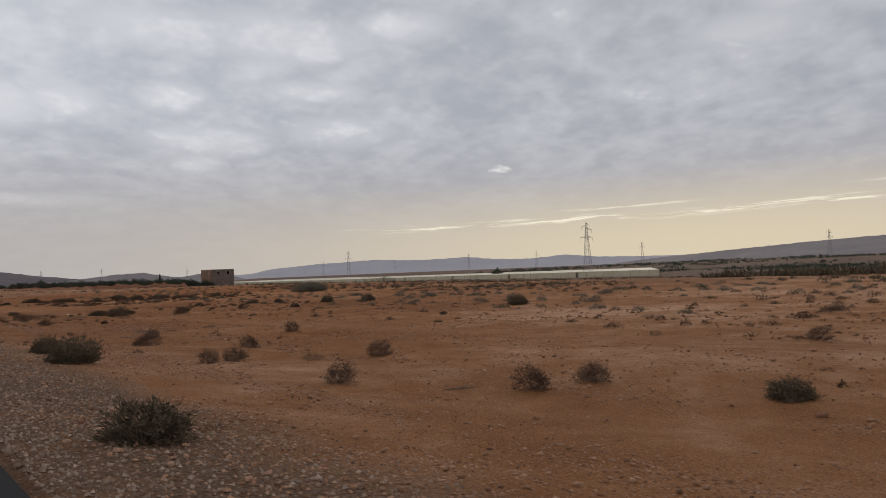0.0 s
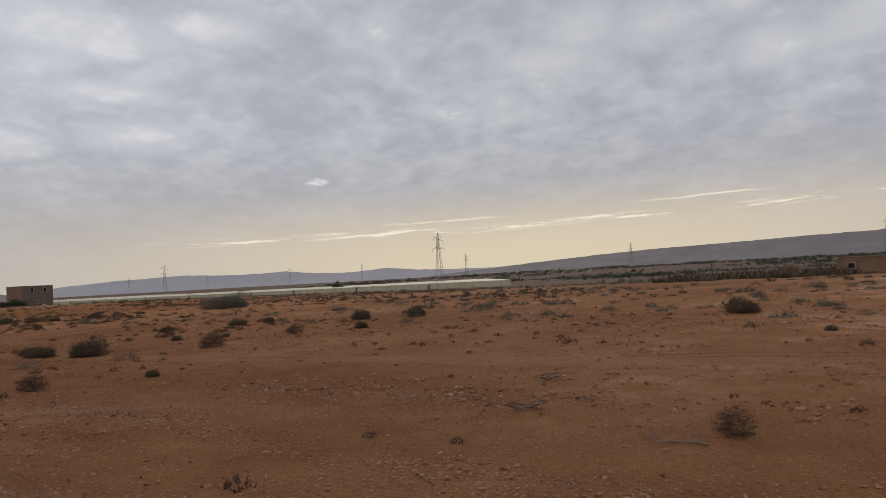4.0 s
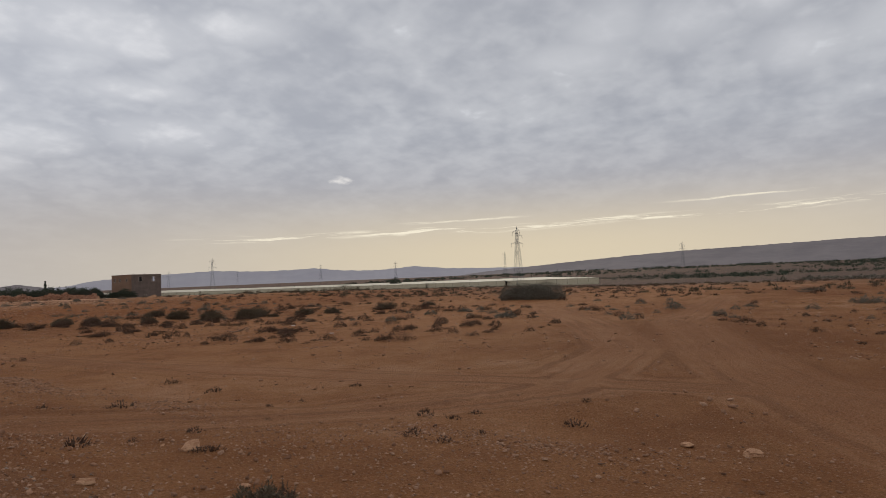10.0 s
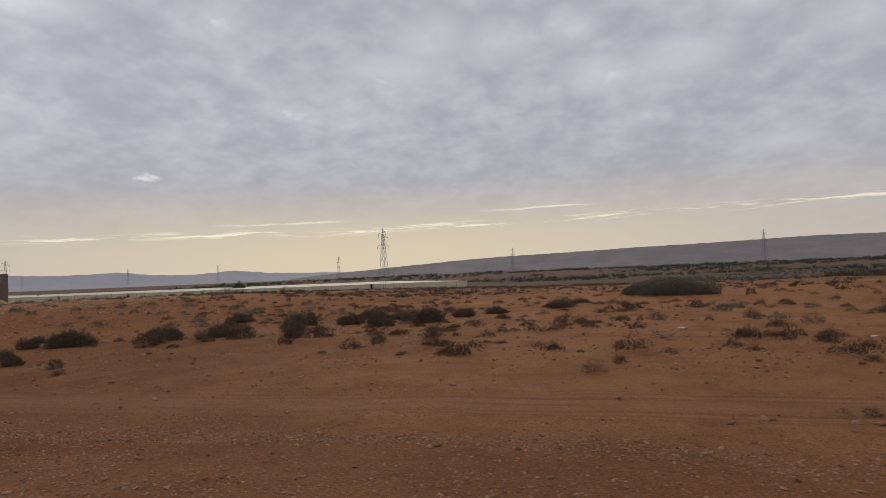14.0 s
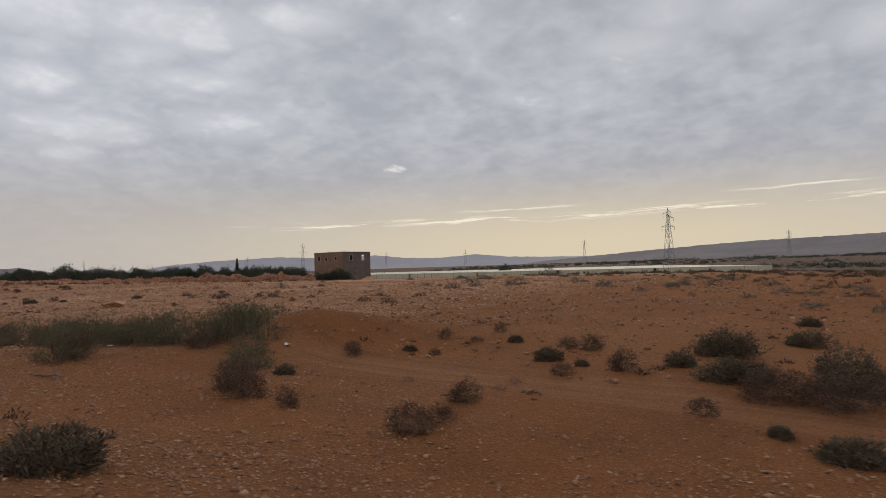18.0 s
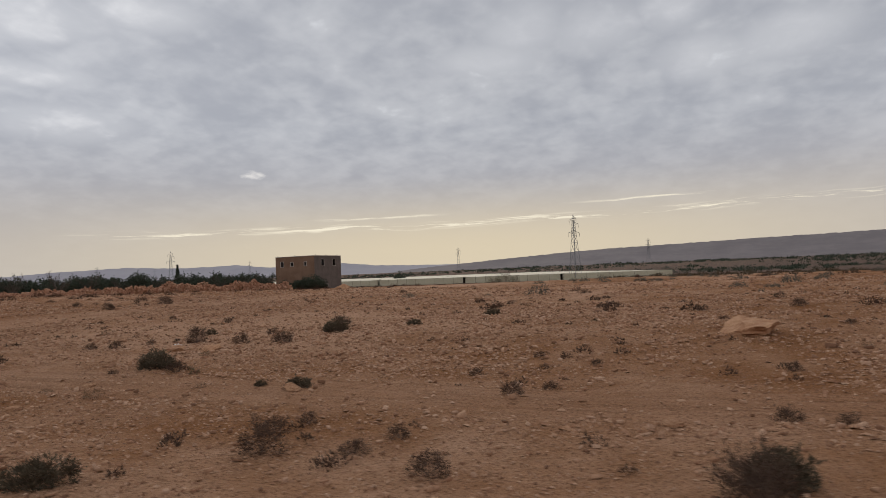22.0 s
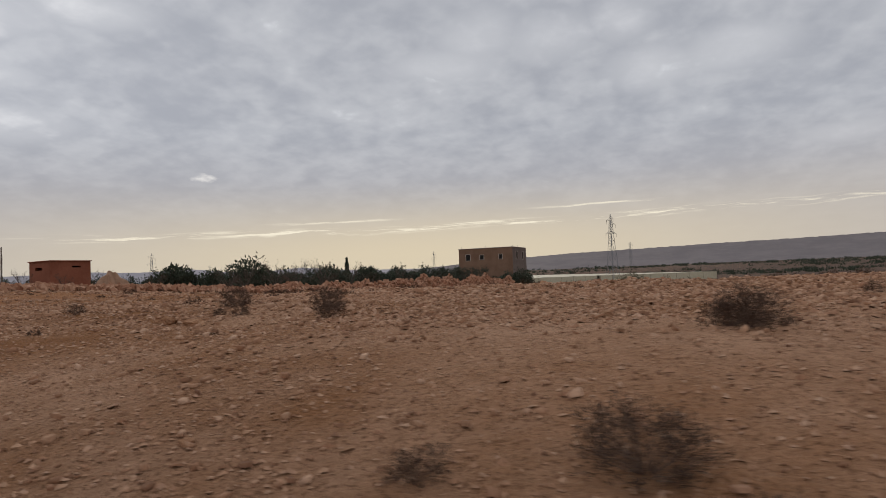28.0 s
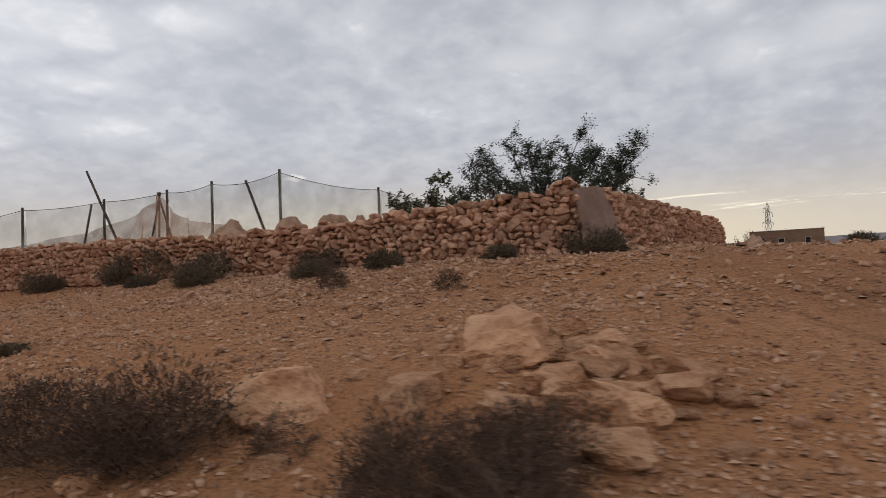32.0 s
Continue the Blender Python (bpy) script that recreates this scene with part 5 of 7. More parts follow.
clay_hut()
def wayside_house():
    """Low flat-roofed house by the field: brown front with two white-framed windows."""
    x, y = 150.0, 20.4
    z = gz(x, y + 4) - 0.25
    house = thing("wayside_house", x, y, z, "low flat-roofed brown rendered house with two white-framed windows", "house", scale=1.27)
    fm = pose(0, 9.6, 0, 0, 0, -90)
    holes = [(1.3, 2.15, 1.15, 2.0), (7.8, 8.5, 1.35, 2.0)]
    part("front_wall", wall_with_openings(9.6, 2.85, 0.25, holes), RENDER_TAN, house, "brown rendered front wall", fm)
    part("side_wall", wall_with_openings(6.0, 2.85, 0.25, []), BLOCK_GREY, house, "bare grey end wall", pose(0.25, 0, 0))
    part("side_wall", wall_with_openings(6.0, 2.85, 0.25, []), BLOCK_GREY, house, "", pose(0.25, 9.35, 0))
    part("back_wall", wall_with_openings(9.1, 2.85, 0.25, []), BLOCK_GREY, house, "", pose(6.0, 9.35, 0, 0, 0, -90))
    rf = bmesh.new()
    box(rf, (-0.1, -0.1, 2.85), (6.35, 9.7, 3.0), 0.02)
    part("roof", rf, RENDER_TAN, house)
    for h in holes:
        window_unit(house, fm, *h)


wayside_house()
for x, y, w, d, hh in ((200, 46, 5, 4, 2.6), (345, 5, 9, 6, 3.4), (640, -80, 12, 8, 4.5), (720, 20, 10, 8, 4.0)):
    b = thing("farm_hut", x, y, gz(x, y) - 0.2, "small tan box-shaped farm building far off", "hut", "far farm buildings", 20)
    part("walls", wall_with_openings(w, hh, 0.3, [(w * 0.3, w * 0.45, 0.9, 2.0)]), RENDER_TAN, b, "", pose(0, 0, 0, 0, 0, -90))
    part("walls", wall_with_openings(d, hh, 0.3, []), RENDER_TAN, b, "", pose(0.3, -w, 0))
    rf = bmesh.new()
    box(rf, (-0.1, -w - 0.1, hh), (d + 0.4, 0.1, hh + 0.15))
    part("roof", rf, RENDER_TAN, b)
for k, (x, y) in enumerate(((9.5, 470), (16, 480), (22, 500), (70, 520))):
    b = thing("farm_hut", x, y, gz(x, y) - 0.2, "low red clay building far off beside the road", "hut", "huts by the road", 10 * k)
    part("walls", wall_with_openings(8, 3.0, 0.3, [(3, 4, 0, 2.0)]), RED_RENDER, b)
    part("walls", wall_with_openings(6, 3.0, 0.3, []), RED_RENDER, b, "", pose(0, 6.3, 0, 0, 0, -90))
    rf = bmesh.new()
    box(rf, (-0.1, 0, 3.0), (8.1, 6.3, 3.15))
    part("roof", rf, RED_RENDER, b)

# ---- greenhouses ----


def greenhouse(y0, y1, x0=440.0, depth=300.0, top=-4.3):
    """One bay of a netted greenhouse: sagging net roof on rows of posts, netted sides; the bays run slantwise to the road."""
    zb, slant = -9.3, 0.58
    gh = thing("greenhouse", x0, y0, zb, "long low greenhouse under pale shade netting", "greenhouse", "greenhouse bays")
    n, m = 24, 8
    V, F = [], []
    for i in range(n + 1):
        for j in range(m + 1):
            u, v = i / n, j / m
            sag = -0.22 * abs(math.sin(math.pi * u * n / 2)) - 0.15 * abs(math.sin(math.pi * v * 4))
            V.append((depth * u, (y1 - y0) * v + depth * u * slant, top - zb + sag))
    for i in range(n):
        for j in range(m):
            F.append((i * (m + 1) + j, (i + 1) * (m + 1) + j, (i + 1) * (m + 1) + j + 1, i * (m + 1) + j + 1))
    part("net_roof", mesh_from("net_roof", V, F, NETROOF), None, gh, "pale net roof sagging between posts")
    sd = bmesh.new()
    box(sd, (-0.04, 0, 0), (0.04, y1 - y0, top - zb - 0.1))
    part("side_net", sd, NETSIDE, gh, "yellowish side netting")
    ed = bmesh.new()
    box(ed, (0.05, -0.04, 0), (depth, 0.04, top - zb - 0.1))
    for v in ed.verts:
        v.co.y += v.co.x * slant
    part("end_net", ed, NETSIDE, gh)
    V, F = [], []
    beam(V, F, (0, 0, 0), (0, 0, top - zb + 0.05), 0.08, 4)
    post = mesh_from("post", V, F, WOOD)
    for k in range(int((y1 - y0) / 8) + 1):
        part("post", post, None, gh, "", pose(-0.15, k * 8.0, 0))


for k in range(9):
    greenhouse(239 + k * 74, 239 + k * 74 + 72.5)
for k in range(5):
    greenhouse(950 + k * 110, 950 + k * 110 + 100, 480 + k * 30, 400)

# ---- power line ----


def pylon_mesh(h):
    """Lattice suspension tower: four battered legs, X bracing, three pairs of arms."""
    V, F = [], []
    half = lambda z: 2.6 * (1 - z / h) ** 1.15 + 0.42
    lv = [0, h * 0.22, h * 0.40, h * 0.55, h * 0.66, h * 0.74, h * 0.82, h * 0.90]
    for sx in (-1, 1):
        for sy in (-1, 1):
            for a, b in zip(lv[:-1], lv[1:]):
                beam(V, F, (sx * half(a), sy * half(a), a), (sx * half(b), sy * half(b), b), 0.11, 4)
            beam(V, F, (sx * half(lv[-1]), sy * half(lv[-1]), lv[-1]), (0, 0, h), 0.08, 4)
    for a, b in zip(lv[:-1], lv[1:]):
        p, q = half(a), half(b)
        for (x0, y0), (x1, y1) in (((-1, -1), (1, -1)), ((1, -1), (1, 1)), ((1, 1), (-1, 1)), ((-1, 1), (-1, -1))):
            beam(V, F, (x0 * p, y0 * p, a), (x1 * q, y1 * q, b), 0.06, 3)
            beam(V, F, (x1 * p, y1 * p, a), (x0 * q, y0 * q, b), 0.06, 3)
            beam(V, F, (x0 * q, y0 * q, b), (x1 * q, y1 * q, b), 0.06, 3)
    arms, strings = [], []
    for z, side, w in ((h * 0.90, -1, 3.6), (h * 0.84, 1, 4.2), (h * 0.70, -1, 4.8), (h * 0.70, 1, 4.8), (h * 0.93, 1, 2.4)):
        AV, AF, IV, IF = [], [], [], []
        for dy in (-0.35, 0.35):
            beam(AV, AF, (0, dy, z), (side * w, 0, z + 0.15), 0.09, 3)
            beam(AV, AF, (0, dy, z + 1.5), (side * w, 0, z + 0.15), 0.08, 3)
        beam(IV, IF, (side * w, 0, z + 0.1), (side * w, 0, z - 2.4), 0.10, 5)
        arms.append(mesh_from("arm", AV, AF, STEEL))
        strings.append(mesh_from("insulator", IV, IF, BLOCK_GREY))
    return mesh_from("tower", V, F, STEEL), arms, strings


PYLON = pylon_mesh(42.0)


def pylon(x, y, top, turn, h=42.0):
    ob = thing("pylon", x, y, top - h, "tall grey steel lattice power pylon on the plain", "pylon", "power line", turn, h / 42.0)
    part("tower", PYLON[0], None, ob)
    for arm, string in zip(PYLON[1], PYLON[2]):
        part("insulator", string, None, part("arm", arm, None, ob))


for x, y, top, turn, h in ((442.3, 302.8, 36.6, -35, 44.0), (593, 861, 40.5, -30, 44), (1276, 366, 50.1, -55, 46), (870, -24.6, 41.1, -60, 44),
                          (1526, 875, 62, -50, 57), (1791, 1440, 64, -45, 58), (2254, 2236, 86, -40, 74), (2551, 3193, 89, -40, 76),
                          (900, 1420, 40, -30, 40), (640, 1650, 40, -20, 40), (400, 1500, 34, -20, 34), (250, 1300, 30, -20, 32)):
    pylon(x, y, top, turn, h)


def roadside_pole(x, y, h):
    z = gz(x, y)
    ob = thing("utility_pole", x, y, z, "thin wooden utility pole on the other side of the road", "pole")
    V, F = [], []
    beam(V, F, (0, 0, -0.3), (0, 0, h), 0.14, 8, 0.09)
    part("shaft", mesh_from("shaft", V, F, WOOD), None, ob)
    V, F = [], []
    beam(V, F, (-0.7, 0, h - 0.5), (0.7, 0, h - 0.5), 0.06, 4)
    part("crossbar", mesh_from("crossbar", V, F, WOOD), None, ob)


roadside_pole(-22.0, 166.0, 9.5)
roadside_pole(-34.0, 330.0, 9.5)

# ---- road signs ----


def plate(outline, y0, y1, material, name, parent, label="", corner=0):
    """A flat plate of some thickness; outline in x, z."""
    n = len(outline)
    V = [(x, y0, z) for x, z in outline] + [(x, y1, z) for x, z in outline]
    F = [tuple(range(n)), tuple(range(2 * n - 1, n - 1, -1))] + [(i, n + i, n + (i + 1) % n, (i + 1) % n) for i in range(n)]
    return part(name, mesh_from(name, V, F, material), None, parent, label)


def round_tri(r, corner, steps=7):
    """Triangle with rounded corners, r from the middle to each corner's centre."""
    pts = []
    for k in range(3):
        a0 = math.pi / 2 + k * 2 * math.pi / 3
        cx, cz = math.cos(a0) * r, math.sin(a0) * r
        for s in range(steps):
            a = a0 - math.pi / 3 + (2 * math.pi / 3) * s / (steps - 1)
            pts.append((cx + math.cos(a) * corner, cz + math.sin(a) * corner))
    return pts


def disc(rx, rz, cx=0.0, cz=0.0, n=40):
    return [(cx + math.cos(2 * math.pi * k / n) * rx, cz + math.sin(2 * math.pi * k / n) * rz) for k in range(n)]


def warning_sign(x, y, turn, mid):
    z = gz(x, y)
    s = thing("warning_sign", x, y, z, "triangular white warning sign with red border and blue exclamation mark", "road sign", turn=turn)
    V, F = [], []
    beam(V, F, (0, 0.05, -0.3), (0, 0.05, mid - z + 0.35), 0.034, 10)
    part("pole", mesh_from("pole", V, F, POSTGREY), None, s, "round grey steel pole")
    c = new("sign_plate")
    c.parent, c.matrix_basis = s, pose(0, 0, mid - z, 0, -2, 0)
    plate(round_tri(0.50, 0.07), -0.012, 0.012, SIGNWHITE, "rim", c, "white rim")
    plate(round_tri(0.465, 0.040), -0.016, -0.0125, SIGNRED, "border", c, "red border")
    plate(round_tri(0.418, 0.028), -0.020, -0.0165, SIGNWHITE, "face", c, "white face")
    bar = [(math.cos(math.pi * k / 10) * 0.058, 0.215 + math.sin(math.pi * k / 10) * 0.055) for k in range(11)] + [(-0.022, -0.06), (0.022, -0.06)]
    plate(bar[:11] + [(-0.026, -0.09), (-0.014, -0.108), (0.014, -0.108), (0.026, -0.09)], -0.024, -0.0205, SIGNBLUE, "mark_bar", c, "blue bar")
    plate(disc(0.048, 0.054, 0, -0.175, 20), -0.024, -0.0205, SIGNBLUE, "mark_dot", c, "blue dot")
    bk = bmesh.new()
    box(bk, (-0.05, 0.014, -0.12), (0.05, 0.08, -0.06))
    box(bk, (-0.05, 0.014, 0.12), (0.05, 0.08, 0.18))
    part("bracket", bk, STEEL, c)


def car_outline(cx, mirror=1):
    """Back view of a small car, as plain outline pieces: body, cabin posts, roof, wheels."""
    body = [(-0.118, -0.075), (0.118, -0.075), (0.118, 0.0), (0.098, 0.028), (-0.098, 0.028), (-0.118, 0.0)]
    roof = [(-0.098, 0.028), (-0.08, 0.028), (-0.066, 0.092), (0.066, 0.092), (0.08, 0.028), (0.098, 0.028), (0.082, 0.115), (-0.082, 0.115)]
    wl = [(-0.105, -0.125), (-0.07, -0.125), (-0.07, -0.075), (-0.105, -0.075)]
    wr = [(0.07, -0.125), (0.105, -0.125), (0.105, -0.075), (0.07, -0.075)]
    return [[(cx + a, b) for a, b in p] for p in (body, roof, wl, wr)]


def no_overtaking_sign(x, y, turn, mid):
    z = gz(x, y)
    s = thing("overtaking_ban_sign", x, y, z, "round red-rimmed no-overtaking sign with a red and a black car", "road sign", turn=turn)
    V, F = [], []
    beam(V, F, (0, 0.05, -0.3), (0, 0.05, mid - z + 0.3), 0.036, 10)
    part("pole", mesh_from("pole", V, F, POSTGREY), None, s, "round grey steel pole")
    ft = bmesh.new()
    bmesh.ops.create_cone(ft, cap_ends=True, segments=14, radius1=0.29, radius2=0.26, depth=0.16, matrix=pose(0, 0.05, 0.0))
    for v in ft.verts:
        v.co.x += 0.03 * math.sin(v.co.y * 31)
    part("footing", ft, PALECONC, s, "rough pale concrete foot")
    c = new("sign_plate")
    c.parent, c.matrix_basis = s, pose(0, 0, mid - z)
    plate(disc(0.425, 0.425), -0.012, 0.012, SIGNWHITE, "rim", c, "white rim")
    plate(disc(0.408, 0.408), -0.016, -0.0125, SIGNRED, "border", c, "red ring")
    plate(disc(0.275, 0.275), -0.020, -0.0165, SIGNWHITE, "face", c, "white face")
    for k, (cx, m, nm) in enumerate(((-0.135, SIGNRED, "red_car"), (0.135, SIGNBLACK, "black_car"))):
        bm = bmesh.new()
        for poly in car_outline(cx):
            n = len(poly)
            vs = [bm.verts.new((a, -0.024, b)) for a, b in poly]
            vb = [bm.verts.new((a, -0.0205, b)) for a, b in poly]
            bm.faces.new(vs)
            for i in range(n):
                bm.faces.new((vs[i], vs[(i + 1) % n], vb[(i + 1) % n], vb[i]))
        me = bpy.data.meshes.new(nm)
        bm.to_mesh(me)
        bm.free()
        me.materials.append(m)
        part(nm, me, None, c, "plain car shape")
    bk = bmesh.new()
    box(bk, (-0.05, 0.014, -0.2), (0.05, 0.08, -0.14))
    box(bk, (-0.05, 0.014, 0.14), (0.05, 0.08, 0.2))
    part("bracket", bk, STEEL, c)


def delineator(x, y, top, turn):
    z = gz(x, y)
    s = thing("delineator_post", x, y, z, "grey plastic roadside post with black band and white reflector", "road post", turn=turn)
    h = top - z
    bd = bmesh.new()
    box(bd, (-0.06, -0.025, -0.2), (0.06, 0.04, h), 0.012)
    part("post_body", bd, PLASTIC_GREY, s)
    plate([(-0.061, h - 0.24), (0.061, h - 0.28), (0.061, h - 0.06), (-0.061, h - 0.055)], -0.031, -0.0255, SIGNBLACK, "band", s, "slanted black band")
    plate([(-0.02, h - 0.225), (0.045, h - 0.225), (0.045, h - 0.105), (-0.02, h - 0.105)], -0.036, -0.0315, SIGNWHITE, "reflector", s, "white reflector")


warning_sign(3.53, 146.11, 0, -0.18)
no_overtaking_sign(3.37, 231.80, -13, 0.45)
delineator(2.72, 172.9, -0.50, -8)

# ---- stone wall, net fence and what stands round it ----


def rock_mesh(name, seed, material, sub=1, flat=0.6, rough=0.28, cuts=9, strata=0.0):
    """A broken angular stone about one metre across: a ball cut by flat planes, its faces roughened."""
    rng = random.Random(seed)
    bm = bmesh.new()
    bmesh.ops.create_icosphere(bm, subdivisions=sub, radius=0.62)
    planes = [(unit(np.array([rng.gauss(0, 1), rng.gauss(0, 1), rng.gauss(0, 0.9)])), rng.uniform(0.30, 0.46)) for _ in range(cuts)]
    planes += [(np.array([0, 0, 1.0]), rng.uniform(0.3, 0.42)), (np.array([0, 0, -1.0]), 0.4)]
    for v in bm.verts:
        p = np.array(v.co)
        for nrm, d in planes:
            over = p @ nrm - d
            if over > 0:
                p = p - nrm * over
        n = noise.noise(Vector(p * 3.1) + Vector((seed, 0, 0))) * rough * 0.45 + noise.noise(Vector(p * 8.0) + Vector((0, seed, 0))) * rough * 0.25
        p = p * (1 + n)
        ledge = 1 + strata * (math.floor(p[2] * 9 + p[0] * 1.5 + seed) % 2 - 0.5)
        v.co = (p[0] * 1.08 * ledge, p[1] * 0.85 * ledge, p[2] * flat * 1.2)
    me = bpy.data.meshes.new(name)
    bm.to_mesh(me)
    bm.free()
    me.materials.append(material)
    return me


def chip_mesh(name, seed, material, tiny=False):
    """A small angular stone whose foot sits in the soil: a slanted, flat-topped lump, or a plain splinter."""
    rng = random.Random(seed)
    n = 4 if tiny or seed % 2 else 5
    turn = [2 * math.pi * k / n + rng.uniform(-0.35, 0.35) for k in range(n)]
    V = [(0.5 * rng.uniform(0.75, 1.1) * math.cos(a), 0.45 * rng.uniform(0.7, 1.1) * math.sin(a), -0.16) for a in turn]
    if tiny:
        V.append((rng.uniform(-0.2, 0.2), rng.uniform(-0.2, 0.2), rng.uniform(0.30, 0.52)))
        return mesh_from(name, V, [(i, (i + 1) % n, n) for i in range(n)], material)
    k, sx, sy = rng.uniform(0.72, 1.2), rng.uniform(-0.22, 0.22), rng.uniform(-0.22, 0.22)
    V += [(x * k, y * k, 0.46 + sx * x * 2 + sy * y * 2 + rng.uniform(-0.07, 0.07)) for x, y, z in V]
    F = []
    for i in range(n):
        j = (i + 1) % n
        F += [(i, j, n + j), (i, n + j, n + i)]
    F += [(n, n + i, n + i + 1) for i in range(1, n - 1)]
    return mesh_from(name, V, F, material)


WALL_ROCKS = [rock_mesh("wall_stone", 100 + i, WALLSTONE, 1 if i % 2 else 2, 0.62, 0.34, 9) for i in range(10)]
BIG_ROCKS = [rock_mesh("rock", 130 + i, ROCK, 4, 0.64, 0.42, 9, 0.025) for i in range(6)]
LOOSE = [rock_mesh("stone", 150 + i, ROCK, 2, 0.42, 0.34, 11) for i in range(8)]
CHIPS = [chip_mesh("chip", 170 + i, ROCK) for i in range(8)]
SPLINTERS = [chip_mesh("splinter", 190 + i, ROCK, True) for i in range(8)]


def raw(me):
    """Vertices and faces of a small mesh as arrays."""
    V = np.array([v.co[:] for v in me.vertices])
    return V, [tuple(p.vertices) for p in me.polygons]


class Heap:
    """Collects many turned and scaled copies of small meshes into one mesh."""

    def __init__(self):
        self.V, self.F, self.n = [], [], 0

    def add(self, src, m):
        V, F = src
        A = np.array(m)
        self.V.append(V @ A[:3, :3].T + A[:3, 3])
        self.F += [tuple(i + self.n for i in f) for f in F]
        self.n += len(V)

    def mesh(self, name, material):
        return mesh_from(name, np.concatenate(self.V), self.F, material)


RAW_WALL = [raw(m) for m in WALL_ROCKS if len(m.vertices) < 30]
RAW_LOOSE = [raw(m) for m in CHIPS]
RAW_TINY = [raw(m) for m in SPLINTERS]


def turned(rng, x, y, z, sx, sy, sz, tilt=14):
    return pose(x, y, z, rng.uniform(-tilt, tilt), rng.uniform(-tilt, tilt), rng.uniform(0, 360)) @ Matrix.Diagonal((sx, sy, sz, 1))


def laid(rng, x, y, z, sx, sy, sz, yaw):
    """A wall stone: long side along the wall, lightly askew."""
    return pose(x, y, z, rng.uniform(-18, 18), rng.uniform(-34, 34), yaw + rng.uniform(-25, 25) + rng.choice((0, 180))) @ Matrix.Diagonal((sx, sy, sz, 1))


def stone_wall(name, label, line, tops, near, seed, width=0.55):
    """Dry-stone wall along a line of x, y; tops: distance along it and height above the datum. near: stretch of it whose stones are single parts."""
    rng = random.Random(seed)
    pts = [np.array(p, float) for p in line]
    seg = [np.linalg.norm(b - a) for a, b in zip(pts[:-1], pts[1:])]
    total = sum(seg)
    cum = np.concatenate([[0], np.cumsum(seg)])

    def at(s):
        i = min(max(int(np.searchsorted(cum, s)) - 1, 0), len(seg) - 1)
        d = (pts[i + 1] - pts[i]) / seg[i]
        return pts[i] + d * (s - cum[i]), d

    root = tagged(new(name), label, "wall", kind="structure")
    core = bmesh.new()
    rows = []
    for s in np.linspace(0.1, total - 0.1, int(total / 1.0) + 2):
        p, d = at(s)
        n = np.array([-d[1], d[0]])
        zb, zt = gz(*p) - 0.2, float(np.interp(s, *tops)) - 0.22
        rows.append([core.verts.new((*(p + n * k), z)) for k, z in ((-width * 0.25, zb), (-width * 0.2, zt), (width * 0.3, zt), (width * 0.35, zb))])
    for a, b in zip(rows[:-1], rows[1:]):
        for j in range(3):
            core.faces.new((a[j], b[j], b[j + 1], a[j + 1]))
    core.faces.new(rows[0])
    core.faces.new(rows[-1])
    part("earth_core", core, SHADED_FILL, root, "earth and rubble filling, darkened for shade between the stones")
    rest = Heap()
    singles = 0
    s = 0.0
    hmax = max(tops[1]) + 1.0
    z_off = 0.0
    row = 0
    while row < 20:
        s = rng.uniform(0, 0.15)
        while s < total:
            w = rng.uniform(0.13, 0.26) if rng.random() < 0.85 else rng.uniform(0.26, 0.42)
            p, d = at(min(s + w / 2, total))
            n = np.array([-d[1], d[0]])
            base = gz(*p)
            top = float(np.interp(s, *tops)) + rng.uniform(-0.08, 0.07)
            hh = rng.uniform(0.12, 0.24) * (1.25 if w > 0.30 else 1.0)
            z = base + 0.05 + row * 0.125 + rng.uniform(-0.03, 0.03)
            if z < top - 0.04:
                on_top = z > top - 0.22
                sides = (-1, 0, 1) if on_top else (-1, 1)
                for sd in sides:
                    q = p + n * sd * width * 0.34 + n * rng.uniform(-0.03, 0.03)
                    m = laid(rng, q[0], q[1], z, w * 1.12, rng.uniform(0.26, 0.38), hh * 1.5, math.degrees(math.atan2(d[1], d[0])))
                    if near[0] <= s <= near[1] and sd == 1 and singles < 290:
                        part("stone", WALL_ROCKS[rng.randrange(10)], None, root, "", m)
                        singles += 1
                    else:
                        rest.add(RAW_WALL[rng.randrange(len(RAW_WALL))], m)
            s += w * 0.93
        row += 1
    st = part("rubble_stones", rest.mesh("rubble_stones", WALLSTONES), None, root)
    tagged(st, "reddish field stones laid dry", kind="stuff")
    return root


# the wall's outer face lies on the left of each line as it is walked
stone_wall("stone_wall_1", "dry-stone wall of reddish field stones along the enclosure", [(13.55, 291.9), (12.75, 299.0), (11.9, 308.0), (11.2, 320.0)],
           ([0, 0.35, 0.9, 3.2, 6.0, 9.5, 15, 21, 28], [1.98, 1.88, 1.74, 1.60, 1.44, 1.36, 1.42, 1.5, 1.5]), (0, 4.6), 5)
stone_wall("stone_wall_2", "dry-stone wall of reddish field stones with a plastered corner", [(25.0, 290.5), (19.0, 291.0), (13.75, 291.75)],
           ([0, 1.0, 6, 11.3], [1.35, 1.52, 1.62, 1.72]), (6.6, 11.3), 6)


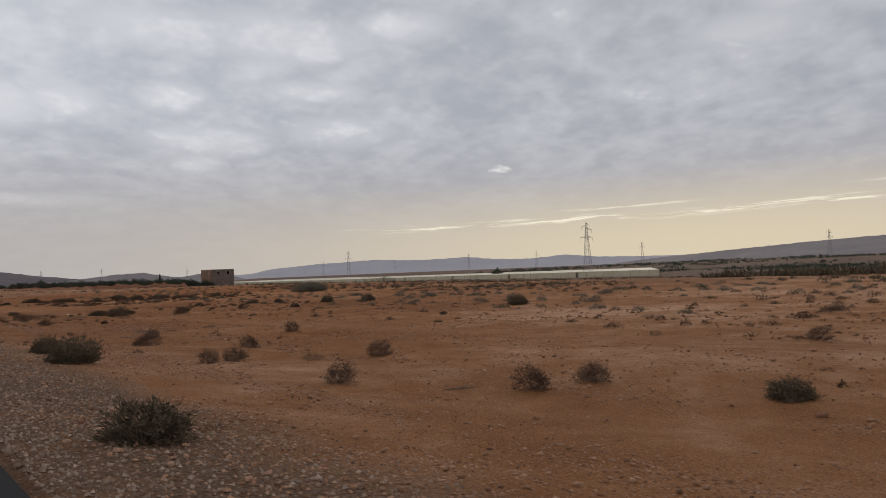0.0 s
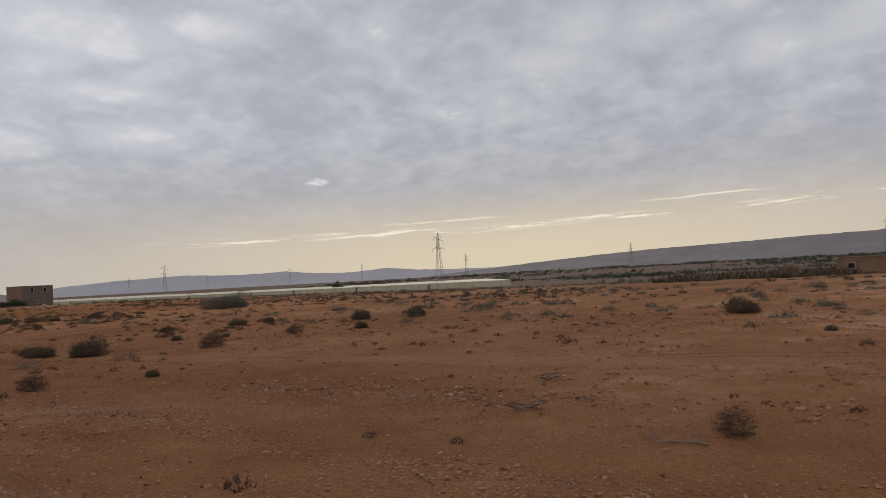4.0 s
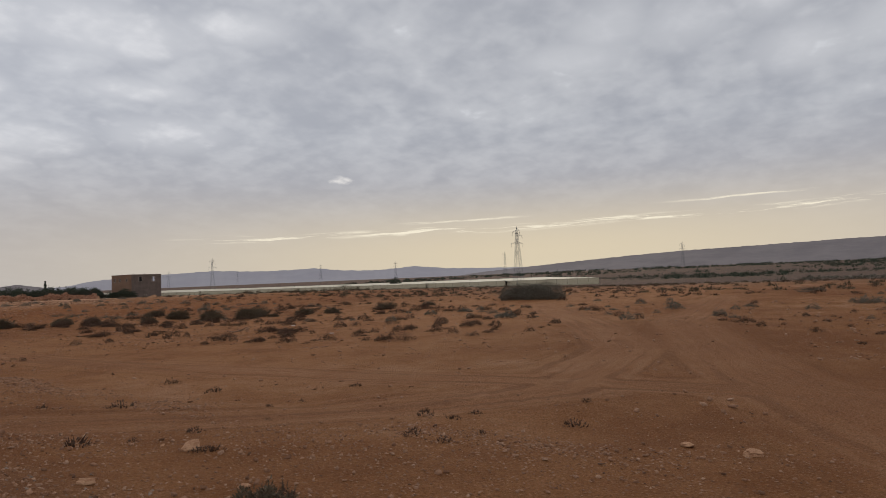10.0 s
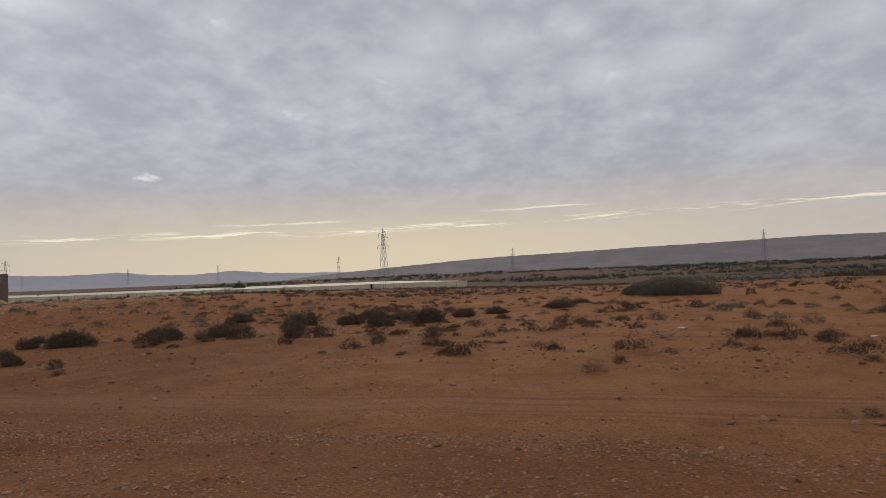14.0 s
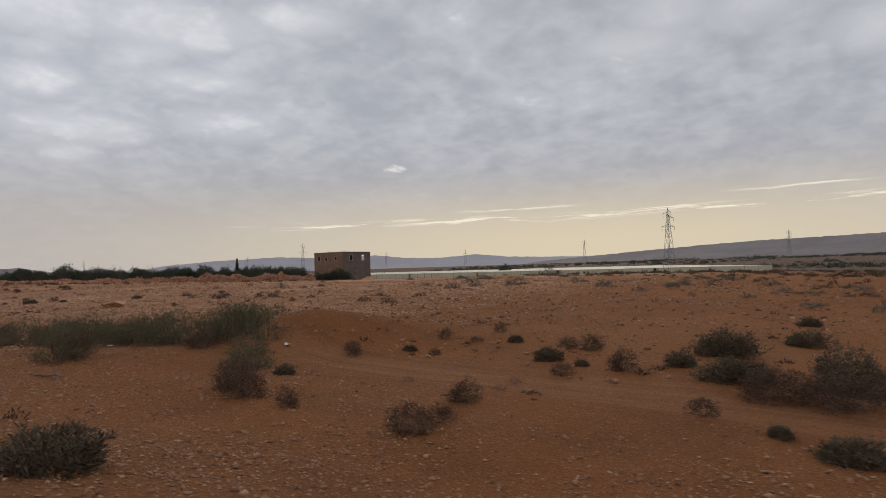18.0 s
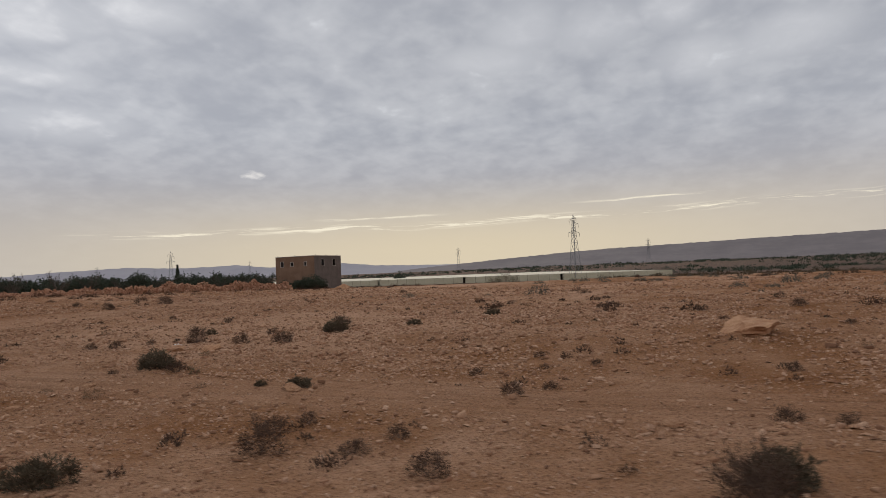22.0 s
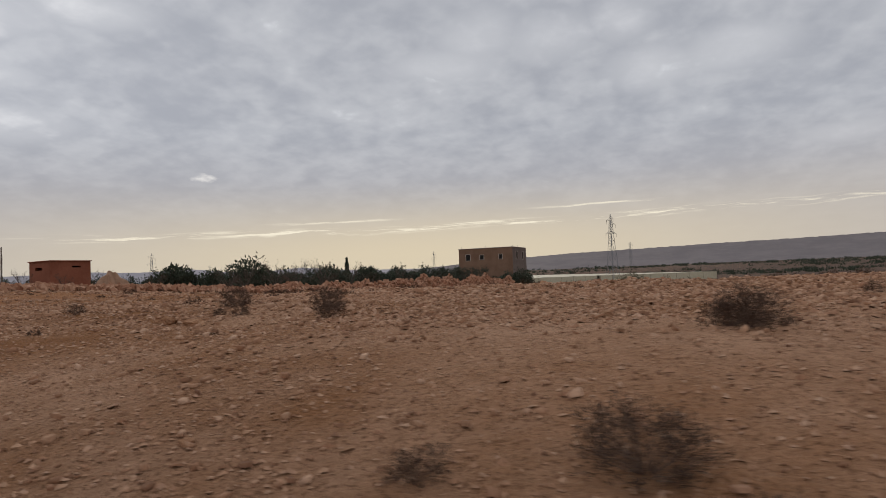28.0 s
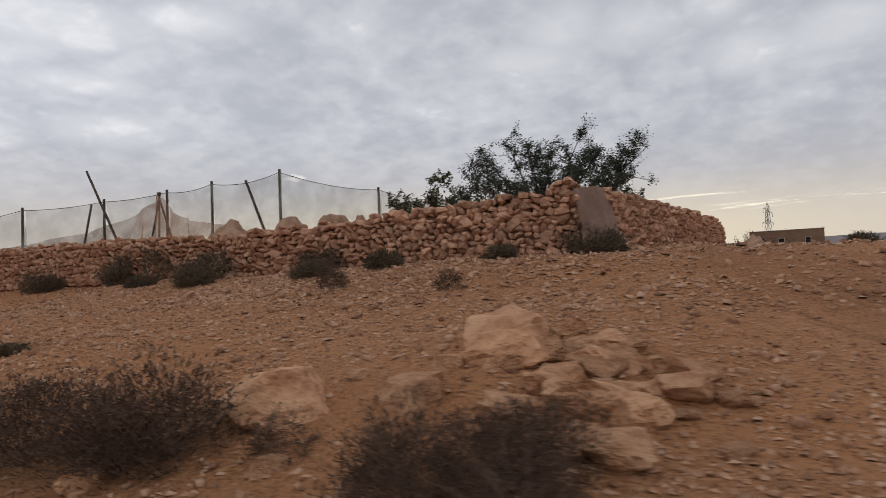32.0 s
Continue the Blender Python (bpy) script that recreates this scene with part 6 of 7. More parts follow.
def plastered_corner():
    """Battered cement buttress, wide at the foot, with a small dark opening."""
    x, y = 13.02, 291.40
    z = gz(x, y) - 0.1
    ob = thing("cement_buttress", x, y, z, "brown-grey cement-plastered buttress with a small square opening", "buttress", turn=-7)
    body = wall_with_openings(0.85, 1.35, 0.5, [(0.30, 0.50, 0.26, 0.56)])
    bmesh.ops.subdivide_edges(body, edges=body.edges, cuts=3, use_grid_fill=True)
    for v in body.verts:
        u = max(0.0, (v.co.z - 0.56) / 0.6)
        v.co.x = 0.42 + (v.co.x - 0.42) * (1 - 0.25 * u) + noise.noise(v.co * 3.0) * 0.04
        v.co.y += 0.16 * u + noise.noise(v.co * 4.0 + Vector((7, 0, 0))) * 0.03
        v.co.z += 0.12 * u
    part("plaster_body", body, CEMENT, ob)
    # a near-black panel stands in for the shade inside the opening
    bk = bmesh.new()
    box(bk, (0.25, 0.42, 0.2), (0.55, 0.46, 0.62))
    part("hollow", bk, DARK, ob, "near-black panel for the shade inside the opening")


plastered_corner()

FENCE_POSTS = [(8.6, 322.0, 2.3), (9.8, 318.2, 2.5), (11.2, 314.0, 2.6), (12.3, 311.2, 2.9), (13.3, 308.2, 3.0), (14.2, 306.2, 3.2), (14.75, 304.7, 3.38), (15.25, 302.2, 3.55),
               (20.0, 301.7, 3.4), (24.8, 301.4, 3.4), (29.5, 301.3, 3.5), (34.2, 301.2, 3.6), (36.0, 306.0, 3.5), (37.0, 312.0, 3.4)]


def net_fence():
    fence = tagged(new("net_fence"), "shade-net fence hung between thin dark posts", "fence")
    fence.location = (15.25, 302.2, gz(15.25, 302.2))
    o = np.array(fence.location)
    for x, y, top in FENCE_POSTS:
        V, F = [], []
        z = gz(x, y)
        beam(V, F, np.array((x, y, z - 0.2)) - o, np.array((x + 0.02, y, top)) - o, 0.055, 6, 0.045)
        part("post", mesh_from("post", V, F, WOOD), None, fence)
    rng = random.Random(4)
    for k, (a, b) in enumerate(zip(FENCE_POSTS[:-1], FENCE_POSTS[1:])):
        n, m = 12, 6
        V, F = [], []
        WV, WF = [], []
        za, zb = gz(a[0], a[1]), gz(b[0], b[1])
        bow = rng.uniform(0.05, 0.18)
        last = None
        for i in range(n + 1):
            u = i / n
            x, y = a[0] + (b[0] - a[0]) * u, a[1] + (b[1] - a[1]) * u
            top = a[2] + (b[2] - a[2]) * u - 0.10 - 0.95 * u * (1 - u) * bow * 4
            base = za + (zb - za) * u + 0.15
            for j in range(m + 1):
                v = j / m
                V.append(np.array((x + 0.10 * math.sin(9 * u + 5 * v + k), y + 0.10 * math.cos(7 * u + 4 * v), base + (top - base) * v)) - o)
            here = np.array((x, y, top)) - o
            if last is not None:
                beam(WV, WF, last, here, 0.012, 3)
            last = here
        for i in range(n):
            for j in range(m):
                F.append((i * (m + 1) + j, (i + 1) * (m + 1) + j, (i + 1) * (m + 1) + j + 1, i * (m + 1) + j + 1))
        net = part("net_panel", mesh_from("net_panel", V, F, NET, True), None, fence, "thin translucent pale shade net")
        part("wire", mesh_from("wire", WV, WF, WOOD), None, net)


net_fence()
for x, y, top, dx, dy in ((12.6, 305.6, 3.6, 0.75, -1.2), (13.3, 300.4, 2.85, 0.35, -0.9), (12.2, 308.0, 2.7, -0.3, 0.4), (22.5, 291.4, 1.95, 0.3, -0.1)):
    V, F = [], []
    z = gz(x, y)
    beam(V, F, (0, 0, -0.1 if x < 20 else 0.5), (-dx, -dy, top - z), 0.045, 6, 0.035)
    pl = thing("leaning_pole", x, y, z, "thin weathered wooden pole leaning askew behind the wall", "pole", "leaning poles")
    part("shaft", mesh_from("shaft", V, F, WOOD), None, pl)


def cloth_heap(x, y, w, h, seed, label="heap covered with brown netting and sackcloth", mat_=None, dz=0.0, peak=1.0):
    """A draped cone or mound with folds."""
    rng = random.Random(seed)
    n, m = 40, 12
    V, F = [(0, 0, h)], []
    ph = [rng.uniform(0, 6.28) for _ in range(4)]
    for j in range(1, m + 1):
        t = j / m
        for i in range(n):
            a = 2 * math.pi * i / n
            r = w * 0.5 * (t ** peak) * (1 + 0.13 * math.sin(3 * a + ph[0]) + 0.10 * math.sin(7 * a + ph[1]) * t + 0.06 * math.sin(13 * a + ph[2]))
            p = Vector((math.cos(a) * r, math.sin(a) * r * 0.8, h * (1 - t) + 0.05 * h * math.sin(5 * a + ph[3]) * t * (1 - t) * 4 - (0.15 if j == m else 0)))
            V.append(p + Vector((0.3, 0.3, 1.0)) * (noise.noise(p * 2.6 + Vector((seed, 0, 0))) * 0.20 * h + noise.noise(p * 7.0) * 0.05 * h))
    for i in range(n):
        F.append((0, 1 + i, 1 + (i + 1) % n))
        for j in range(m - 1):
            a, b = 1 + j * n + i, 1 + j * n + (i + 1) % n
            F.append((a, a + n, b + n, b))
    ob = thing("covered_heap", x, y, gz(x, y) + dz, label, "heap", "covered heaps", rng.uniform(0, 360))
    part("cover", mesh_from("cover", V, F, mat_ or TARP, True), None, ob)


cloth_heap(34.2, 289.8, 3.2, 1.55, 1, "conical heap covered with brown sackcloth", peak=0.9)
cloth_heap(30.5, 292.5, 5.0, 0.7, 2, "mound of brown earth beside the rubble bank", mat_=ROCK)


def draped_net():
    """Thin brown net slung over a tripod of poles, sagging to the ground on both sides."""
    top = [(12.7, 314.0, 1.55), (13.0, 311.5, 1.75), (13.4, 309.4, 1.95), (13.7, 307.8, 2.25), (13.95, 306.8, 2.65), (14.0, 306.3, 3.02), (13.95, 305.8, 2.62), (13.7, 304.9, 2.15), (13.5, 303.8, 1.9), (13.4, 302.6, 1.72)]
    ox, oy = 14.0, 306.3
    oz = gz(ox, oy)
    ob = thing("draped_net", ox, oy, oz, "thin brown net slung over a tripod of poles behind the wall", "net")
    V, F, m = [], [], 7
    for u in np.linspace(0, len(top) - 1, 46):
        x, y, z = (float(np.interp(u, range(len(top)), [p[k] for p in top])) for k in range(3))
        low = gz(x, y) + 0.1
        for j in range(m + 1):
            v = j / m
            V.append((x - ox - 0.5 * (1 - v) + 0.10 * math.sin(u * 5 + v * 4), y - oy + 0.08 * math.cos(u * 7 + v * 3), low + (z - low) * v - oz))
    for i in range(45):
        for j in range(m):
            a = i * (m + 1) + j
            F.append((a, a + m + 1, a + m + 2, a + 1))
    part("net", mesh_from("net", V, F, NET_BROWN, True), None, ob, "thin translucent brown net")
    for dx, dy in ((-0.55, 0.1), (0.45, 0.7), (0.2, -0.9)):
        V, F = [], []
        beam(V, F, (dx, dy, -0.1), (-dx * 0.08, -dy * 0.08, 3.1 - oz), 0.04, 6, 0.03)
        part("pole", mesh_from("pole", V, F, WOOD), None, ob)


draped_net()
cloth_heap(13.3, 302.3, 3.0, 1.65, 3, "mound of brown earth and sackcloth behind the wall", peak=0.75)
cloth_heap(13.7, 300.4, 1.8, 1.55, 7, "heap of folded brown netting behind the wall", peak=0.42)
cloth_heap(14.3, 299.3, 1.7, 1.52, 11, "heap of folded brown netting behind the wall", peak=0.40)
cloth_heap(14.0, 298.2, 1.1, 1.35, 12, peak=0.65)
cloth_heap(14.5, 297.3, 1.2, 1.42, 13, "heap of folded brown netting behind the wall", peak=0.42)
plant("dark_shrub", (12.7, 303.9, 1.9), (12.0, 305.2, 1.2), squash=1.5)
cloth_heap(26.0, 303.0, 3.0, 1.3, 8)
cloth_heap(32.0, 299.2, 3.0, 1.5, 9)
cloth_heap(126.0, 279.5, 4.5, 1.1, 10, "heap of pale building rubble beside the house", mat_=ROCK)


def rubble_bank(line, seed, count, hgt):
    """A long low bank of tipped field stones."""
    rng = random.Random(seed)
    hp = Heap()
    pts = [np.array(p, float) for p in line]
    us = np.linspace(0, len(pts) - 1, 70)
    zs = ground(np.interp(us, range(len(pts)), [q[0] for q in pts]), np.interp(us, range(len(pts)), [q[1] for q in pts]))
    for k in range(count):
        u = rng.random() * (len(pts) - 1)
        i = min(int(u), len(pts) - 2)
        p = pts[i] + (pts[i + 1] - pts[i]) * (u - i)
        off = rng.gauss(0, 0.55)
        lump = 0.55 + 0.9 * float(vnoise(np.array(u * 9.0), np.array(0.5), seed))
        z = float(np.interp(u, us, zs)) + max(0.0, hgt * min(1.6, max(0.25, (p[0] - 20) / 45)) * lump * (1 - abs(off) / 1.5)) * rng.uniform(0.4, 1.0)
        s = rng.uniform(0.22, 0.55)
        hp.add(RAW_LOOSE[rng.randrange(8)], turned(rng, p[0] + off * 0.4, p[1] - off, z, s, s * 0.9, s * 1.1, 40))
    return hp


bank = rubble_bank([(24, 291.5), (33, 289), (45, 288), (60, 287.5), (80, 286.5), (96, 284), (108, 281)], 3, 5200, 1.15)
tagged(new("rubble_bank", bank.mesh("rubble_bank", WALLSTONES)), "long bank of tipped reddish field stones", "rubble", kind="stuff")
earth = bmesh.new()
rows = []
for x, y in ((24, 292.3), (33, 289.8), (45, 288.8), (60, 288.3), (80, 287.3), (96, 284.8), (109, 281.8)):
    z = gz(x, y)
    rows.append([earth.verts.new((x, y + dy, z + dz * min(1.8, max(0.3, (x - 20) / 42)))) for dy, dz in ((-1.6, -0.15), (-0.5, 0.6), (0.6, 0.65), (2.4, -0.15))])
for a, b in zip(rows[:-1], rows[1:]):
    for j in range(3):
        earth.faces.new((a[j], b[j], b[j + 1], a[j + 1]))
bank_ob = part("earth_bank", earth, CEMENT)
bank_ob.data.materials[0] = ROCK
tagged(bank_ob, "low earth bank under the tipped stones", "bank", kind="structure")

pile_rng = random.Random(88)
pile = Heap()
for k in range(260):
    u, v = pile_rng.gauss(0, 0.62), pile_rng.gauss(0, 0.36)
    x, y, w = 14.3 + 0.75 * u + 0.66 * v, 72.5 - 0.66 * u + 0.75 * v, pile_rng.uniform(0.05, 0.15)
    hump = max(0.0, 0.30 * (1 - (u / 1.5) ** 2 - (v / 0.9) ** 2))
    pile.add(RAW_LOOSE[pile_rng.randrange(8)], turned(pile_rng, x, y, gz(x, y) + hump * pile_rng.uniform(0.2, 1.0), w * 1.2, w, w * 0.9, 35))
tagged(new("stone_pile", pile.mesh("stone_pile", DUSTY)), "low pile of tipped brown stones on the sand", "rubble", kind="stuff")

# ---- single rocks ----


def rock(x, y, w, k, tall=1.0):
    me = BIG_ROCKS[k % 6]
    rng = random.Random(int(x * 91 + y * 17))
    s, tall = w * 1.05, tall * (0.55 if y < 250 else 0.85)
    ob = new("rock", me)
    z = gz(x, y)
    ob.matrix_basis = pose(x + w * 0.3, y + w * 0.2, z + 0.17 * s * tall, rng.uniform(-14, 14), rng.uniform(-14, 14), rng.uniform(0, 360)) @ Matrix.Diagonal((s, s, s * tall, 1))
    tagged(ob, "angular weathered sandstone rock lying on the ground", "rock", "loose rocks")


for k, (x, y, w) in enumerate(((18.0, 193.9, 1.35), (3.5, 291.4, 0.91), (5.1, 290.1, 0.81), (3.8, 290.4, 0.54), (4.1, 289.2, 0.54), (3.6, 288.9, 0.44), (5.0, 288.7, 0.50), (2.9, 290.9, 0.24), (2.4, 292.1, 0.32), (4.4, 289.5, 0.44), (4.8, 288.4, 0.23), (4.4, 291.3, 0.19), (5.4, 288.1, 0.15), (4.5, 290.5, 0.27), (6.4, 282.4, 0.44), (6.1, 282.8, 0.43), (5.8, 282.2, 0.35), (5.1, 282.7, 0.32), (4.4, 282.4, 0.33), (4.1, 281.8, 0.25), (5.3, 282.3, 0.23), (3.5, 281.6, 0.33), (5.1, 283.3, 0.23), (8.4, 278.1, 0.57), (7.0, 279.1, 0.34), (7.8, 279.7, 0.29), (5.9, 222.3, 0.35), (9.3, 223.7, 0.28), (8.7, 223.4, 0.23), (9.0, 259.1, 0.30))):
    rock(x, y, w, k + 0)
for k, (x, y, w) in enumerate(((4.3, 259.9, 0.15), (4.2, 260.1, 0.09), (4.5, 275.4, 0.33), (4.3, 273.5, 0.38), (4.1, 271.6, 0.29), (4.6, 269.9, 0.14), (4.6, 272.5, 0.16), (5.8, 273.5, 0.17), (2.9, 273.7, 0.14), (9.4, 274.5, 0.27), (9.0, 252.2, 0.18), (9.1, 259.9, 0.36), (3.8, 254.4, 0.11), (7.1, 204.8, 0.19), (13.9, 207.5, 0.48), (9.1, 205.7, 0.22), (5.1, 209.6, 0.14), (10.1, 202.4, 0.28), (13.7, 208.6, 0.56), (9.0, 195.0, 0.24), (8.5, 196.2, 0.15), (9.7, 201.3, 0.29), (6.1, 180.6, 0.28), (9.9, 181.5, 0.37), (4.1, 182.7, 0.19), (4.2, 58.0, 0.20), (9.1, 58.6, 0.24), (10.2, 79.8, 0.19), (11.6, 87.7, 0.22), (5.4, 91.1, 0.14))):
    rock(x, y, w, k + 3)
for k, (x, y, w) in enumerate(((6.5, 93.6, 0.30), (11.4, 86.7, 0.28), (4.3, 92.3, 0.18), (4.7, 290.0, 0.69), (3.8, 289.6, 0.43), (4.9, 289.3, 0.43), (3.5, 289.2, 0.30), (9.0, 283.3, 0.56), (5.4, 283.6, 0.46), (5.8, 283.2, 0.35), (6.5, 283.4, 0.45), (10.0, 283.8, 0.63), (2.7, 288.0, 0.23), (7.3, 282.9, 0.32))):
    rock(x, y, w, k + 6)

jumble = random.Random(290)          # jumble of tipped blocks beside the road
for k in range(46):
    u = jumble.random()
    rock(4.2 + 1.5 * u + jumble.gauss(0, 0.32), 288.9 + 1.1 * u + jumble.gauss(0, 0.48), jumble.choice((0.12, 0.16, 0.2, 0.26, 0.32, 0.4)), k, jumble.uniform(0.8, 1.3))

# ---- litter ----


def litter(name, label, x, y, size, material, seed):
    """A crumpled scrap of film or card."""
    rng = random.Random(seed)
    n = 6
    V, F = [], []
    for i in range(n + 1):
        for j in range(n + 1):
            V.append(((i / n - 0.5) * size + rng.gauss(0, size * 0.05), (j / n - 0.5) * size * 0.55 + rng.gauss(0, size * 0.05), 0.02 + abs(rng.gauss(0, size * 0.10))))
    for i in range(n):
        for j in range(n):
            a = i * (n + 1) + j
            F.append((a, a + n + 1, a + n + 2, a + 1))
    ob = new(name, mesh_from(name, V, F, material))
    ob.matrix_basis = pose(x, y, gz(x, y), 0, 0, rng.uniform(0, 360))
    tagged(ob, label, "litter", "scattered litter")


litter("plastic_bag", "crumpled blue plastic bag on the stones", 6.9, 278.6, 0.32, LITTER_BLUE, 1)
for k, (x, y, s) in enumerate(((12.4, 171.6, 0.4), (9.5, 175.5, 0.25), (13.0, 152.0, 0.45), (30.5, 113.0, 0.5),
                               (16.0, 178.5, 0.3), (11.2, 178.0, 0.3), (14.5, 209.3, 0.5), (17.0, 76.0, 0.4), (34.0, 120.0, 0.6), (20.0, 153.0, 0.45), (9.0, 62.5, 0.3), (5.0, 286.8, 0.16))):
    litter("plastic_scrap", "crumpled scrap of white plastic film on the ground", x, y, s * 0.6, LITTER_WHITE, 10 + k)


def dead_branch(x, y, size, seed):
    rng = random.Random(seed)
    a = rng.uniform(0, 6.28)
    ob = thing("dead_branch", x, y, gz(x, y), "dry grey dead branch lying on the sand", "branch", "dead branches")
    stem = [np.array([math.cos(a + 0.5 * math.sin(k)) * (k / 4 - 0.5), math.sin(a + 0.5 * math.sin(k)) * (k / 4 - 0.5), 0.03 + 0.03 * (k % 2)]) * size for k in range(5)]
    V, F = tube(stem, [0.022 * size, 0.020 * size, 0.017 * size, 0.014 * size, 0.009 * size], 5)
    part("stem", mesh_from("stem", V, F, TWIG), None, ob)
    for k in range(10):
        i = rng.randrange(4)
        p = stem[i] + (stem[i + 1] - stem[i]) * rng.random()
        b = a + rng.choice((-1, 1)) * rng.uniform(0.4, 1.3)
        q = p + np.array([math.cos(b), math.sin(b), rng.uniform(0.0, 0.4)]) * size * rng.uniform(0.2, 0.5)
        r = q + np.array([rng.gauss(0, 0.12), rng.gauss(0, 0.12), rng.uniform(-0.05, 0.12)]) * size
        V, F = tube((p, q, r), (0.013 * size, 0.008 * size, 0.003 * size))
        part("twig", mesh_from("twig", V, F, TWIG), None, ob)


for k, (x, y, s) in enumerate(((13.2, 40.0, 1.2), (11.0, 36.5, 0.9), (8.2, 33.0, 0.7), (17.5, 41.5, 1.3), (14.5, 64.0, 1.3), (15.8, 66.5, 1.2), (13.4, 68.0, 0.9), (30.0, 121.0, 1.6), (13.0, 172.5, 1.0), (9.0, 280.0, 0.9), (6.2, 171.0, 0.8), (8.0, 78.5, 0.6), (11.5, 12.0, 0.9))):
    dead_branch(x, y, s, 50 + k)

# ---- stones of the ground: the nearest as single parts, the rest joined ----
srng = np.random.default_rng(2024)
prng = random.Random(5)


# windrows of stones thrown up along the road and the tracks: polylines and half widths
WINDROWS = [([(7.4, -4), (7.6, 20), (8.0, 42), (8.9, 58)], 0.7), ([(14.0, -4), (13.5, 9), (13.9, 18), (14.6, 36), (14.0, 44), (15.0, 52)], 0.9),
            ([(10.8, 86), (9.3, 94), (10.3, 102), (11.4, 116), (11.3, 124), (10.5, 140)], 0.8), ([(5.0, 213.5), (9.6, 214.9), (17.7, 219.0), (30, 221.5)], 1.3),
            ([(4.2, 221), (8.0, 221.8), (13.0, 223.6), (24, 226.0)], 1.0), ([(4.0, 281.2), (5.2, 283.2), (9.0, 284.4)], 0.7), ([(6.0, 277.5), (9.5, 278.2), (14, 278.6)], 0.8)]


def windrow(x, y):
    w = np.zeros(np.shape(x))
    for line, half in WINDROWS:
        w = np.maximum(w, 1 - ease(half * 0.3, half * 1.4, seg_dist(x, y, line)))
    return w * np.clip(vnoise(x / 1.7, y / 2.6, 23) * 2.2 - 0.45, 0.0, 1.0)


def stony(x, y):
    """How thickly the soil is strewn with stones, about 0 to 2."""
    d = vnoise(x / 7.0, y / 7.0, 17) * 0.55 + vnoise(x / 1.9, y / 1.9, 18) * 0.45
    patch = np.clip((d - 0.20) * 2.0, 0.08, 1.0)
    zone = 0.34 + 1.08 * ease(150, 196, y) + 0.60 * ease(276, 288, y)
    zone = zone * (1 - 0.6 * ease(84, 90, y) * (1 - ease(105, 125, y)))
    zone = zone + np.where(y < 165, 0.62 * (1 - ease(6.5, 10.5, x + (vnoise(x / 4, y / 4, 19) - 0.5) * 4)), 0)
    return patch * zone * (1 - np.where(y > 270, 0.3, 0.78) * track_at(x, y)) + 1.3 * windrow(x, y)


def scatter_mesh(name, material, P, S, tilt, shapes=RAW_LOOSE):
    """Stones at the places P with sizes S (n x 3), each turned at random, as one mesh."""
    kinds = srng.integers(0, len(shapes), len(P))
    Vs, Fs, base = [], [], 0
    for k, (V, F) in enumerate(shapes):
        m = kinds == k
        n = int(m.sum())
        a = srng.uniform(0, 2 * math.pi, n)
        rx, ry = np.radians(srng.uniform(-tilt, tilt, (2, n)))
        Q = V[None] * S[m][:, None, :]
        y1 = Q[..., 1] * np.cos(rx)[:, None] - Q[..., 2] * np.sin(rx)[:, None]
        z1 = Q[..., 1] * np.sin(rx)[:, None] + Q[..., 2] * np.cos(rx)[:, None]
        x2 = Q[..., 0] * np.cos(ry)[:, None] + z1 * np.sin(ry)[:, None]
        z2 = -Q[..., 0] * np.sin(ry)[:, None] + z1 * np.cos(ry)[:, None]
        x3 = x2 * np.cos(a)[:, None] - y1 * np.sin(a)[:, None]
        y3 = x2 * np.sin(a)[:, None] + y1 * np.cos(a)[:, None]
        W = np.stack([x3, y3, z2], -1) + P[m][:, None, :]
        Vs.append(W.reshape(-1, 3))
        T = np.array(F)
        Fs.append((T[None] + (np.arange(n) * len(V))[:, None, None] + base).reshape(-1, 3))
        base += n * len(V)
    return tri_mesh(name, np.concatenate(Vs), np.concatenate(Fs), material)


def strew(per_m2, x0, x1, y0, y1, small, big, power):
    """Places and sizes of stones over a strip of ground."""
    n = int(per_m2 * (x1 - x0) * (y1 - y0))
    x, y = srng.uniform(x0, x1, n), srng.uniform(y0, y1, n)
    ok = (srng.random(n) * 1.35 < stony(x, y)) & (x > road_x(y) + 0.6)
    x, y = x[ok], y[ok]
    s = small + (big - small) * srng.random(len(x)) ** power * (0.75 + 0.3 * ease(180, 290, y))
    P = np.stack([x, y, ground(x, y) + 0.10 * s + 0.004], -1)
    return P, np.stack([s * srng.uniform(0.9, 1.7, len(s)), s, s * srng.uniform(0.35, 0.85, len(s))], -1)


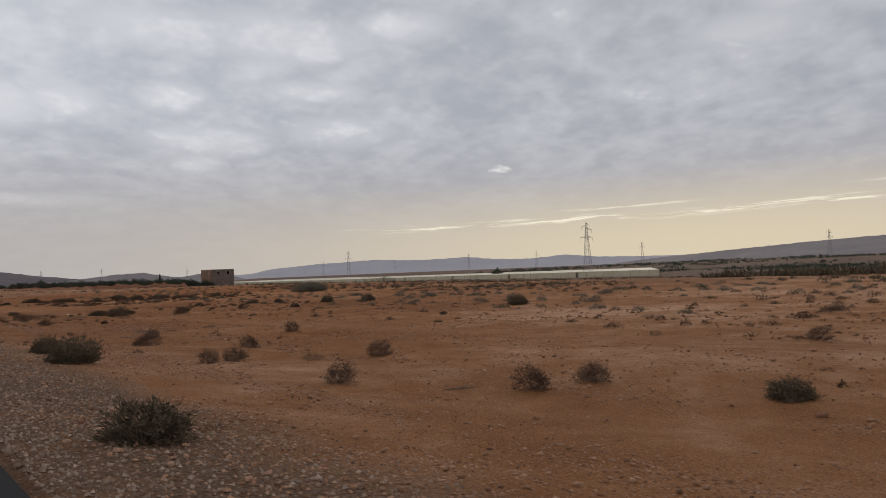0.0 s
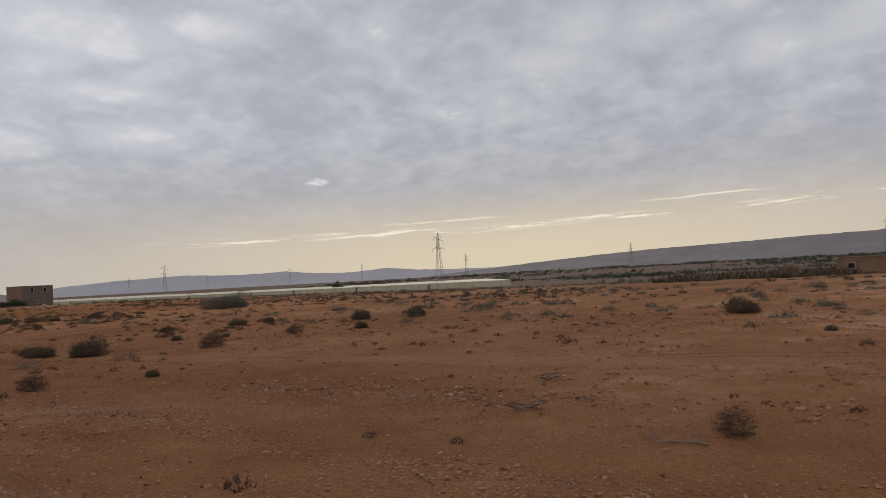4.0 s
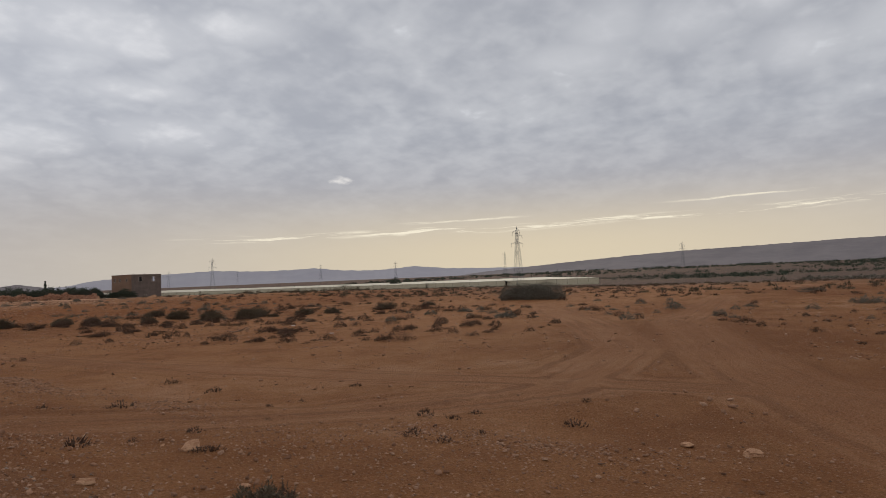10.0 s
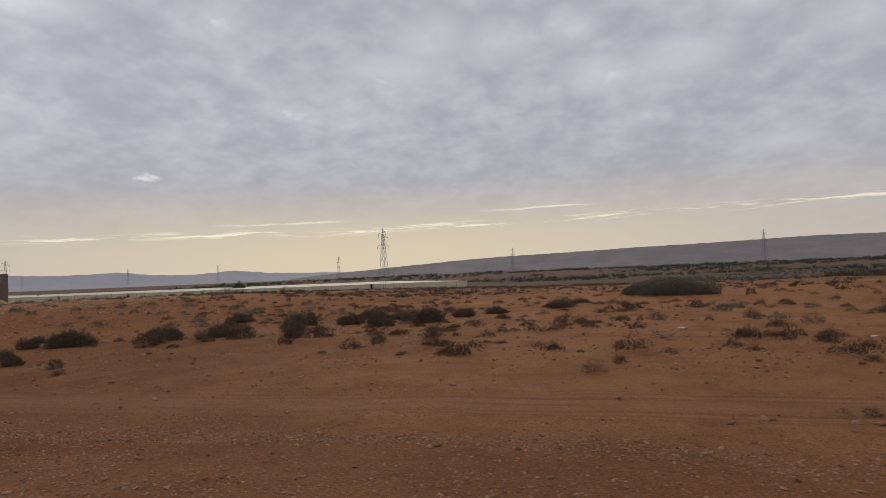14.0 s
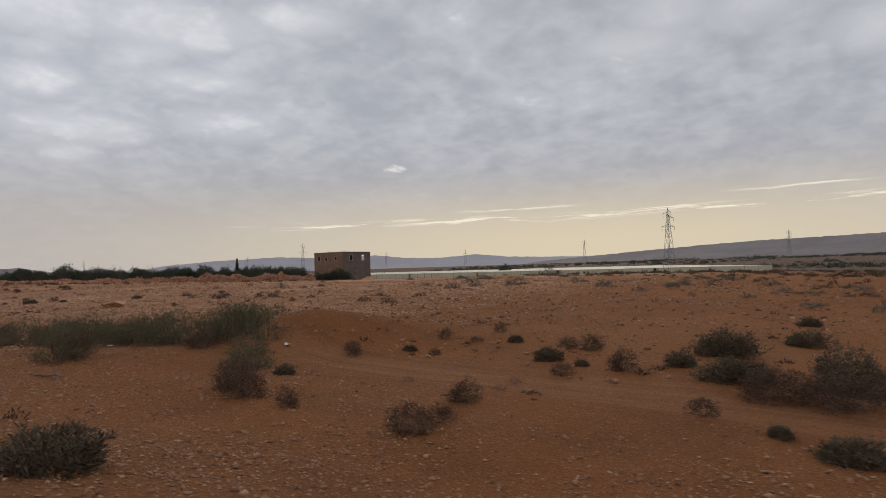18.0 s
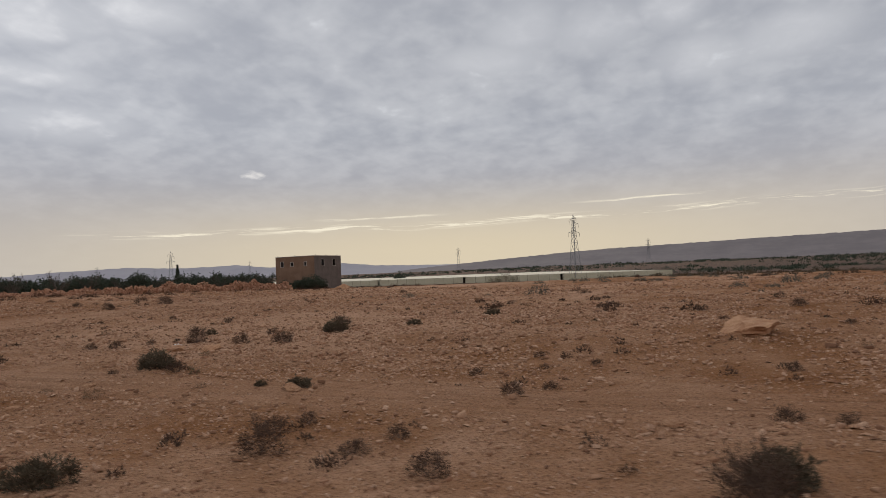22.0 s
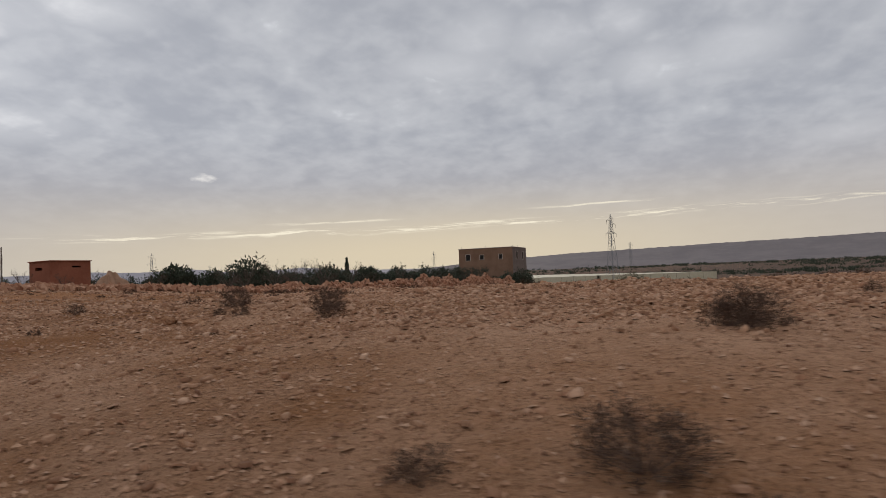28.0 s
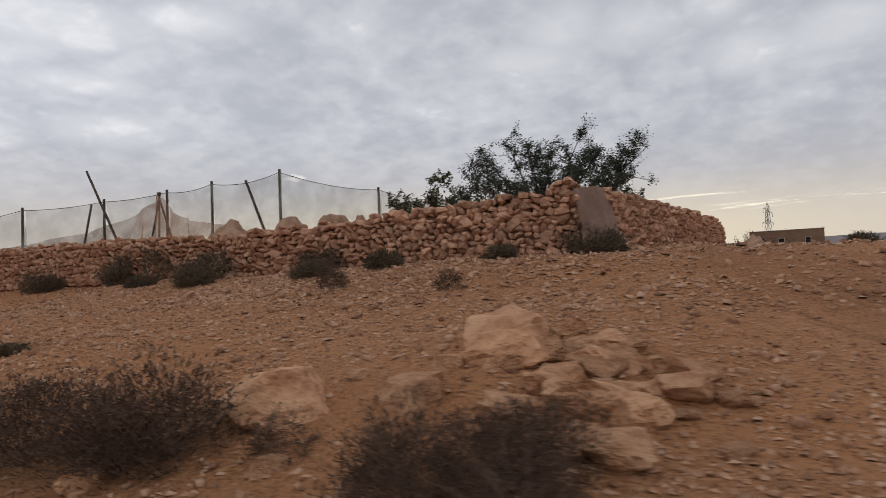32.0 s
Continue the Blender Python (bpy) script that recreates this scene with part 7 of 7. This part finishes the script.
fields = [strew(46, 1.6, 13.5, -4, 318, 0.028, 0.105, 5.0), strew(20, 13.5, 30, -4, 318, 0.05, 0.17, 3.0), strew(5, 30, 64, -4, 300, 0.10, 0.26, 3.0),
          strew(9, 8.5, 36, 178, 300, 0.07, 0.15, 2.6)]
P, S = (np.concatenate([f[k] for f in fields]) for k in (0, 1))
near = np.flatnonzero((S[:, 1] > 0.065) & (S[:, 1] < 0.10) & (P[:, 0] < 11))
near = srng.permutation(near)[:300]
for i in near:
    part("stone", LOOSE[prng.randrange(8)], None, GROUND, "", pose(*P[i], prng.uniform(-15, 15), prng.uniform(-15, 15), prng.uniform(0, 360)) @ Matrix.Diagonal((*S[i], 1)))
rest = np.ones(len(P), bool)
rest[near] = False
for dusty in (True, False):          # duller stones on the red sand, paler ones on the stony rise
    pick = rest & ((P[:, 1] < 176) == dusty)
    label = "countless small dusty brown stones scattered over the red sand" if dusty else "countless small pale stones scattered over the stony rise"
    tagged(new("scattered_stones", scatter_mesh("scattered_stones", DUSTY if dusty else STONES, P[pick], S[pick], 20)), label, "stones", kind="stuff")
P, S = strew(140, 1.5, 14.0, -4, 305, 0.022, 0.070, 2.0)
for dusty in (True, False):
    pick = (P[:, 1] < 176) == dusty
    tagged(new("scattered_grit", scatter_mesh("scattered_grit", DUSTY if dusty else STONES, P[pick], S[pick], 16, RAW_TINY)), "fine angular grit strewn over the soil", "grit", kind="stuff")
P, S = strew(46, 8.0, 40, 176, 300, 0.045, 0.13, 2.2)
tagged(new("scattered_chips", scatter_mesh("scattered_chips", STONES, P, S, 22, RAW_TINY)), "angular stone chips covering the stony rise", "stones", kind="stuff")

N = 130000
y = srng.uniform(-4, 130, N)
off = 0.35 + 3.6 * srng.random(N) ** 1.2
keep = (srng.random(N) < 1.15 - 0.28 * off) & ((y < 80) | (srng.random(N) < 0.25))
x, y = (road_x(y) + off)[keep], y[keep]
s = 0.016 + 0.050 * srng.random(len(x)) ** 2
P = np.stack([x, y, ground(x, y) + 0.10 * s], -1)
tagged(new("shoulder_gravel", scatter_mesh("shoulder_gravel", GRAVEL, P, np.stack([s * 1.3, s, s * 0.9], -1), 25, RAW_TINY)), "brown-grey gravel of the road shoulder", "gravel", kind="stuff")
